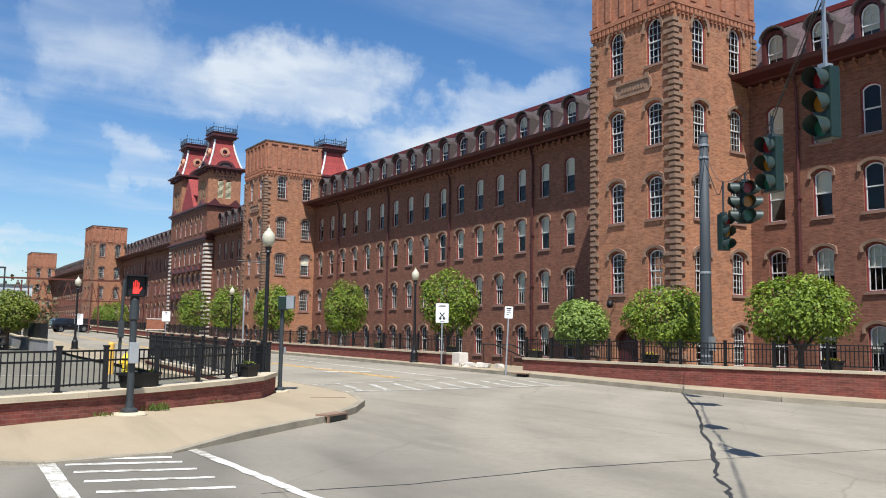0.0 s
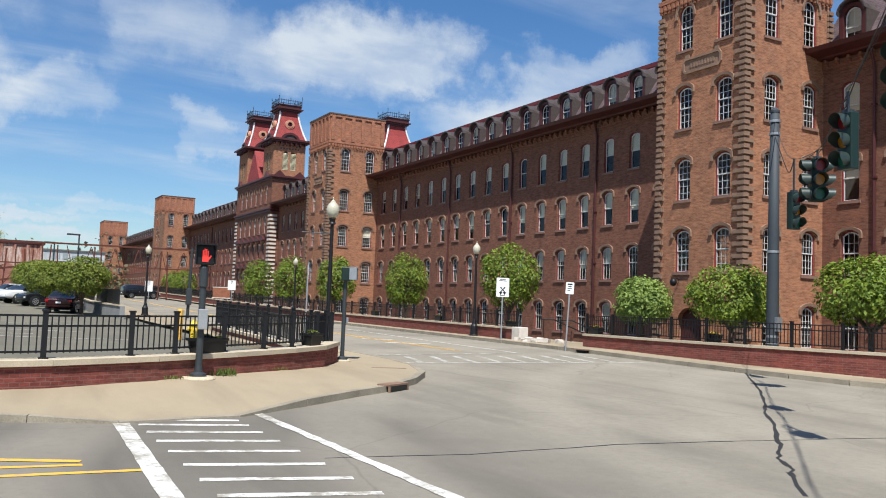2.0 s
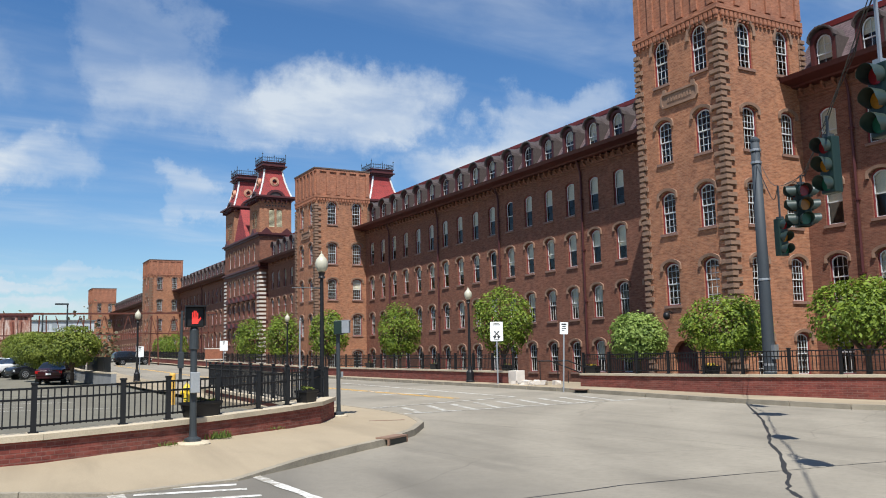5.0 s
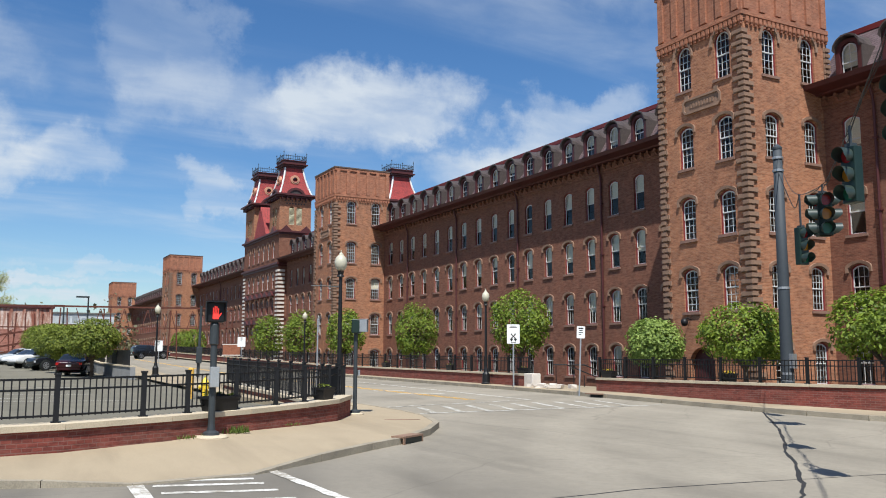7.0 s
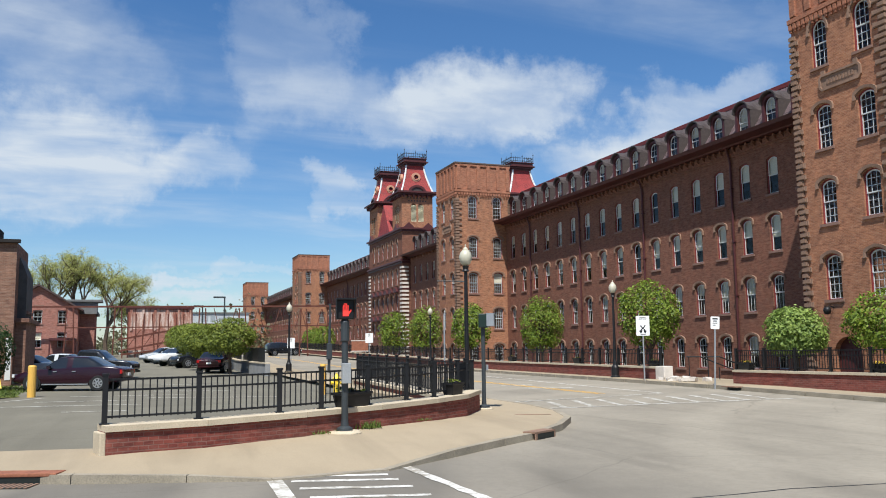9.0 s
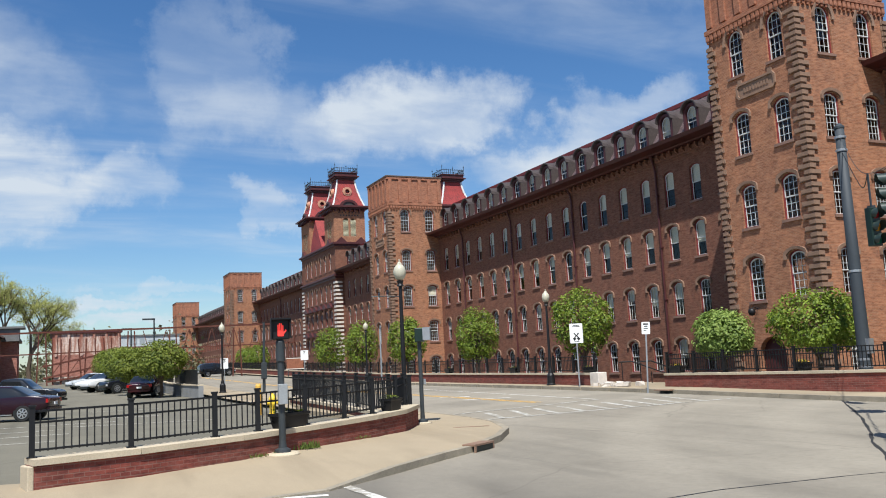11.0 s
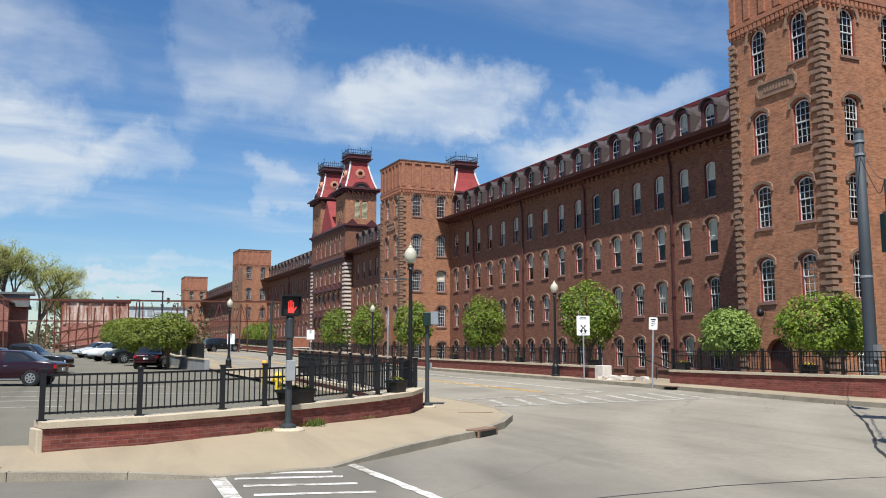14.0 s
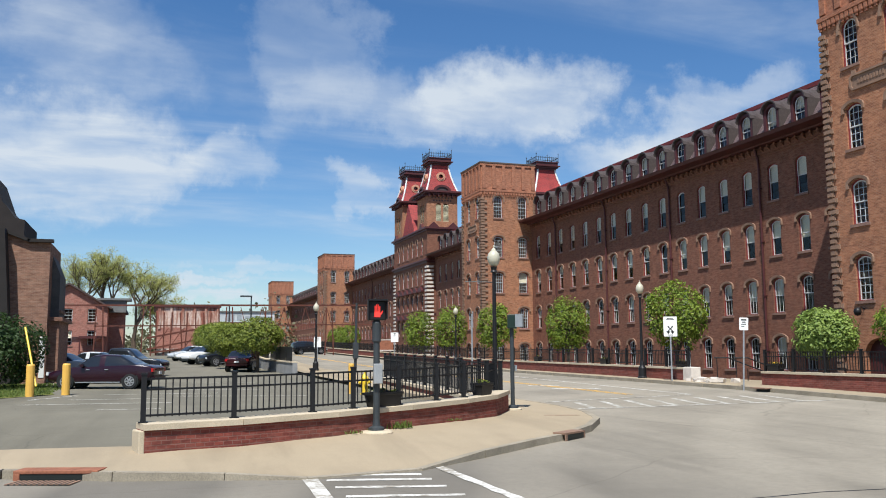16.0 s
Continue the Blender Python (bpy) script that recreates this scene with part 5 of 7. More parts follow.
def wall_run(name, line, height, thick, label, cap=0.10, lift=0.0, mat=BRICK_LOW, over=0.05, level=None):
    w = thing(name, label, "wall", kind="structure")
    left, right = offset(line, thick / 2), offset(line, -thick / 2)
    gb = Geo()
    ring = []
    for (ax, ay), (bx, by) in zip(left, right):
        z = ground_z((ay + by) / 2) + lift
        t = level if level else z + height
        ring.append([(ax, ay, z - 0.4), (bx, by, z - 0.4), (bx, by, t), (ax, ay, t)])
    gb.loft(ring)
    part("wall_body", gb, mat, w)
    # cap stones, one to each length
    for i in range(len(line) - 1):
        a, b = Vector(line[i]), Vector(line[i + 1])
        n = max(1, round((b - a).length / 1.6))
        lo, ro = offset(line, thick / 2 + over), offset(line, -thick / 2 - over)
        for k in range(n):
            f0, f1 = k / n + 0.003, (k + 1) / n - 0.003
            q = [Vector(lo[i]).lerp(Vector(lo[i + 1]), f0), Vector(lo[i]).lerp(Vector(lo[i + 1]), f1), Vector(ro[i]).lerp(Vector(ro[i + 1]), f1), Vector(ro[i]).lerp(Vector(ro[i + 1]), f0)]
            g = Geo()
            g.loft([[(p.x, p.y, (level or ground_z(p.y) + lift + height) + z) for p in q] for z in (0.0, cap)])
            part("cap_stone", g, CAP, w)
    return w


def fence_run(name, line, lift, high, label, gap=1.62, pick_gap=0.125, single=True, group="", level=None, stops=None):
    """A steel picket fence: posts with ball-less caps, three rails, pickets."""
    f = thing(name, label, "fence", group=group)
    pts = [Vector(p) for p in line]
    run = [0.0]
    for a, b in zip(pts, pts[1:]):
        run.append(run[-1] + (b - a).length)

    def at(s):
        for i in range(len(pts) - 1):
            if s <= run[i + 1] + 1e-6:
                return pts[i].lerp(pts[i + 1], (s - run[i]) / (run[i + 1] - run[i]))
        return pts[-1]
    stops = stops or [run[-1] * i / max(1, round(run[-1] / gap)) for i in range(max(1, round(run[-1] / gap)) + 1)]
    n = len(stops) - 1
    post = Geo().box(-0.045, 0.045, -0.045, 0.045, 0, high + 0.05).box(-0.058, 0.058, -0.058, 0.058, high + 0.05, high + 0.085).box(-0.08, 0.08, -0.08, 0.08, 0, 0.02).mesh("post", [BLACK])
    picket = Geo().box(-0.011, 0.011, -0.011, 0.011, 0.09, high).mesh("picket", [BLACK])
    joined = Geo()
    for i in range(n + 1):
        p = at(stops[i])
        place("post", post, f, Matrix.Translation((p.x, p.y, (level or ground_z(p.y) + lift))))
        if i == n:
            break
        q = at(stops[i + 1])
        for h in (0.12, high - 0.20, high - 0.02):
            part("rail", Geo().bar((p.x, p.y, (level or ground_z(p.y) + lift) + h), (q.x, q.y, (level or ground_z(q.y) + lift) + h), 0.04, 0.035), BLACK, f)
        m = max(2, round((q - p).length / pick_gap))
        for k in range(1, m):
            r = p.lerp(q, k / m)
            z = level or ground_z(r.y) + lift
            if single:
                place("picket", picket, f, Matrix.Translation((r.x, r.y, z)))
            else:
                joined.box(r.x - 0.011, r.x + 0.011, r.y - 0.011, r.y + 0.011, z + 0.09, z + high)
    if not single:
        tagged(part("picketing", joined, BLACK, f), kind="stuff")
    return f


wall_run("wall_corner", WALL, 0.44, 0.42, "low red brick corner wall with pale stone cap", 0.10, 0.15)
fence_run("fence", [(x - 0.05, y + 0.06) for x, y in WALL[:-1]] + [(10.95, 19.8)], 0.69, 0.76, "black steel picket fence on the corner wall", 1.6, stops=(0.1, 1.71, 3.43, 4.49, 5.84, 7.23, 8.41, 9.8, 11.25))
wall_run("wall_back", WALL_BACK, 0.30, 0.35, "low brick wall with pale cap beside the lot", 0.10, 0.0)
fence_run("fence", WALL_BACK, 0.40, 1.0, "black steel picket fence along the lot", 1.7, 0.14, False)
P1 = [(33.0, 2.0), (28.3, 12.7), (27.35, 15.7), (26.5, 19.2), (26.2, 23.4), (26.2, 27.8)]
P2 = [(25.9, 32.8), (26.0, 41.8), (26.0, 52.8), (26.0, 60.0), (26.0, 95.0), (26.0, 130.0)]
wall_run("wall_parapet", P1, 0.5, 0.4, "long low red brick parapet with stone cap", 0.09, 0.15, level=1.14)
fence_run("fence", P1[1:], 0.8, 0.80, "black steel picket fence on the parapet", 1.75, 0.13, False, level=1.23)
wall_run("wall_parapet", P2, 0.50, 0.4, "long low red brick parapet with stone cap", 0.09, 0.15)
fence_run("fence", P2, 0.74, 0.80, "black steel picket fence on the parapet", 1.9, 0.14, False)

end = part("wall_end", Geo().box(-0.05, 0.05, -0.225, 0.225, -0.4, 0.43), CAP, None, "", pose(1.93, 13.5, ground_z(13.5) + 0.15, 0, 0, 15), bevel=0.02)
tagged(end, "pale stone block closing the end of the corner wall", "stone block")

# ---- street furniture ----


def lamp_post(x, y, high=4.75, arm=False, lift=0.15):
    z = ground_z(y) + lift
    t = thing("street_lamp", "black cast-iron street lamp with cream acorn globe", "street lamp", pose(x, y, z), "street lamps")
    g = Geo()
    g.turned([(0.24, 0), (0.24, 0.06), (0.20, 0.10), (0.19, 0.5), (0.12, 0.62), (0.10, 0.75), (0.075, 0.85), (0.055, high - 0.85), (0.055, high - 0.75), (0.12, high - 0.72), (0.08, high - 0.66), (0.11, high - 0.55)], n=14)
    part("post", g, BLACK, t, smooth=False)
    g = Geo()
    g.turned([(0.09, high - 0.53), (0.14, high - 0.49), (0.19, high - 0.38), (0.20, high - 0.26), (0.17, high - 0.14), (0.10, high - 0.06), (0.07, high - 0.03)], n=18)
    part("globe", g, GLOBE, t, "cream frosted globe", smooth=True)
    g = Geo()
    g.turned([(0.085, high - 0.03), (0.05, high + 0.02), (0.015, high + 0.05), (0.02, high + 0.1), (0.0, high + 0.14)], n=10)
    part("finial", g, GLOBE, t)
    g = Geo()
    g.box(-0.33, 0.33, -0.33, 0.33, -0.1, 0.012)
    part("footing", g, CONCRETE, t)
    if arm:
        g = Geo()
        for h in (high - 1.05,):
            g.tube([(0, 0, h), (-0.45, 0.1, h + 0.02), (-0.9, 0.2, h + 0.02)], 0.018, 6)
        part("banner_arm", g, POLE_GREY, t, "thin banner arm")
    return t


lamp_post(12.25, 23.0, 4.72, True)
lamp_post(25.3, 35.9, 4.75)
lamp_post(12.5, 55.9, 4.5)
lamp_post(25.3, 64.0, 4.6)


def bars(g, rows, y=-0.012, k=0):
    for x0, x1, z0, z1 in rows:
        g.box(x0, x1, y, y + 0.004, z0, z1, k)
    return g


SIGN_WHITE = plain("sign_white", (0.78, 0.78, 0.76), 0.45, vary=0.04)
SIGN_BACK = plain("sign_back", (0.42, 0.43, 0.43), 0.45, 0.5)
SIGN_INK = plain("sign_ink", (0.02, 0.02, 0.02), 0.5)
SIGN_RED = plain("sign_red_ink", (0.45, 0.03, 0.03), 0.5)


def round_plate(w, h, r=0.04):
    pts = []
    for cx, cz, a0 in ((w / 2 - r, r, -90), (w / 2 - r, h - r, 0), (-w / 2 + r, h - r, 90), (-w / 2 + r, r, 180)):
        pts += [(cx + r * math.cos(radians(a0 + 30 * i)), cz + r * math.sin(radians(a0 + 30 * i))) for i in range(4)]
    return pts


def street_sign(x, y, turn, w, h, top, label, marks, lift=0.15, lean=0.0):
    z = ground_z(y) + lift
    t = thing("street_sign", label, "street sign", pose(x, y, z, 0, lean, turn))
    part("signpost", Geo().box(-0.03, 0.03, 0.0, 0.035, -0.15, top - 0.1).box(-0.018, 0.018, 0.03, 0.05, -0.15, top - 0.1), GALV, t)
    pts = round_plate(w, h)
    g = Geo()
    g.loft([[(a, yy, b + top - h) for a, b in pts] for yy in (-0.01, -0.004)])
    part("sign_plate", g, SIGN_WHITE, t)
    g = Geo()
    marks(g, w, h, top)
    part("sign_print", g, SIGN_INK, t)
    return t


def lane_marks(g, w, h, top):
    """Two crossing lane arrows under a line of small print."""
    c = top - h * 0.62
    for s in (-1, 1):
        a = []
        for i in range(9):
            f = i / 8
            a.append((s * (0.16 * math.cos(math.pi * f) * 0.6), c + 0.24 * (f - 0.5) * 1.1))
        for (x0, z0), (x1, z1) in zip(a, a[1:]):
            g.add([(x0 - 0.032, -0.013, z0), (x0 + 0.032, -0.013, z0), (x1 + 0.032, -0.013, z1), (x1 - 0.032, -0.013, z1)], [(0, 1, 2, 3)])
        g.add([(a[0][0] - 0.09, -0.013, a[0][1] + 0.02), (a[0][0] + 0.09, -0.013, a[0][1] + 0.02), (a[0][0], -0.013, a[0][1] - 0.12)], [(0, 1, 2)])
    bars(g, [(-0.18, 0.18, top - 0.16, top - 0.13), (-0.14, 0.14, top - 0.10, top - 0.07), (-0.12, 0.12, top - h + 0.05, top - h + 0.08)])


def parking_marks(g, w, h, top):
    bars(g, [(-0.10, 0.10, top - 0.12, top - 0.06), (-0.07, 0.07, top - 0.2, top - 0.16), (-0.09, 0.09, top - 0.28, top - 0.25), (-0.09, 0.02, top - 0.36, top - 0.33)])


street_sign(24.85, 32.6, -22, 0.62, 0.92, 2.95, "white lane-use sign with two black arrows on a post", lane_marks)
street_sign(24.25, 26.7, -38, 0.34, 0.50, 2.72, "small white parking sign on a thin post", parking_marks, lean=2.5)
street_sign(13.0, 27.0, 65, 0.45, 0.6, 2.9, "white street sign seen edge-on beside the lamp", parking_marks)
street_sign(15.15, 70.0, -12, 0.6, 0.85, 2.25, "white regulatory sign beside the far street", parking_marks)
street_sign(24.95, 81.5, -16, 0.75, 0.95, 2.65, "white sign on a post beside the mill street", parking_marks)


def visor_head(parent, m, n=3, deep=0.24, mat=SIGNAL_GREEN):
    """One signal face of n lenses, looking along -y."""
    body = part("signal_body", Geo().box(-0.17, 0.17, 0.0, 0.20, 0.0, 0.355 * n), mat, parent, "dark green signal housing", m, bevel=0.02)
    for i in range(n):
        zc = 0.178 + 0.355 * (n - 1 - i)
        lens = Geo()
        lens.add([(0.135 * math.cos(2 * math.pi * a / 16), -0.01, zc + 0.135 * math.sin(2 * math.pi * a / 16)) for a in range(16)], [tuple(range(16))])
        part("lens", lens, LENS[i], body)
        v = Geo()
        arc = [radians(-50 + 280 * a / 12) for a in range(13)]
        rings = []
        for y, r in ((0.0, 0.15), (-deep * 0.5, 0.152), (-deep, 0.155)):
            rings.append([(r * math.cos(a), y - (0.0 if math.sin(a) > 0 else 0.0), zc + r * math.sin(a) * 1.0) for a in arc])
        for a in range(13):
            # the visor is cut back towards its lower edge
            s = max(0.0, -math.sin(arc[a])) * 0.75
            x, y, z = rings[2][a]
            rings[2][a] = (x, y + deep * s * 0.9, z)
            x, y, z = rings[1][a]
            rings[1][a] = (x, y + deep * s * 0.45, z)
        v.loft(rings, closed=False)
        part("visor", v, VISOR, body, "", None, True)
    return body


LENS = [plain("red_lens", (0.22, 0.012, 0.012), 0.25), plain("amber_lens", (0.40, 0.16, 0.012), 0.25), plain("green_lens", (0.02, 0.10, 0.055), 0.25)]


def visor_material():
    k = Mat("tunnel_visor")
    n = k.noise(6, 4)
    return k.done(k.ramp(n, [(0.3, (0.014, 0.026, 0.020)), (0.7, (0.030, 0.046, 0.038))]), 0.42, 0, 0.6)


VISOR = visor_material()


def build_span():
    mast = thing("signal_mast", "tall grey steel mast for the signal span wires", "mast", pose(29.5, 20.65, MOAT_Z))
    g = Geo()
    g.turned([(0.26, 0), (0.25, 1.2), (0.21, 6.0), (0.17, 10.72)], n=18)
    part("shaft", g, MAST, mast, smooth=True)
    part("mast_cap", Geo().turned([(0.19, 10.70), (0.19, 10.78), (0.06, 10.9), (0, 10.92)], n=14), MAST, mast)
    for z in (1.7, 1.95, 5.2, 9.8, 10.3):
        part("mast_band", Geo().turned([(0.235 - z * 0.0045, z), (0.262 - z * 0.005, z + 0.01), (0.262 - z * 0.005, z + 0.09), (0.235 - z * 0.0045, z + 0.1)], n=14), GALV, mast)
    part("hand_box", Geo().box(-0.12, 0.12, -0.36, -0.2, 2.2, 2.75), GALV, mast)
    return mast


build_span()
HEADS = [("A", 13.75, 4.98, 5.05, 262), ("B", 16.5, 7.92, 4.95, 262), ("C", 20.7, 11.85, 5.1, 235), ("D", 22.85, 14.3, 4.72, 356)]
SPAN = [(29.5, 20.65, 9.9), (26.0, 17.3, 7.9), (22.85, 14.3, 6.75), (20.7, 11.85, 6.4), (18.6, 9.9, 6.3), (16.5, 7.92, 6.42), (13.75, 4.98, 7.35), (8.0, -0.8, 9.2), (-1.2, -10.0, 10.4)]


def smooth_line(pts, n=6):
    """Points of a smooth curve through pts."""
    p = [Vector(q) for q in pts]
    out = []
    for i in range(len(p) - 1):
        a, b, c, e = p[max(i - 1, 0)], p[i], p[i + 1], p[min(i + 2, len(p) - 1)]
        for k in range(n):
            t = k / n
            out.append(0.5 * (2 * b + (c - a) * t + (2 * a - 5 * b + 4 * c - e) * t * t + (3 * b - a - 3 * c + e) * t ** 3))
    return out + [p[-1]]


def build_signals():
    far = thing("signal_mast", "grey steel mast at the far end of the span wire", "mast", pose(-1.2, -10.0, ground_z(-10)))
    part("shaft", Geo().turned([(0.25, 0), (0.17, 10.9)], n=16), MAST, far, smooth=True)
    wire = thing("span_wire", "sagging steel span wire that carries the signals", "wire")
    pts = smooth_line(SPAN)
    part("strand", Geo().tube(pts, 0.009, 6), POLE_GREY, wire)
    r = random.Random(3)
    for k in range(2):
        line = [p + Vector((r.uniform(-0.05, 0.05), r.uniform(-0.05, 0.05), -0.03 - r.uniform(0, 0.09))) for p in pts[16:46]]
        part("signal_cable", Geo().tube(line, 0.009, 6), BLACK, wire, "black lashed signal cable")
    loop = [(29.5, 20.65, 9.3), (27.0, 18.1, 7.6), (24.6, 15.9, 6.75), (22.85, 14.3, 6.75)]
    part("slack_cable", Geo().tube(smooth_line(loop), 0.014, 6), BLACK, wire)
    coil = Geo()
    coil.tube([(13.5 + 0.25 * math.cos(a * 0.7), 4.75 + 0.25 * math.cos(a * 0.7), 7.45 + 0.32 * math.sin(a * 0.7)) for a in range(28)], 0.018, 6)
    part("cable_coil", coil, BLACK, wire)
    for tag, x, y, z, turn in HEADS:
        t = thing("traffic_signal", "dark green three-lens traffic signal hung from a span wire", "traffic signal", pose(x, y, z, 0, 0, turn), "traffic signals")
        if tag == "C":
            visor_head(t, pose(0, -0.17, 0, 0, 0, 0))
            visor_head(t, pose(0.17, 0.0, 0, 0, 0, 90))
            visor_head(t, pose(0.0, 0.17, 0, 0, 0, 180))
        else:
            visor_head(t, pose(0, -0.1, 0))
        top = {p[0]: p[2] for p in SPAN}[x] - z
        o = 0.0
        part("hanger", Geo().box(-0.022, 0.022, o - 0.02, o + 0.02, 1.06, top + 0.01).box(-0.07, 0.07, o - 0.08, o + 0.08, 1.06, 1.13), GALV if tag == "A" else POLE_GREY, t)


build_signals()


def build_ped_signal():
    x, y = 6.45, 15.0
    z = ground_z(y) + 0.18
    t = thing("pedestrian_signal", "pedestrian signal on a grey pole showing a red hand", "pedestrian signal", pose(x, y, z))
    part("footing", Geo().turned([(0.34, -0.2), (0.34, 0.05), (0.30, 0.09)], n=18), CAP, t, "round concrete footing")
    part("pole", Geo().turned([(0.17, 0.08), (0.16, 0.14), (0.085, 0.18), (0.07, 0.3), (0.066, 1.85), (0.09, 1.87), (0.09, 2.25), (0.066, 2.3)], n=14), POLE_GREY, t)
    turn = pose(0, 0, 0, 0, 0, -6)
    part("signal_case", Geo().box(-0.18, 0.18, -0.11, 0.11, 2.30, 2.70), BLACK, t, "", turn, bevel=0.02)
    part("case_visor", Geo().box(-0.20, 0.20, -0.24, -0.1, 2.69, 2.72).box(-0.20, -0.18, -0.20, -0.1, 2.32, 2.70).box(0.18, 0.20, -0.20, -0.1, 2.32, 2.70), BLACK, t, "", turn)
    # the raised hand, as a plain lit shape
    lit = bpy.data.materials.new("lit_red")
    lit.use_nodes = True
    p = lit.node_tree.nodes["Principled BSDF"]
    p.inputs["Base Color"].default_value = (0.5, 0.02, 0.015, 1)
    p.inputs["Emission Color"].default_value = (1.0, 0.06, 0.04, 1)
    p.inputs["Emission Strength"].default_value = 0.55
    g = Geo()
    g.box(-0.06, 0.06, -0.118, -0.112, 2.36, 2.49)
    for dx, h in ((-0.047, 0.10), (-0.016, 0.13), (0.016, 0.125), (0.047, 0.09)):
        g.box(dx - 0.012, dx + 0.012, -0.118, -0.112, 2.49, 2.49 + h)
    g.add([(0.06, -0.115, 2.39), (0.06, -0.115, 2.44), (0.105, -0.115, 2.50), (0.12, -0.115, 2.47)], [(0, 1, 2, 3)])
    part("stop_symbol", g, lit, t, "lit red palm symbol", turn)
    part("button_box", Geo().box(-0.09, 0.09, -0.16, -0.07, 1.02, 1.42), SIGN_BACK, t, "grey push-button sign box", bevel=0.01)
    bx, by = 11.45, 19.75
    t = thing("pedestrian_signal", "pedestrian signal turned away on a dark push-button pole", "pedestrian signal", pose(bx, by, ground_z(by) + 0.15))
    part("footing", Geo().turned([(0.24, -0.2), (0.24, 0.03), (0.2, 0.05)], n=16), CAP, t)
    part("pole", Geo().turned([(0.15, 0.04), (0.14, 0.1), (0.065, 0.14), (0.056, 0.3), (0.056, 2.25), (0.075, 2.27), (0.075, 2.3)], n=12), POLE_GREY, t)
    m = pose(0.02, 0, 0, 0, 0, 62)
    part("signal_case", Geo().box(-0.2, 0.2, -0.12, 0.12, 2.2, 2.58), SIGNAL_GREEN, t, "", m, bevel=0.02)
    part("case_visor", Geo().box(-0.22, 0.22, -0.32, -0.1, 2.56, 2.59).box(-0.22, -0.2, -0.3, -0.1, 2.24, 2.58).box(0.2, 0.22, -0.3, -0.1, 2.24, 2.58), GALV, t, "pale weathered visor", m)
    part("push_button", Geo().box(0.06, 0.12, -0.05, 0.05, 1.05, 1.2), GALV, t)


build_ped_signal()


def planter(x, y, z, turn, blooms, w=0.75):
    t = thing("planter", "black trough planter with small yellow and white flowers" if blooms else "black trough planter with dry soil", "planter", pose(x, y, z, 0, 0, turn), "planters on the walls")
    g = Geo()
    g.loft([[(sx * w / 2 * f, sy * 0.16 * f, zz) for sx, sy in ((-1, -1), (1, -1), (1, 1), (-1, 1))] for f, zz in ((0.82, 0.0), (0.97, 0.24), (1.06, 0.25), (1.06, 0.30), (0.98, 0.30), (0.95, 0.25))])
    part("trough", g, BLACK, t)
    r = random.Random(int(x * 10 + y))
    g = Geo()
    for _ in range(60 if blooms else 25):
        px, py = r.uniform(-w / 2, w / 2) * 0.9, r.uniform(-0.12, 0.12)
        h = r.uniform(0.02, 0.1)
        a = r.uniform(0, 6.28)
        d = Vector((math.cos(a), math.sin(a), 0.5)) * 0.04
        q = Vector((px, py, 0.28 + h))
        s = Vector((-d.y, d.x, 0)) * 0.8
        g.quad(q - s, q + d, q + s, q - d, 0 if r.random() < 0.5 or not blooms else 1)
    tagged(part("planting", g, [LEAF_MID, HYDRANT], t), kind="stuff")


for px, py, pz, tu, bl in ((26.55, 20.9, 1.23, 78, True), (27.85, 14.3, 1.23, 72, True), (26.2, 27.3, 1.23, 90, True), (26.0, 33.6, 1.28, 90, False), (25.95, 41, 1.37, 90, False), (26.0, 50, 1.44, 90, False)):
    planter(px + 0.1, py, pz, tu, bl)
planter(6.75, 15.6, ground_z(15.6) + 0.69, 32, False, 0.85)
planter(9.95, 18.15, ground_z(18.1) + 0.69, 42, False, 0.6)


def build_hydrant():
    t = thing("fire_hydrant", "yellow fire hydrant beside the parking lot", "fire hydrant", pose(9.75, 30.0, ground_z(30.0)))
    part("barrel", Geo().turned([(0.17, 0), (0.17, 0.05), (0.12, 0.07), (0.115, 0.55), (0.15, 0.57), (0.15, 0.62), (0.12, 0.66), (0.06, 0.76), (0.03, 0.78), (0.03, 0.83), (0, 0.83)], n=14), HYDRANT, t, smooth=False)
    for m in (pose(0.1, 0, 0.45, 0, 90, 0), pose(-0.1, 0, 0.45, 0, -90, 0), pose(0, -0.1, 0.42, 90, 0, 0)):
        part("nozzle", Geo().turned([(0.06, 0), (0.06, 0.08), (0.075, 0.08), (0.075, 0.12), (0.02, 0.13), (0.02, 0.16), (0, 0.16)], n=10), HYDRANT, t, "", m)


build_hydrant()


def bollard(x, y, high, r=0.15):
    t = thing("bollard", "yellow sleeved steel bollard beside the lot entrance", "bollard", pose(x, y, ground_z(y)), "yellow bollards")
    part("sleeve", Geo().turned([(r, -0.1), (r, high - 0.06), (r * 0.85, high - 0.01), (r * 0.4, high)], n=16), YELLOW, t, smooth=False)


bollard(-2.17, 33.4, 1.2)
bollard(-1.0, 34.1, 1.2)
bollard(9.38, 30.7, 1.15, 0.11)
tagged(part("guy_guard", Geo().tube([(-2.1, 34.6, 0.9), (-2.75, 36.0, 3.2)], 0.04, 8), HYDRANT), "yellow plastic guy-wire guard leaning beside the bush", "guy guard")

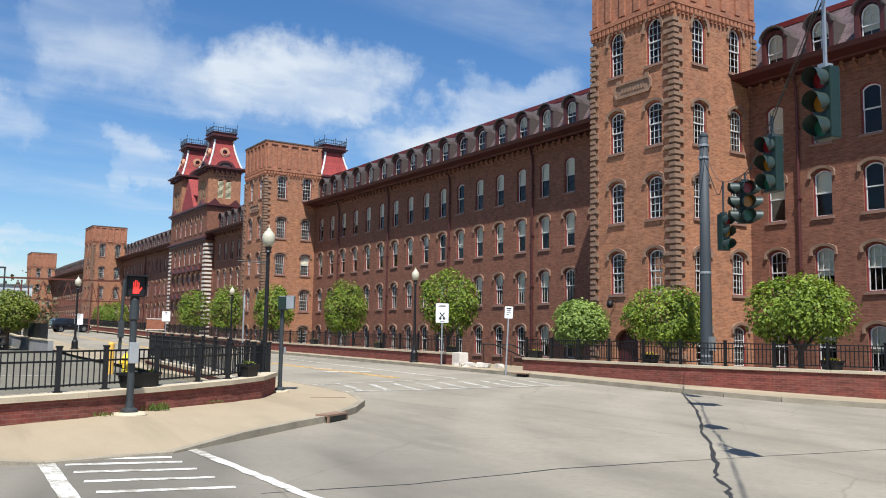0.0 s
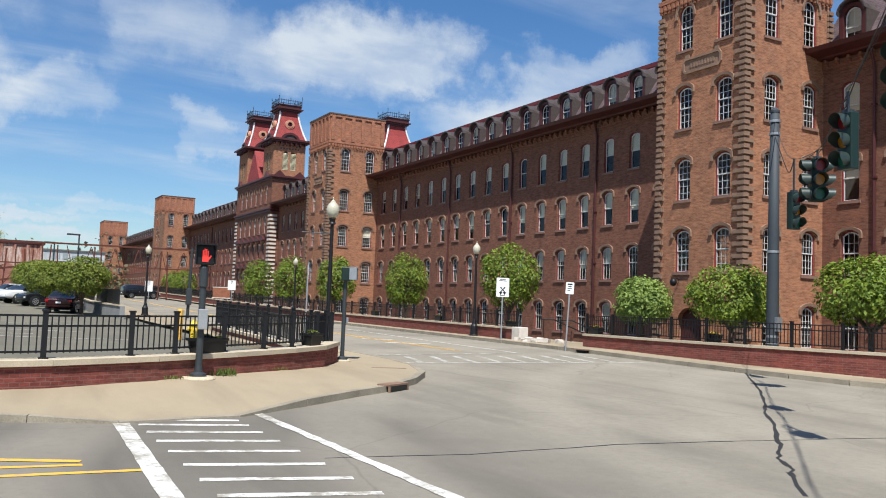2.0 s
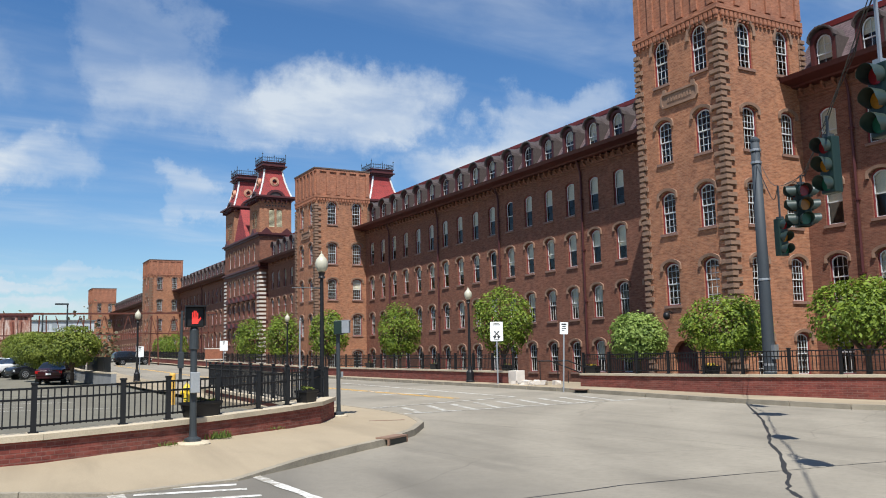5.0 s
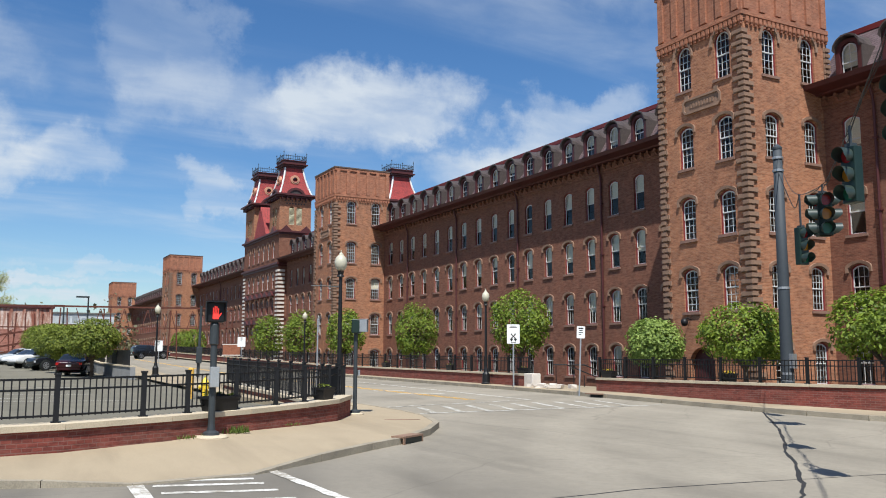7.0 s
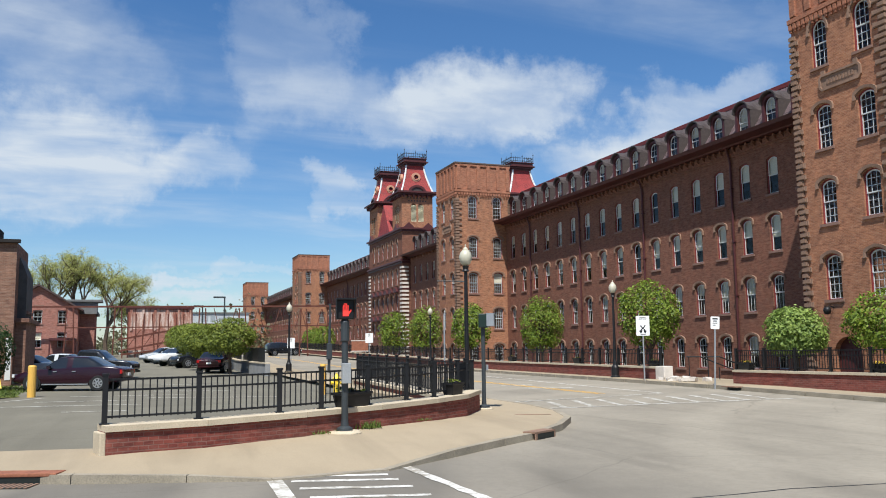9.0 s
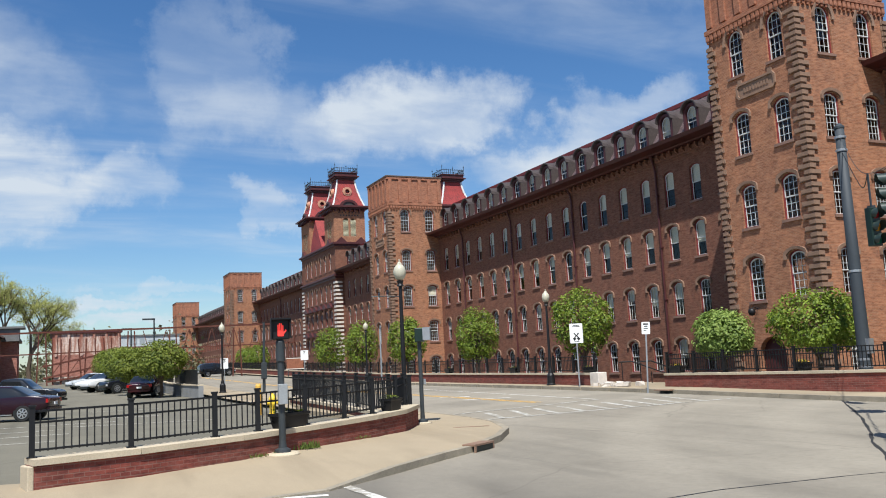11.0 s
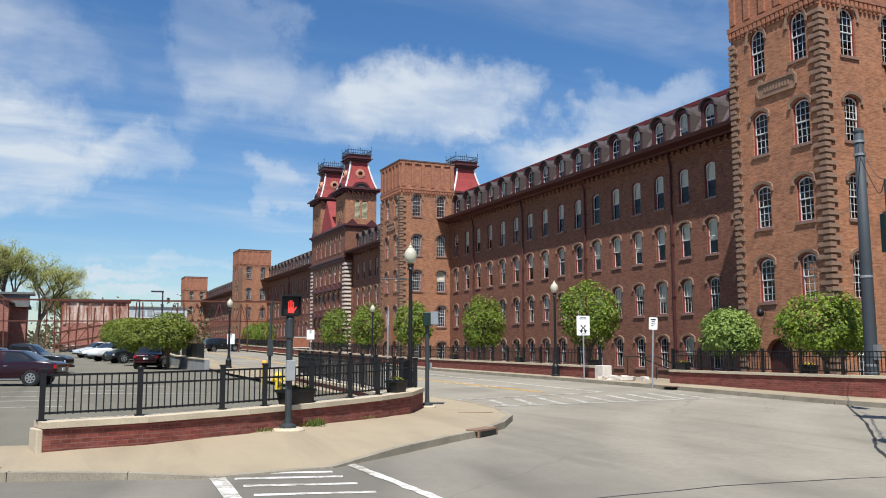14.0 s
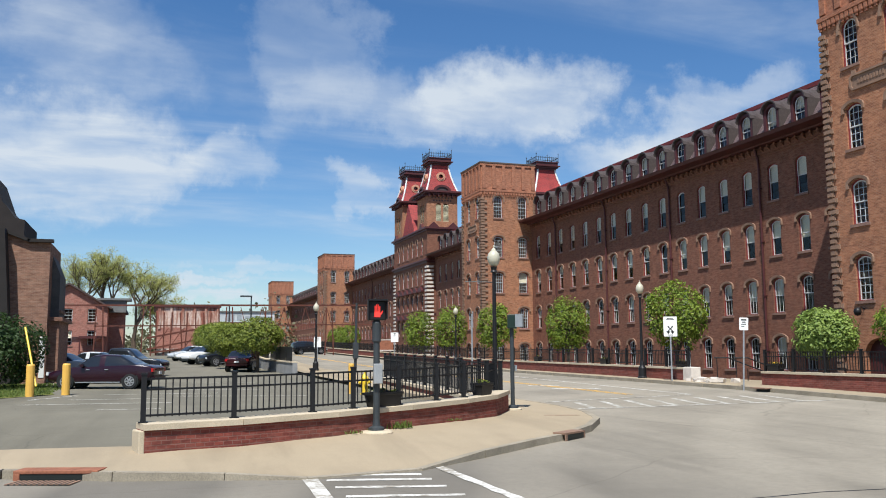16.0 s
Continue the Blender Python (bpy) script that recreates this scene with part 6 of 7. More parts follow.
# drains and utility covers
for x, y, turn in ((10.55, 14.35, 35), (24.3, 25.6, 92)):
    t = thing("storm_drain", "rusty cast-iron kerb inlet", "storm drain", pose(x, y, ground_z(y), 0, 0, turn))
    # solid black block, painted darkness of the hollow kerb opening
    part("inlet", Geo().box(-0.36, 0.36, 0.0, 0.04, 0.02, 0.125), SIGNAL_BLACK, t, "black block in place of the shaded kerb opening", pose(0, -0.03, 0))
    part("inlet_frame", Geo().box(-0.42, 0.42, -0.035, 0.28, 0.13, 0.168).box(-0.42, -0.36, -0.035, 0.0, 0.0, 0.14).box(0.36, 0.42, -0.035, 0.0, 0.0, 0.14), STONE, t)
t = thing("storm_drain", "wide rusty iron kerb inlet with a road grate", "storm drain", pose(0.80, 12.21, ground_z(12.2), 0, 0, -19))
# black block again drawn for the shade inside the opening
part("inlet", Geo().box(-0.54, 0.54, -0.03, 0.02, 0.01, 0.105), SIGNAL_BLACK, t, "black block in place of the shaded kerb opening")
g = Geo().box(-0.64, 0.64, -0.045, 0.34, 0.105, 0.158).box(-0.64, -0.54, -0.045, 0.02, 0.0, 0.11).box(0.54, 0.64, -0.045, 0.02, 0.0, 0.11)
part("inlet_frame", g, RUSTED_CAST, t, "rusty cast-iron kerb frame", bevel=0.012)
# thin black plate under the bars, drawn for the dark of the pit
part("pit_shade", Geo().box(-0.55, 0.40, -0.46, -0.06, 0.004, 0.012), SIGNAL_BLACK, t)
bar_me = Geo().box(-0.022, 0.022, -0.46, -0.06, 0.006, 0.020).mesh("grate_bar", [STONE])
for i in range(12):
    place("grate_bar", bar_me, t, pose(-0.53 + i * 0.083, 0, 0))
for x, y in ((12.0, 17.9),):
    tagged(part("utility_cover", Geo().box(-0.45, 0.45, -0.06, 0.06, 0, 0.006), STONE, None, "", pose(x, y, ground_z(y) + 0.151, 0, 0, -20)), "narrow metal utility cover in the sidewalk", "utility cover")

# ---- trees ----


def leaf_cloud(seed, rx, rz, count, size, flat=0.75, holes=0.35):
    """A crown of many small leaves in clumps round an uneven ellipsoid."""
    r = random.Random(seed)
    v, f = [], []
    clumps = []
    for _ in range(90):
        a, u = r.uniform(0, 2 * math.pi), r.uniform(-0.85, 1.0)
        s = math.sqrt(1 - u * u)
        k = r.uniform(0.62, 1.0)
        clumps.append(Vector((math.cos(a) * s * rx * k, math.sin(a) * s * rx * k, u * rz * k)))
    for i in range(count):
        c = clumps[i % len(clumps)]
        p = c + Vector((r.gauss(0, 0.17) * rx, r.gauss(0, 0.17) * rx, r.gauss(0, 0.15) * rz))
        e = math.sqrt((p.x / rx) ** 2 + (p.y / rx) ** 2 + (p.z / rz) ** 2)
        lim = 1.0 + 0.13 * noise.noise(p * 1.3 + Vector((seed, 0, 0)))
        if e > lim:
            p *= lim / e * r.uniform(0.9, 1.03)
        out = Vector((p.x / rx, p.y / rx, p.z / rz + 0.35)).normalized()
        n = (out + Vector((r.uniform(-1, 1), r.uniform(-1, 1), r.uniform(-0.6, 1))) * 0.8).normalized()
        t = n.cross(Vector((r.uniform(-1, 1), r.uniform(-1, 1), r.uniform(-1, 1)))).normalized()
        b = n.cross(t)
        s = size * r.uniform(0.6, 1.3)
        m = len(v)
        v += [tuple(p - t * s), tuple(p + b * s * 0.55 + n * s * 0.1), tuple(p + t * s), tuple(p - b * s * 0.55 + n * s * 0.1)]
        f.append((m, m + 1, m + 2, m + 3))
    me = bpy.data.meshes.new("crown")
    me.from_pydata(v, [], f)
    return me


def tree(x, y, z, wide, low, top, mat, seed, label, count=5200, size=0.10, name="tree", lean=0.0):
    """A clipped street tree: tapered forked trunk and a dense leafy crown."""
    t = thing(name, label, "tree", pose(x, y, z), "street trees")
    r = random.Random(seed)
    rx, rz = wide / 2, (top - low) / 2
    cz = (top + low) / 2 - z
    g = Geo()
    fork = low - z + 0.1
    g.tube([(0, 0, -0.2), (0.02, 0.01, fork * 0.5), (lean, 0, fork)], 0.13, 8, r1=0.10)
    for i in range(6):
        a = i * 1.05 + r.uniform(-0.3, 0.3)
        k = r.uniform(0.5, 0.8)
        end = Vector((math.cos(a) * rx * k, math.sin(a) * rx * k, cz + rz * r.uniform(-0.1, 0.5)))
        st = Vector((lean, 0, fork - 0.1))
        mid = st.lerp(end, 0.5) + Vector((0, 0, -0.1))
        g.tube([st, mid, end], 0.075, 6, r1=0.02)
        for j in range(3):
            e2 = mid + Vector((r.uniform(-1, 1) * rx * 0.5, r.uniform(-1, 1) * rx * 0.5, rz * r.uniform(0.2, 0.7)))
            g.tube([mid, mid.lerp(e2, 0.5), e2], 0.03, 5, r1=0.01)
    part("trunk", g, BARK, t)
    me = leaf_cloud(seed, rx, rz, count, size)
    me.materials.append(mat)
    part("crown", me, None, t, "", Matrix.Translation((lean, 0, cz)))
    return t


TX = 30.8
for i, (y, w, low, top, mat) in enumerate(((29.4, 2.9, 1.55, 4.0, LEAF_PALE), (23.9, 3.9, 1.6, 4.45, LEAF), (17.4, 4.0, 1.75, 4.55, LEAF), (41.1, 3.6, 1.9, 6.15, LEAF), (55.0, 3.2, 1.9, 6.05, LEAF),
                                           (69.0, 3.5, 2.0, 6.3, LEAF), (81.2, 3.5, 1.9, 6.9, LEAF), (92.3, 3.9, 1.8, 6.7, LEAF), (129.6, 3.6, 1.9, 6.4, LEAF), (138.0, 3.6, 1.9, 6.4, LEAF))):
    tree(TX, y, MOAT_Z, w, low, top, mat, 100 + i, "small round-clipped street tree in fresh green leaf" if mat is LEAF else "small rounded tree with pale spring leaves", 7000 if y < 60 else 3500, 0.085 if y < 60 else 0.12)
for i, (x, y, w, low, top) in enumerate(((9.0, 59.0, 3.5, 1.8, 4.6), (8.0, 66.5, 3.6, 1.7, 4.4), (8.0, 76.0, 4.0, 1.9, 4.8), (8.2, 88.0, 4.5, 2.0, 5.2), (8.4, 98.0, 4.5, 2.2, 5.4))):
    tree(x, y, ground_z(y), w, low, top, LEAF_MID, 200 + i, "low spreading green tree beside the parked cars", 7000, 0.09)


def shrub(x, y, w, h, mat, seed, label):
    t = thing("shrub", label, "shrub", pose(x, y, ground_z(y)))
    g = Geo()
    for i in range(7):
        a = i * 0.9
        g.tube([(0, 0, -0.1), (math.cos(a) * w * 0.15, math.sin(a) * w * 0.15, h * 0.3), (math.cos(a) * w * 0.3, math.sin(a) * w * 0.3, h * 0.6)], 0.04, 5, r1=0.01)
    part("stems", g, BARK, t)
    me = leaf_cloud(seed, w / 2, h / 2, 8000, 0.09)
    me.materials.append(mat)
    part("foliage", me, None, t, "", Matrix.Translation((0, 0, h / 2)))


shrub(-4.5, 40.0, 4.4, 3.4, LEAF_DARK, 31, "large dark evergreen shrub beside the old building")


def bare_tree(x, y, high, spread, seed, leaves=5200):
    """A big tree just coming into leaf: recursive limbs with sparse buds."""
    t = thing("tree", "tall tree with bare limbs and sparse spring buds", "tree", pose(x, y, ground_z(y)))
    r = random.Random(seed)
    g = Geo()
    tips = []

    def limb(p, d, length, rad, level):
        q = p + d * length
        mid = p.lerp(q, 0.5) + Vector((r.uniform(-1, 1), r.uniform(-1, 1), r.uniform(-0.3, 0.6))) * length * 0.07
        g.tube([p, mid, q], rad, 5 if level > 1 else 7, r1=rad * 0.62)
        if level >= 5:
            tips.append(q)
            return
        if level >= 3:
            tips.append(mid)
        for _ in range(3 if level < 4 else 2):
            nd = (d + Vector((r.uniform(-1, 1) * spread, r.uniform(-1, 1) * spread, r.uniform(-0.25, 0.55)))).normalized()
            limb(q, nd, length * r.uniform(0.62, 0.82), rad * 0.6, level + 1)
    limb(Vector((0, 0, -0.3)), Vector((0.02, 0, 1)), high * 0.24, high * 0.022, 0)
    part("trunk", g, BARK, t)
    v, f = [], []
    for i in range(leaves):
        c = r.choice(tips)
        p = c + Vector((r.gauss(0, 0.35), r.gauss(0, 0.35), r.gauss(0, 0.3)))
        s = r.uniform(0.05, 0.12)
        a = Vector((r.uniform(-1, 1), r.uniform(-1, 1), r.uniform(-1, 1))).normalized()
        b = a.cross(Vector((r.uniform(-1, 1), r.uniform(-1, 1), r.uniform(-1, 1)))).normalized()
        m = len(v)
        v += [tuple(p - a * s), tuple(p + b * s * 0.6), tuple(p + a * s), tuple(p - b * s * 0.6)]
        f.append((m, m + 1, m + 2, m + 3))
    me = bpy.data.meshes.new("crown")
    me.from_pydata(v, [], f)
    me.materials.append(LEAF_BUD)
    part("crown", me, None, t)


bare_tree(-9.5, 140, 18.0, 0.55, 41, 9000)
bare_tree(-4.8, 139, 20.5, 0.55, 42, 15000)
bare_tree(-0.6, 143, 19.0, 0.85, 43, 15000)
bare_tree(3.6, 150, 13.5, 0.8, 45, 9000)
bare_tree(-14.0, 144, 16.0, 0.6, 44)


# the stair opening in the parapet: end stone, rubble, iron handrails
tagged(part("gate_stone", Geo().box(-0.25, 0.25, -0.35, 0.35, -0.1, 0.62), PALE_STONE, None, "", pose(25.85, 32.5, ground_z(32.5) + 0.15), bevel=0.03), "pale stone block at the end of the parapet", "stone block")
rub = thing("rubble", "small heap of pale broken stones", "rubble", pose(25.7, 31.4, ground_z(31.4) + 0.15), kind="stuff")
rr = random.Random(4)
for i in range(26):
    g = Geo()
    sx = rr.uniform(0.06, 0.17)
    g.box(-sx, sx, -sx * 0.8, sx * 0.8, 0, sx * 1.1)
    g.v = [(p[0] + rr.uniform(-0.03, 0.03), p[1] + rr.uniform(-0.03, 0.03), p[2] + rr.uniform(-0.02, 0.02)) for p in g.v]
    part("rubble_stone", g, PALE_STONE, rub, "", pose(rr.gauss(0, 0.25), rr.uniform(-1.5, 0.9), 0, 0, 0, rr.uniform(0, 360)))
for dy in (0.0, 1.4):
    rail = thing("stair_rail", "black iron handrail beside the steps to the mill", "handrail")
    part("handrail", Geo().tube([(26.6, 31.8 - dy, 1.75), (27.2, 31.6 - dy, 1.75), (30.5, 30.4 - dy, 0.35), (31.2, 30.2 - dy, 0.3)], 0.03, 8), BLACK, rail)
    for k in range(4):
        f = k / 3
        part("rail_post", Geo().tube([(26.7 + 4.0 * f, 31.75 - dy - 1.3 * f, 1.72 - 1.4 * f), (26.7 + 4.0 * f, 31.75 - dy - 1.3 * f, -0.5)], 0.02, 6), BLACK, rail)
pole = thing("utility_pole", "leaning thin grey utility pole beside the street", "utility pole", pose(15.45, 57.0, ground_z(57.0), 0, 1.0, 0))
part("pole", Geo().turned([(0.11, -0.2), (0.08, 4.75)], n=10), POLE_GREY, pole)
part("meter_box", Geo().box(-0.22, 0.16, -0.24, -0.08, 0.9, 2.0), POLE_GREY, pole, "", None, bevel=0.04)

# ---- parked cars ----


def car(x, y, turn, paint, label, kind="sedan", length=4.8, width=1.82, plate=True):
    """A parked car, built along its own x axis with the nose at +x."""
    t = thing("car", label, "car", pose(x, y, ground_z(y), 0, 0, turn), "parked cars")
    L, W = length / 2, width / 2
    if kind == "sedan":
        st = [(-1.0, 0.62, 0.80, 0.0, 0.80), (-0.985, 0.42, 0.93, 0, 0.9), (-0.80, 0.30, 1.00, 0, 0.98), (-0.66, 0.24, 1.02, 0.0, 1.0), (-0.36, 0.2, 1.00, 0.46, 1.0), (-0.06, 0.2, 0.97, 0.53, 1.0), (-0.03, 0.2, 0.97, 0.53, 1.0), (0.16, 0.2, 0.95, 0.50, 1.0), (0.44, 0.22, 0.93, 0.0, 1.0), (0.75, 0.26, 0.82, 0, 0.97), (0.93, 0.3, 0.70, 0, 0.88), (1.0, 0.38, 0.58, 0, 0.74)]
        glass_from, glass_to, solid = 3, 8, (5,)
    elif kind == "suv":
        st = [(-1.0, 0.55, 0.85, 0.0, 0.86), (-0.98, 0.42, 1.05, 0.35, 0.93), (-0.88, 0.34, 1.08, 0.60, 0.98), (-0.6, 0.28, 1.08, 0.66, 1.0), (-0.2, 0.26, 1.06, 0.68, 1.0), (-0.16, 0.26, 1.06, 0.68, 1.0), (0.12, 0.26, 1.05, 0.62, 1.0), (0.42, 0.28, 1.04, 0.0, 1.0), (0.75, 0.32, 0.98, 0, 0.97), (0.94, 0.36, 0.88, 0, 0.9), (1.0, 0.42, 0.70, 0, 0.78)]
        glass_from, glass_to, solid = 0, 7, (4,)
    else:
        st = [(-1.0, 0.55, 1.02, 0.0, 0.97), (-0.9, 0.42, 1.05, 0, 1.0), (-0.32, 0.36, 1.05, 0, 1.0), (-0.28, 0.36, 1.06, 0.0, 1.0), (-0.22, 0.34, 1.08, 0.62, 1.0), (0.02, 0.32, 1.08, 0.68, 1.0), (0.22, 0.32, 1.07, 0.62, 1.0), (0.46, 0.34, 1.06, 0, 1.0), (0.78, 0.38, 1.02, 0, 0.98), (0.95, 0.42, 0.92, 0, 0.92), (1.0, 0.48, 0.72, 0, 0.8)]
        glass_from, glass_to, solid = 3, 7, ()
    g = Geo()
    rings = []
    for f, low, belt, up, wf in st:
        w = W * wf
        top = belt + up
        tw = w * (0.74 if up > 0 else 0.86)
        z1 = top - 0.05 if up else belt + 0.02
        z2 = top if up else belt + 0.035
        half = [(w * 0.86, low), (w * 0.99, low + 0.10), (w, (low + belt) / 2 + 0.05), (w * 0.965, belt), (tw, z1), (tw * 0.72, z2)]
        rings.append([(f * L, a, z) for a, z in half] + [(f * L, -a, z) for a, z in reversed(half)])
    g.loft(rings)
    n = 12
    for i in range(len(rings) - 1):
        for j in (3, 7):
            k = i * n + j
            if glass_from <= i < glass_to and i not in solid:
                g.k[k] = 1
        mid = i * n + 5
        if (glass_from <= i < glass_to) and (abs(st[i][3] - st[i + 1][3]) > 0.25):
            g.k[mid] = g.k[mid - 1] = g.k[mid + 1] = 1
    body = part("body", g, [paint, CAR_GLASS], t, "", None, True)
    me = body.data
    crease = me.attributes.new("crease_edge", "FLOAT", "EDGE")
    hold = []
    for ed in me.edges:
        a, b = ed.vertices
        ra, rb = a // 12, b // 12
        keep = 0.0
        if ra != rb and a % 12 == b % 12 and a % 12 in (3, 8):
            keep = 0.75
        elif ra != rb and a % 12 == b % 12 and a % 12 in (4, 7):
            keep = 0.45
        elif ra == rb and ra < len(st) and any(st[min(max(ra + o, 0), len(st) - 1)][3] * st[ra][3] == 0 and st[min(max(ra + o, 0), len(st) - 1)][3] != st[ra][3] for o in (-1, 1)):
            keep = 0.7
        hold.append(keep)
    crease.data.foreach_set("value", hold)
    sub = body.modifiers.new("smooth", "SUBSURF")
    sub.levels = sub.render_levels = 2
    # wheels in dark arches
    r = 0.33 if kind == "sedan" else 0.38
    tyre = Geo()
    tyre.loft([[(rr * math.cos(2 * math.pi * k / 20), yy, rr * math.sin(2 * math.pi * k / 20)) for k in range(20)] for rr, yy in ((r * 0.62, -0.11), (r * 0.94, -0.11), (r, -0.07), (r, 0.07), (r * 0.94, 0.11), (r * 0.62, 0.11))])
    tyre_me = tyre.mesh("tyre", [RUBBER])
    rim = Geo()
    rim.loft([[(rr * math.cos(2 * math.pi * k / 20), yy, rr * math.sin(2 * math.pi * k / 20)) for k in range(20)] for rr, yy in ((r * 0.62, 0.10), (r * 0.64, 0.118), (r * 0.55, 0.118), (r * 0.52, 0.07))], caps=False)
    for k in range(7):
        a = 2 * math.pi * k / 7
        c, s = math.cos(a), math.sin(a)
        rim.add([(c * 0.03 - s * 0.03, 0.115, s * 0.03 + c * 0.03), (c * 0.03 + s * 0.03, 0.115, s * 0.03 - c * 0.03), (c * r * 0.57 + s * 0.025, 0.11, s * r * 0.57 - c * 0.025), (c * r * 0.57 - s * 0.025, 0.11, s * r * 0.57 + c * 0.025)], [(0, 1, 2, 3)])
    rim_me = rim.mesh("rim", [RIM])
    arch_me = Geo().turned([(r * 1.14, -0.16), (r * 1.14, 0.10)], n=20).mesh("wheel_arch", [SIGNAL_BLACK])
    for fx in (-0.58, 0.60):
        for s in (-1, 1):
            w = place("wheel", None, t, pose(fx * L, s * (W - 0.09), r, 0, 0, 0 if s > 0 else 180))
            place("tyre", tyre_me, w)
            place("rim", rim_me, w)
            place("wheel_arch", arch_me, w, pose(0, -0.02, 0.02, -90, 0, 0))
    for s in (-1, 1):
        part("headlight", Geo().box(L * 0.93, L * 0.972, s * W * 0.72 - 0.15, s * W * 0.72 + 0.15, 0.60, 0.74), LAMP_CLEAR, t)
        part("tail_light", Geo().box(-L * 0.995, -L * 0.955, s * W * 0.72 - 0.16, s * W * 0.72 + 0.16, 0.72, 0.88), LAMP_RED, t)
        part("mirror", Geo().box(L * 0.26, L * 0.32, s * W * 1.0 - 0.02, s * W * 1.0 + 0.14 * s if s > 0 else s * W * 1.0 + 0.02, 0.95, 1.07) if s > 0 else Geo().box(L * 0.26, L * 0.32, -W - 0.14, -W + 0.02, 0.95, 1.07), paint, t)
        for fx in (-0.18, 0.16):
            part("door_handle", Geo().box(fx * L, fx * L + 0.16, s * (W - 0.005) - 0.015, s * (W - 0.005) + 0.015, 0.82, 0.85), RIM, t)
        part("side_trim", Geo().box(-0.4 * L, 0.42 * L, s * (W * 0.99) - 0.012, s * (W * 0.99) + 0.012, 0.27, 0.31), RIM, t)
    part("bumper", Geo().box(L * 0.9, L * 1.0, -W * 0.7, W * 0.7, 0.32, 0.44), SIGNAL_BLACK, t)
    part("bumper", Geo().box(-L * 1.01, -L * 0.95, -W * 0.8, W * 0.8, 0.40, 0.52), paint, t)
    if plate:
        part("number_plate", Geo().box(-L * 1.018, -L * 1.005, -0.16, 0.16, 0.62, 0.74), SIGN_WHITE, t)
    if kind == "pickup":
        part("bed", Geo().box(-L * 0.94, -L * 0.34, -W * 0.82, W * 0.82, 1.02, 1.075), SIGNAL_BLACK, t, "dark open load bed")
    return t


PURPLE = car_paint("maroon_paint", (0.020, 0.004, 0.010))
BLACK_PAINT = car_paint("black_paint", (0.012, 0.013, 0.016))
SILVER = car_paint("silver_paint", (0.50, 0.52, 0.53), 0.3)
WHITE_PAINT = car_paint("white_paint", (0.80, 0.80, 0.79), 0.35)
DARK_RED = car_paint("dark_red_paint", (0.035, 0.006, 0.008))
car(0.2, 39.2, 161, PURPLE, "dark maroon four-door sedan parked in the lot", "sedan", 4.75)
car(0.4, 55.5, -18, BLACK_PAINT, "black pickup truck parked behind the sedan", "pickup", 5.4, 1.95)
car(-1.6, 57.5, 160, SILVER, "silver sedan parked beside the old building", "sedan", 4.6)
car(-3.2, 52.0, 160, SILVER, "pale grey hatchback in shade of the building", "sedan", 4.4)
car(8.3, 62.0, 74, DARK_RED, "dark red sedan parked under the low trees", "sedan", 4.6)
car(8.0, 72.6, 200, BLACK_PAINT, "black sport utility vehicle in the parking row", "suv", 4.5)
car(7.2, 78.0, 202, WHITE_PAINT, "white pickup truck in the parking row", "pickup", 5.3, 1.95)
car(6.6, 84.5, 202, WHITE_PAINT, "white sedan in the parking row", "sedan", 4.7)
car(5.9, 88.5, 202, SILVER, "silver sedan in the parking row", "sedan", 4.7)

car(21.6, 112.0, 6, BLACK_PAINT, "dark van parked across the far end of the street", "suv", 4.6, 1.95)

# brown notice board on two posts beside the mill street
nb = thing("notice_board", "weathered red-brown notice board on two steel posts", "notice board", pose(25.15, 86.0, ground_z(86.0) + 0.15, 0, 0, -16))
part("board", Geo().box(-0.85, 0.85, -0.03, 0.03, 0.85, 1.85), RUSTED_CAST, nb, "", None, bevel=0.01)
part("board_frame", Geo().box(-0.92, 0.92, -0.05, 0.05, 1.85, 1.93).box(-0.92, 0.92, -0.05, 0.05, 0.77, 0.85), PALE_STONE, nb)
for dx in (-0.7, 0.7):
    part("board_post", Geo().box(dx - 0.04, dx + 0.04, 0.03, 0.10, -0.05, 1.9), POLE_GREY, nb)

# ---- the parking lot and its far side ----
for i, (a, b) in enumerate((((-1.9, 31.0), (-0.5, 33.2)), ((-0.6, 30.6), (2.6, 30.4)), ((-2.0, 28.4), (2.8, 27.9)), ((0.6, 25.2), (2.4, 25.1)), ((0.4, 33.6), (4.6, 33.2)), ((3.0, 31.5), (7.6, 30.0)), ((3.4, 36.5), (6.5, 35.4)), ((4.0, 43.0), (7.0, 42.0)))):
    tagged(part("lot_line", bar_line(Geo(), a, b, 0.11, 0.008, 0.1, random.Random(i)), PAINT_WHITE), "worn white parking line on the lot", "road marking", kind="structure")

# near-black of the gable and coping, also painted on a wall in shade
DARK_AND_SHADED = plain("dark_and_shaded_parts", (0.020, 0.017, 0.016), 0.9, vary=0.3, scale=1.2)
GREY_ROOF = plain("grey_shingle", (0.16, 0.16, 0.155), 0.85, vary=0.25, scale=2)
GREY_WALL = plain("grey_concrete", (0.25, 0.25, 0.245), 0.9, vary=0.2, scale=1)


def simple_window(parent, m, w, h, cols=2):
    ob = put_window(parent, m, w, h, 0.02, cols, 2, 2, 0.2, False, True)
    return ob


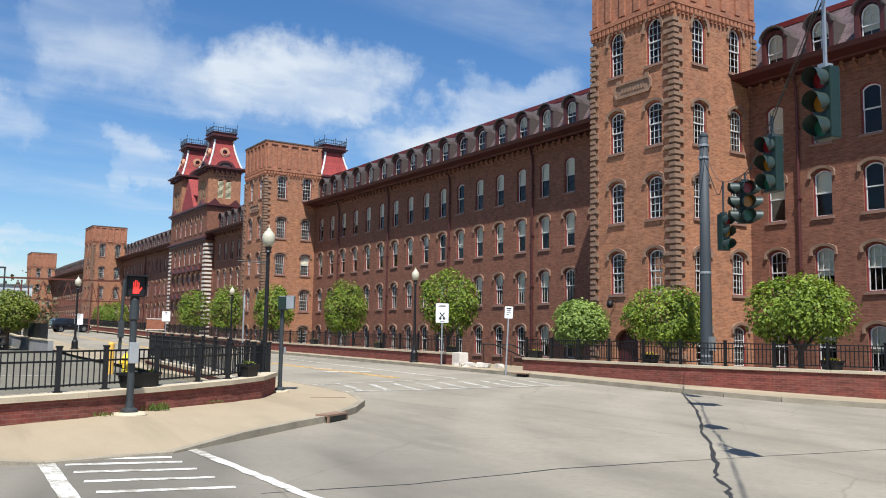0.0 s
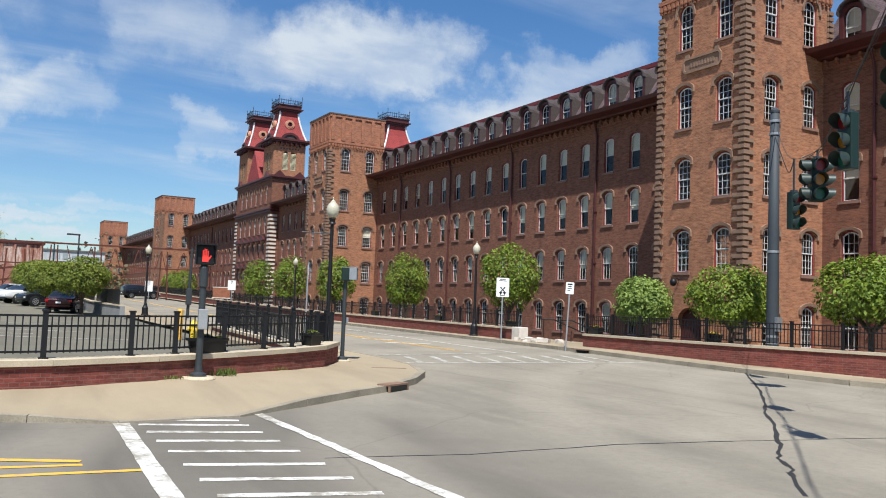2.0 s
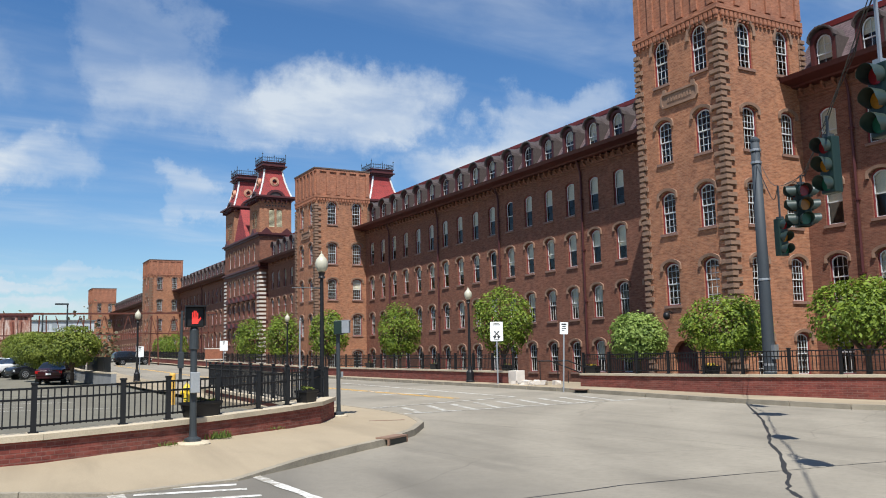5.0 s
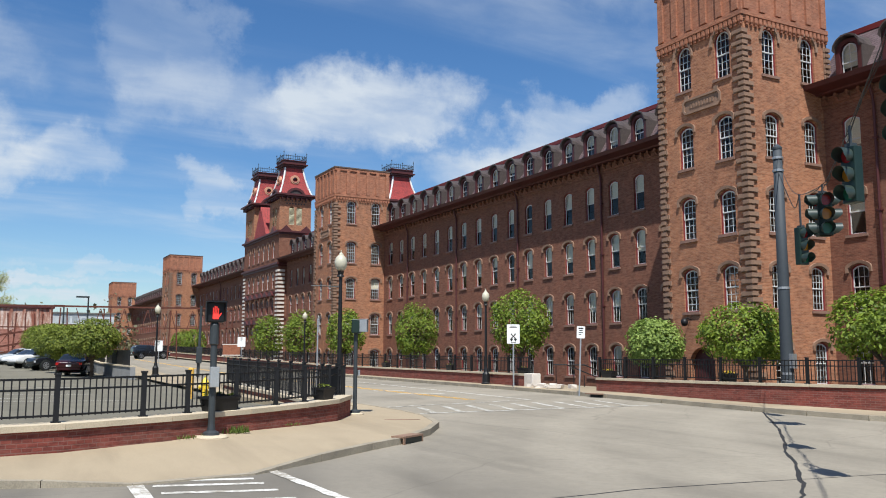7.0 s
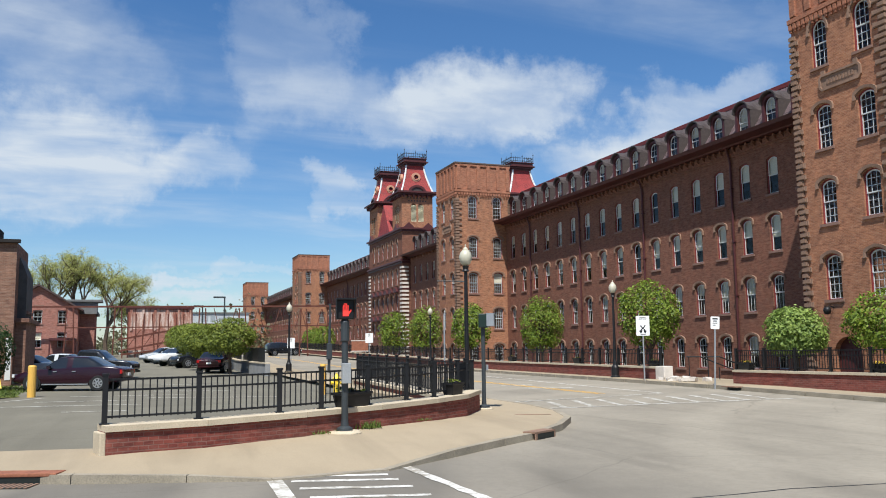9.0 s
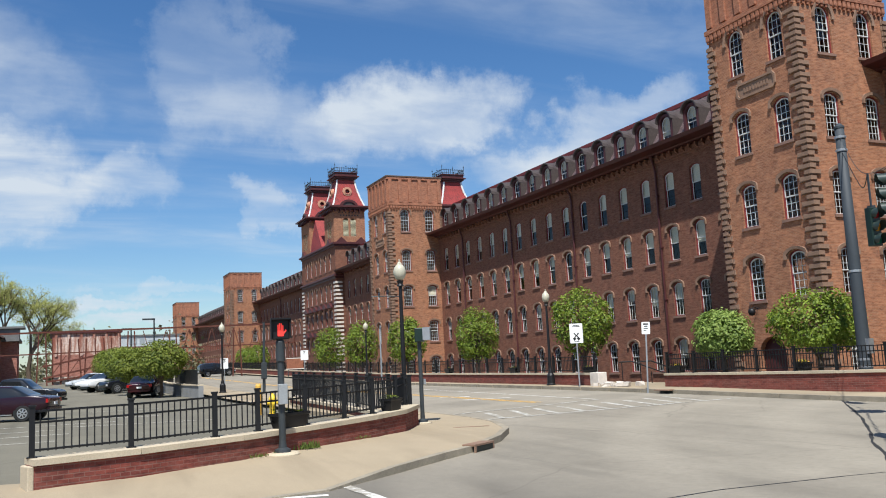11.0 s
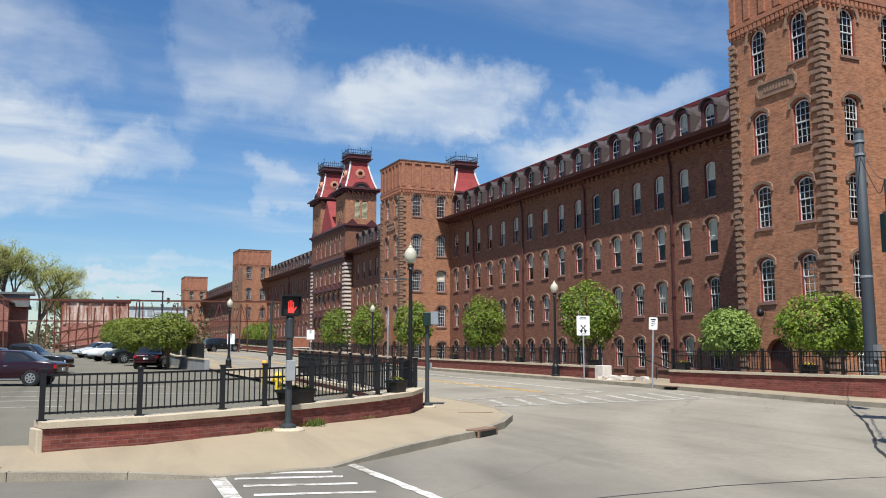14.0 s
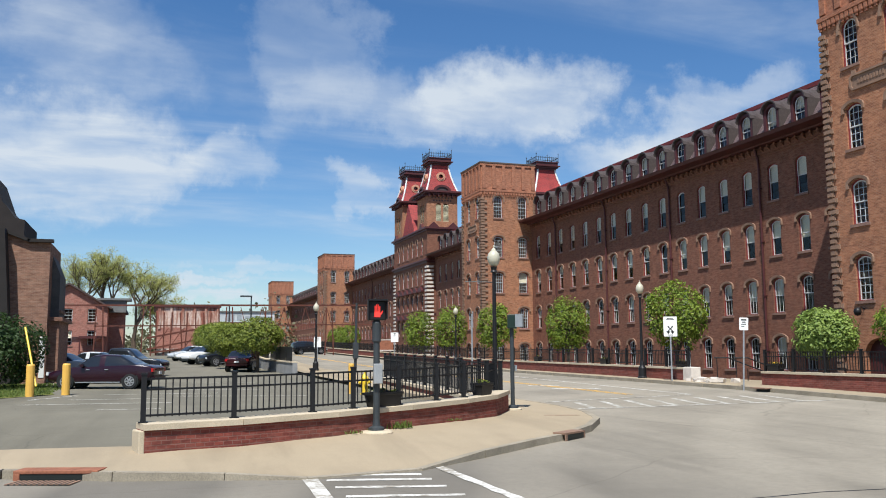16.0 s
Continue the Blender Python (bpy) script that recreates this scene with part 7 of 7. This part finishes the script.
def build_old_building():
    """The weathered brick building at the edge of the lot, with its stepped dark gable behind."""
    t = thing("old_building", "weathered brown brick building with dark stepped gable behind", "building")
    g = Geo()
    y0 = 45.3
    z0 = ground_z(45) - 0.3
    g.loft([[(x, y0, z) for x, z in ((-14, z0), (-2.95, z0), (-2.95, 7.75), (-3.9, 7.75), (-5.6, 8.4), (-14, 9.6))], [(x, 50.5, z) for x, z in ((-14, z0), (-2.95, z0), (-2.95, 7.75), (-3.9, 7.75), (-5.6, 8.4), (-14, 9.6))]])
    part("brick_wall", g, BRICK_OLD, t)
    g = Geo()
    for a, b in (((-2.8, 7.75), (-4.0, 7.75)), ((-3.9, 7.75), (-5.6, 8.4)), ((-5.6, 8.4), (-14, 9.6))):
        g.bar((a[0], y0 - 0.06, a[1] + 0.06), (b[0], y0 - 0.06, b[1] + 0.06), 0.35, 0.16)
    part("coping", g, DARK_AND_SHADED, t, "dark stone coping")
    g = Geo()
    prof = [(-16, 7.0), (-4.9, 7.0), (-4.9, 9.6), (-5.4, 9.7), (-5.9, 10.4), (-6.1, 10.6), (-6.7, 12.3), (-7.6, 12.5), (-7.9, 12.8), (-9, 13.4), (-16, 13.6)]
    g.loft([[(x, y, z) for x, z in prof] for y in (50.6, 56.0)])
    part("dark_gable", g, DARK_AND_SHADED, t, "dark stepped gable roof")
    # wall block in shade; its darkness is put into the near-black colour
    g = Geo()
    g.add([(-14, y0 - 0.9, z0), (-4.35, y0 - 0.9, z0), (-4.95, y0 - 0.9, 8.3), (-14, y0 - 0.9, 8.8), (-14, y0, z0), (-4.35, y0, z0), (-4.95, y0, 8.3), (-14, y0, 8.8)], [(0, 1, 2, 3), (1, 5, 6, 2), (3, 2, 6, 7)])
    part("shaded_wall", g, DARK_AND_SHADED, t, "sloping wall block with its shade painted dark")
    # timber bay and lean-to on the lot side
    g = Geo()
    g.add([(-2.95, 46.5, 4.0), (-2.55, 46.5, 4.0), (-2.55, 46.5, 6.2), (-2.95, 46.5, 7.2), (-2.95, 49.5, 4.0), (-2.55, 49.5, 4.0), (-2.55, 49.5, 6.2), (-2.95, 49.5, 7.2)], [(0, 1, 2, 3), (1, 5, 6, 2), (3, 2, 6, 7), (4, 7, 6, 5), (0, 4, 5, 1)])
    part("timber_bay", g, plain("grey_boarding", (0.085, 0.08, 0.075), 0.8, vary=0.3), t, "dark grey boarded bay")
    for y in (47.3, 48.7):
        simple_window(t, pose(-2.54, y, 4.4, 0, 0, 90), 0.9, 1.5)
    g = Geo()
    g.box(-2.94, -2.45, 46.0, 51.0, z0, 3.8)
    g.box(-3.0, -2.3, 45.8, 51.3, 3.8, 4.0)
    part("lean_to", g, BRICK_OLD, t, "brick lean-to")
    part("white_door", Geo().box(-3.25, -3.0, y0 - 0.03, y0 + 0.02, z0 + 0.6, 3.0), WHITE, t, "narrow white panel")


build_old_building()


def build_house():
    t = thing("house", "red brick gabled house with white windows across the lot", "house")
    y, x0, x1 = 110.0, -12.0, -3.2
    z0, ez, az = ground_z(110) - 0.3, 7.7, 10.3
    xc = (x0 + x1) / 2
    g = Geo()
    front_pts = [(x0, z0), (x1, z0), (x1, ez), (xc, az), (x0, ez)]
    rows = [(3.1, 4.9, 0.02, [-10.2, -7.6, -4.9], 1.05), (5.9, 7.5, 0.02, [-10.2, -7.6, -4.9], 1.05)]
    panel(g, x0, x1, z0, ez, rows, side(y), 0.25)
    g.add([(x0, y, ez), (x1, y, ez), (xc, y, az)], [(0, 1, 2)])
    g.quad((x1, y, z0), (x1, y + 12, z0), (x1, y + 12, ez), (x1, y, ez))
    g.quad((x0, y, z0), (x0, y + 12, z0), (x0, y + 12, ez), (x0, y, ez))
    g.add([(x0, y + 12, z0), (x1, y + 12, z0), (x1, y + 12, ez), (xc, y + 12, az), (x0, y + 12, ez)], [(0, 1, 2, 3, 4)])
    part("brick_wall", g, BRICK_RED, t)
    for s, c, r_, cs, w in rows:
        for x in cs:
            simple_window(t, pose(x, y, s), w, c - s)
    simple_window(t, pose(xc + 0.1, y - 0.02, 8.1), 0.9, 0.8)
    g = Geo()
    for s, e in ((x0 - 0.5, xc), (x1 + 0.5, xc)):
        za = ez - 0.3
        g.add([(s, y - 0.5, za), (e, y - 0.5, az + 0.05), (e, y + 12.5, az + 0.05), (s, y + 12.5, za), (s, y - 0.5, za + 0.2), (e, y - 0.5, az + 0.28), (e, y + 12.5, az + 0.28), (s, y + 12.5, za + 0.2)],
              [(0, 1, 2, 3), (4, 7, 6, 5), (0, 4, 5, 1), (3, 2, 6, 7), (0, 3, 7, 4)])
    part("roof", g, plain("house_roof", (0.075, 0.05, 0.045), 0.85, vary=0.2), t, "dark brown gabled roof")
    dm = Geo()
    dm.box(-4.4, -1.2, y + 3, y + 6, 7.2, 8.7)
    dm.box(-4.6, -0.6, y + 2.7, y + 6.3, 8.7, 8.95)
    part("wing", dm, [GREY_ROOF], t, "grey-roofed rear wing")
    g = Geo().box(-3.2, -1.45, y + 4, y + 11, z0, 7.2)
    part("side_wing", g, BRICK_RED, t)
    g = Geo().box(-3.4, -1.1, y + 3.7, y + 11.3, 7.2, 7.5)
    part("wing_roof", g, GREY_ROOF, t)
    g = Geo()
    g.box(-6.2, -3.4, y - 1.4, y, 3.9, 4.2)
    for x in (-6.1, -3.5):
        g.box(x - 0.08, x + 0.08, y - 1.35, y - 1.2, z0, 3.9)
    part("porch", g, DARK_TRIM, t, "small dark red porch")
    part("steps", Geo().box(-6.2, -3.4, y - 1.6, y, z0, z0 + 0.9), RUST, t)


build_house()


def build_ruin():
    """A roofless brick shell with peeling render, behind rusty framing."""
    t = thing("ruined_building", "roofless brick mill shell with peeling pale render", "ruined building")
    k = Mat("peeling_render")
    n, f = k.noise(0.5, 7, 0.65), k.noise(5, 5)
    m = k.t.nodes.new("ShaderNodeMapping")
    m.inputs["Scale"].default_value = (1.2, 1.2, 0.25)
    k.link(k.c.outputs["Object"], m.inputs[0])
    drip = k.noise(1.3, 6, 0.65, m.outputs[0])
    c = k.ramp(drip, [(0.40, (0.26, 0.095, 0.065)), (0.50, (0.42, 0.25, 0.19)), (0.60, (0.64, 0.52, 0.45))])
    c = k.mix(k.ramp(f, [(0.4, (0, 0, 0)), (0.7, (0.4, 0.4, 0.4))]), c, (0.2, 0.1, 0.08))
    render_mat = k.done(c, 0.95, 0, 0.2)
    y, x0, x1 = 115.0, 2.4, 10.2
    z0 = ground_z(115) - 0.3
    g = Geo()
    g.box(x0, x1, y, y + 0.6, z0, 5.4)
    part("brick_base", g, BRICK_RED, t)
    part("rendered_wall", Geo().box(x0, x1, y + 0.02, y + 0.6, 5.4, 8.0), render_mat, t, "peeling pale pink render")
    g = Geo()
    g.box(x0 - 0.3, x1 + 0.3, y - 0.2, y + 14, 8.0, 8.3)
    part("flat_roof", g, DARK_TRIM, t)
    g = Geo().box(x0 - 0.02, x0 + 0.5, y + 0.6, y + 14, z0, 8.0)
    part("side_wall", g, BRICK_RED, t)
    for i in range(6):
        x = x0 + 0.4 + i * 1.45
        part("pilaster", Geo().box(x - 0.15, x + 0.15, y - 0.12, y + 0.02, 5.2, 8.0), render_mat, t)
    part("rubble", Geo().box(x0, x0 + 5, y - 2.6, y - 0.4, z0, z0 + 1.1), PALE_STONE, t)
    # rusty truss framing in front
    fr = thing("steel_frame", "rusty steel truss framing leaning before the ruin", "steel frame")
    r = random.Random(9)
    for i in range(9):
        x = x0 + i * 0.95
        lean = r.uniform(-0.3, 0.5)
        part("upright", Geo().bar((x + lean, y - 3.0, z0 + 0.2), (x, y - 3.0, 7.2 if i < 8 else 8.0), 0.16, 0.16), RUST, fr)
    for a, b in (((x0 - 1, 2.6), (x1 + 1.5, 4.6)), ((x0 - 1, 4.0), (x1 + 1.5, 5.9)), ((x0 - 0.5, 2.2), (x1 - 2, 2.9))):
        part("brace", Geo().bar((a[0], y - 3.1, a[1]), (b[0], y - 3.1, b[1]), 0.18, 0.22), RUST, fr)
    for i in range(5):
        x = x0 + i * 1.8
        part("diagonal", Geo().bar((x, y - 3.05, 3.0), (x + 1.5, y - 3.05, 5.2), 0.09, 0.09), RUST, fr)


build_ruin()


def build_gantry():
    """The old pipe bridge that spans the lot and the street."""
    t = thing("pipe_bridge", "long rusty steel pipe bridge on thin trestles", "pipe bridge")
    y = 108.0
    zt, zb = 7.75, 5.35
    part("upper_chord", Geo().bar((-9.5, y, zt), (31, y, zt + 0.4), 0.22, 0.20), RUST, t)
    part("lower_chord", Geo().bar((-4.5, y, zb), (31, y, zb + 0.3), 0.14, 0.14), RUST, t)
    for i in range(14):
        x = 13.0 + i * 1.35
        part("web_bar", Geo().bar((x, y, zb), (x + (0.65 if i % 2 else -0.65), y, zt), 0.08, 0.08), RUST, t)
    for x in (-4.0, 1.3, 11.0, 15.8, 23.5, 30.5):
        for dx in (-0.35, 0.35):
            part("trestle_leg", Geo().bar((x + dx * 1.6, y, ground_z(y) - 0.3 if x < 26 else MOAT_Z), (x + dx, y, zt), 0.14, 0.14), RUST, t)
        part("trestle_tie", Geo().bar((x - 0.5, y, 3.4), (x + 0.5, y, 4.4), 0.08, 0.08), RUST, t)


build_gantry()


def lot_light(x, y, high, arm):
    t = thing("lot_light", "tall dark parking-lot light with a flat head", "light pole", pose(x, y, ground_z(y)), "lot lights")
    part("pole", Geo().turned([(0.12, 0), (0.08, high)], n=8), POLE_GREY, t)
    part("head", Geo().box(-arm, 0.1, -0.15, 0.15, high - 0.1, high + 0.08), POLE_GREY, t)


lot_light(13.2, 104.0, 7.2, 1.3)
lot_light(11.3, 112.0, 6.4, 1.1)
lot_light(-6.0, 128.0, 6.4, 1.1)

# billboard-like banner on the far low building
t = thing("storage_building", "low white metal building with worn lettering on its front", "building")
part("brick_base", Geo().box(11.4, 22.0, 150, 156, 2.0, 7.3), BRICK_RED, t)
part("metal_wall", Geo().box(11.4, 22.0, 149.9, 156, 7.3, 9.0), plain("white_metal", (0.50, 0.53, 0.54), 0.5, vary=0.25, scale=0.8), t, "worn white metal band")
part("roof", Geo().box(11.2, 22.2, 149.7, 156.3, 9.0, 9.2), GREY_ROOF, t)
g = Geo()
for i, (a, b) in enumerate(((14.0, 14.7), (15.0, 15.2), (15.6, 16.4), (17.0, 21.4))):
    g.box(a, b, 149.86, 149.89, 7.6 if i < 3 else 7.9, 8.7 if i < 3 else 8.3)
part("wall_lettering", g, plain("faded_lettering", (0.30, 0.33, 0.35), 0.7), t)

# low grey wall with dark panels at the end of the parking rows
w = wall_run("wall_lot", [(10.6, 52.5), (10.4, 58.0), (10.2, 64.0), (10.6, 76.0), (11.2, 92.0)], 0.75, 0.3, "grey concrete wall at the edge of the lot", 0.08, 0.0, GREY_WALL)
for i in range(14):
    y = 54.5 + i * 2.6
    x = 10.5 - 0.0 * i if y < 64 else 10.3 + (y - 64) * 0.033
    part("screen_panel", Geo().box(x - 0.03, x + 0.03, y - 1.25, y + 1.25, ground_z(y) + 0.84, ground_z(y) + 1.75), BLACK, w, "dark metal screen panel")


def build_grass():
    g = Geo()
    pts = [(-14, 30.0), (-3.0, 32.4), (-1.4, 34.3), (-2.2, 39.0), (-3.0, 45.0), (-14, 45.0)]
    g.add([(x, y, ground_z(y) + 0.02) for x, y in pts], [tuple(range(len(pts)))])
    k = Mat("lawn_soil")
    soil = k.done(k.ramp(k.noise(2, 5), [(0.35, (0.10, 0.11, 0.03)), (0.65, (0.16, 0.17, 0.05))]), 0.95, 0, 0.1)
    tagged(part("lawn", g, soil), "small strip of rough lawn", "lawn", kind="structure")
    r = random.Random(12)
    v, f = [], []
    spots = [(r.uniform(-9, -1.6), r.uniform(32.5, 44), 0.10) for _ in range(9000)]
    # weeds at the foot of the corner wall
    for cx, cy, n, h in ((7.1, 15.45, 90, 0.13), (5.9, 14.75, 40, 0.07), (8.6, 16.55, 30, 0.06), (6.3, 14.95, 25, 0.06)):
        spots += [(cx + r.gauss(0, 0.13), cy + r.gauss(0, 0.06), h) for _ in range(n)]
    for x, y, h in spots:
        if x < 0 and x > -1.6 - max(0, (34.3 - y)) * 0.9:
            continue
        z = ground_z(y) + (0.25 if x > 0 else 0.02)
        a = r.uniform(0, 6.28)
        d = Vector((math.cos(a), math.sin(a), 0)) * h * 0.18
        tip = Vector((x + r.uniform(-0.5, 0.5) * h, y + r.uniform(-0.5, 0.5) * h, z + h * r.uniform(0.5, 1.3)))
        m = len(v)
        v += [(x - d.x, y - d.y, z), (x + d.x, y + d.y, z), tuple(tip)]
        f.append((m, m + 1, m + 2))
    me = bpy.data.meshes.new("grass")
    me.from_pydata(v, [], f)
    me.materials.append(GRASS)
    tagged(place("grass", me), "rough grass and weeds", "grass", kind="stuff")


build_grass()


def far_woods():
    """Distant brown and green woods that close the view to the north, with an unseen belt added to the west."""
    r = random.Random(21)
    v, f = [], []
    for i in range(40000):
        x = r.uniform(-260, 60)
        y = 230 + r.uniform(0, 25) + abs(x) * 0.1
        # unseen western belt, added to darken what the mill windows mirror
        if i >= 24000:
            y = r.uniform(-120, 260)
            x = -95 - r.uniform(0, 25) - 0.1 * abs(y - 60)
        z = 2.2 + abs(r.gauss(0, 1)) * ((3.4 if i < 24000 else 9.0) + 1.6 * math.sin(x * 0.07) + 1.0 * math.sin(x * 0.23))
        s = r.uniform(0.25, 0.6)
        a = Vector((r.uniform(-1, 1), r.uniform(-1, 1), r.uniform(-1, 1))).normalized()
        b = a.cross(Vector((r.uniform(-1, 1), r.uniform(-1, 1), r.uniform(-1, 1)))).normalized()
        p = Vector((x, y, z))
        m = len(v)
        v += [tuple(p - a * s), tuple(p + b * s), tuple(p + a * s), tuple(p - b * s)]
        f.append((m, m + 1, m + 2, m + 3))
    me = bpy.data.meshes.new("far_woods")
    me.from_pydata(v, [], f)
    me.materials.append(leaf("distant_woods", (0.10, 0.095, 0.05), (0.20, 0.19, 0.10)))
    tagged(place("far_woods", me), "distant brown and green spring woods, west belt unseen and added", "woods", kind="stuff")


far_woods()
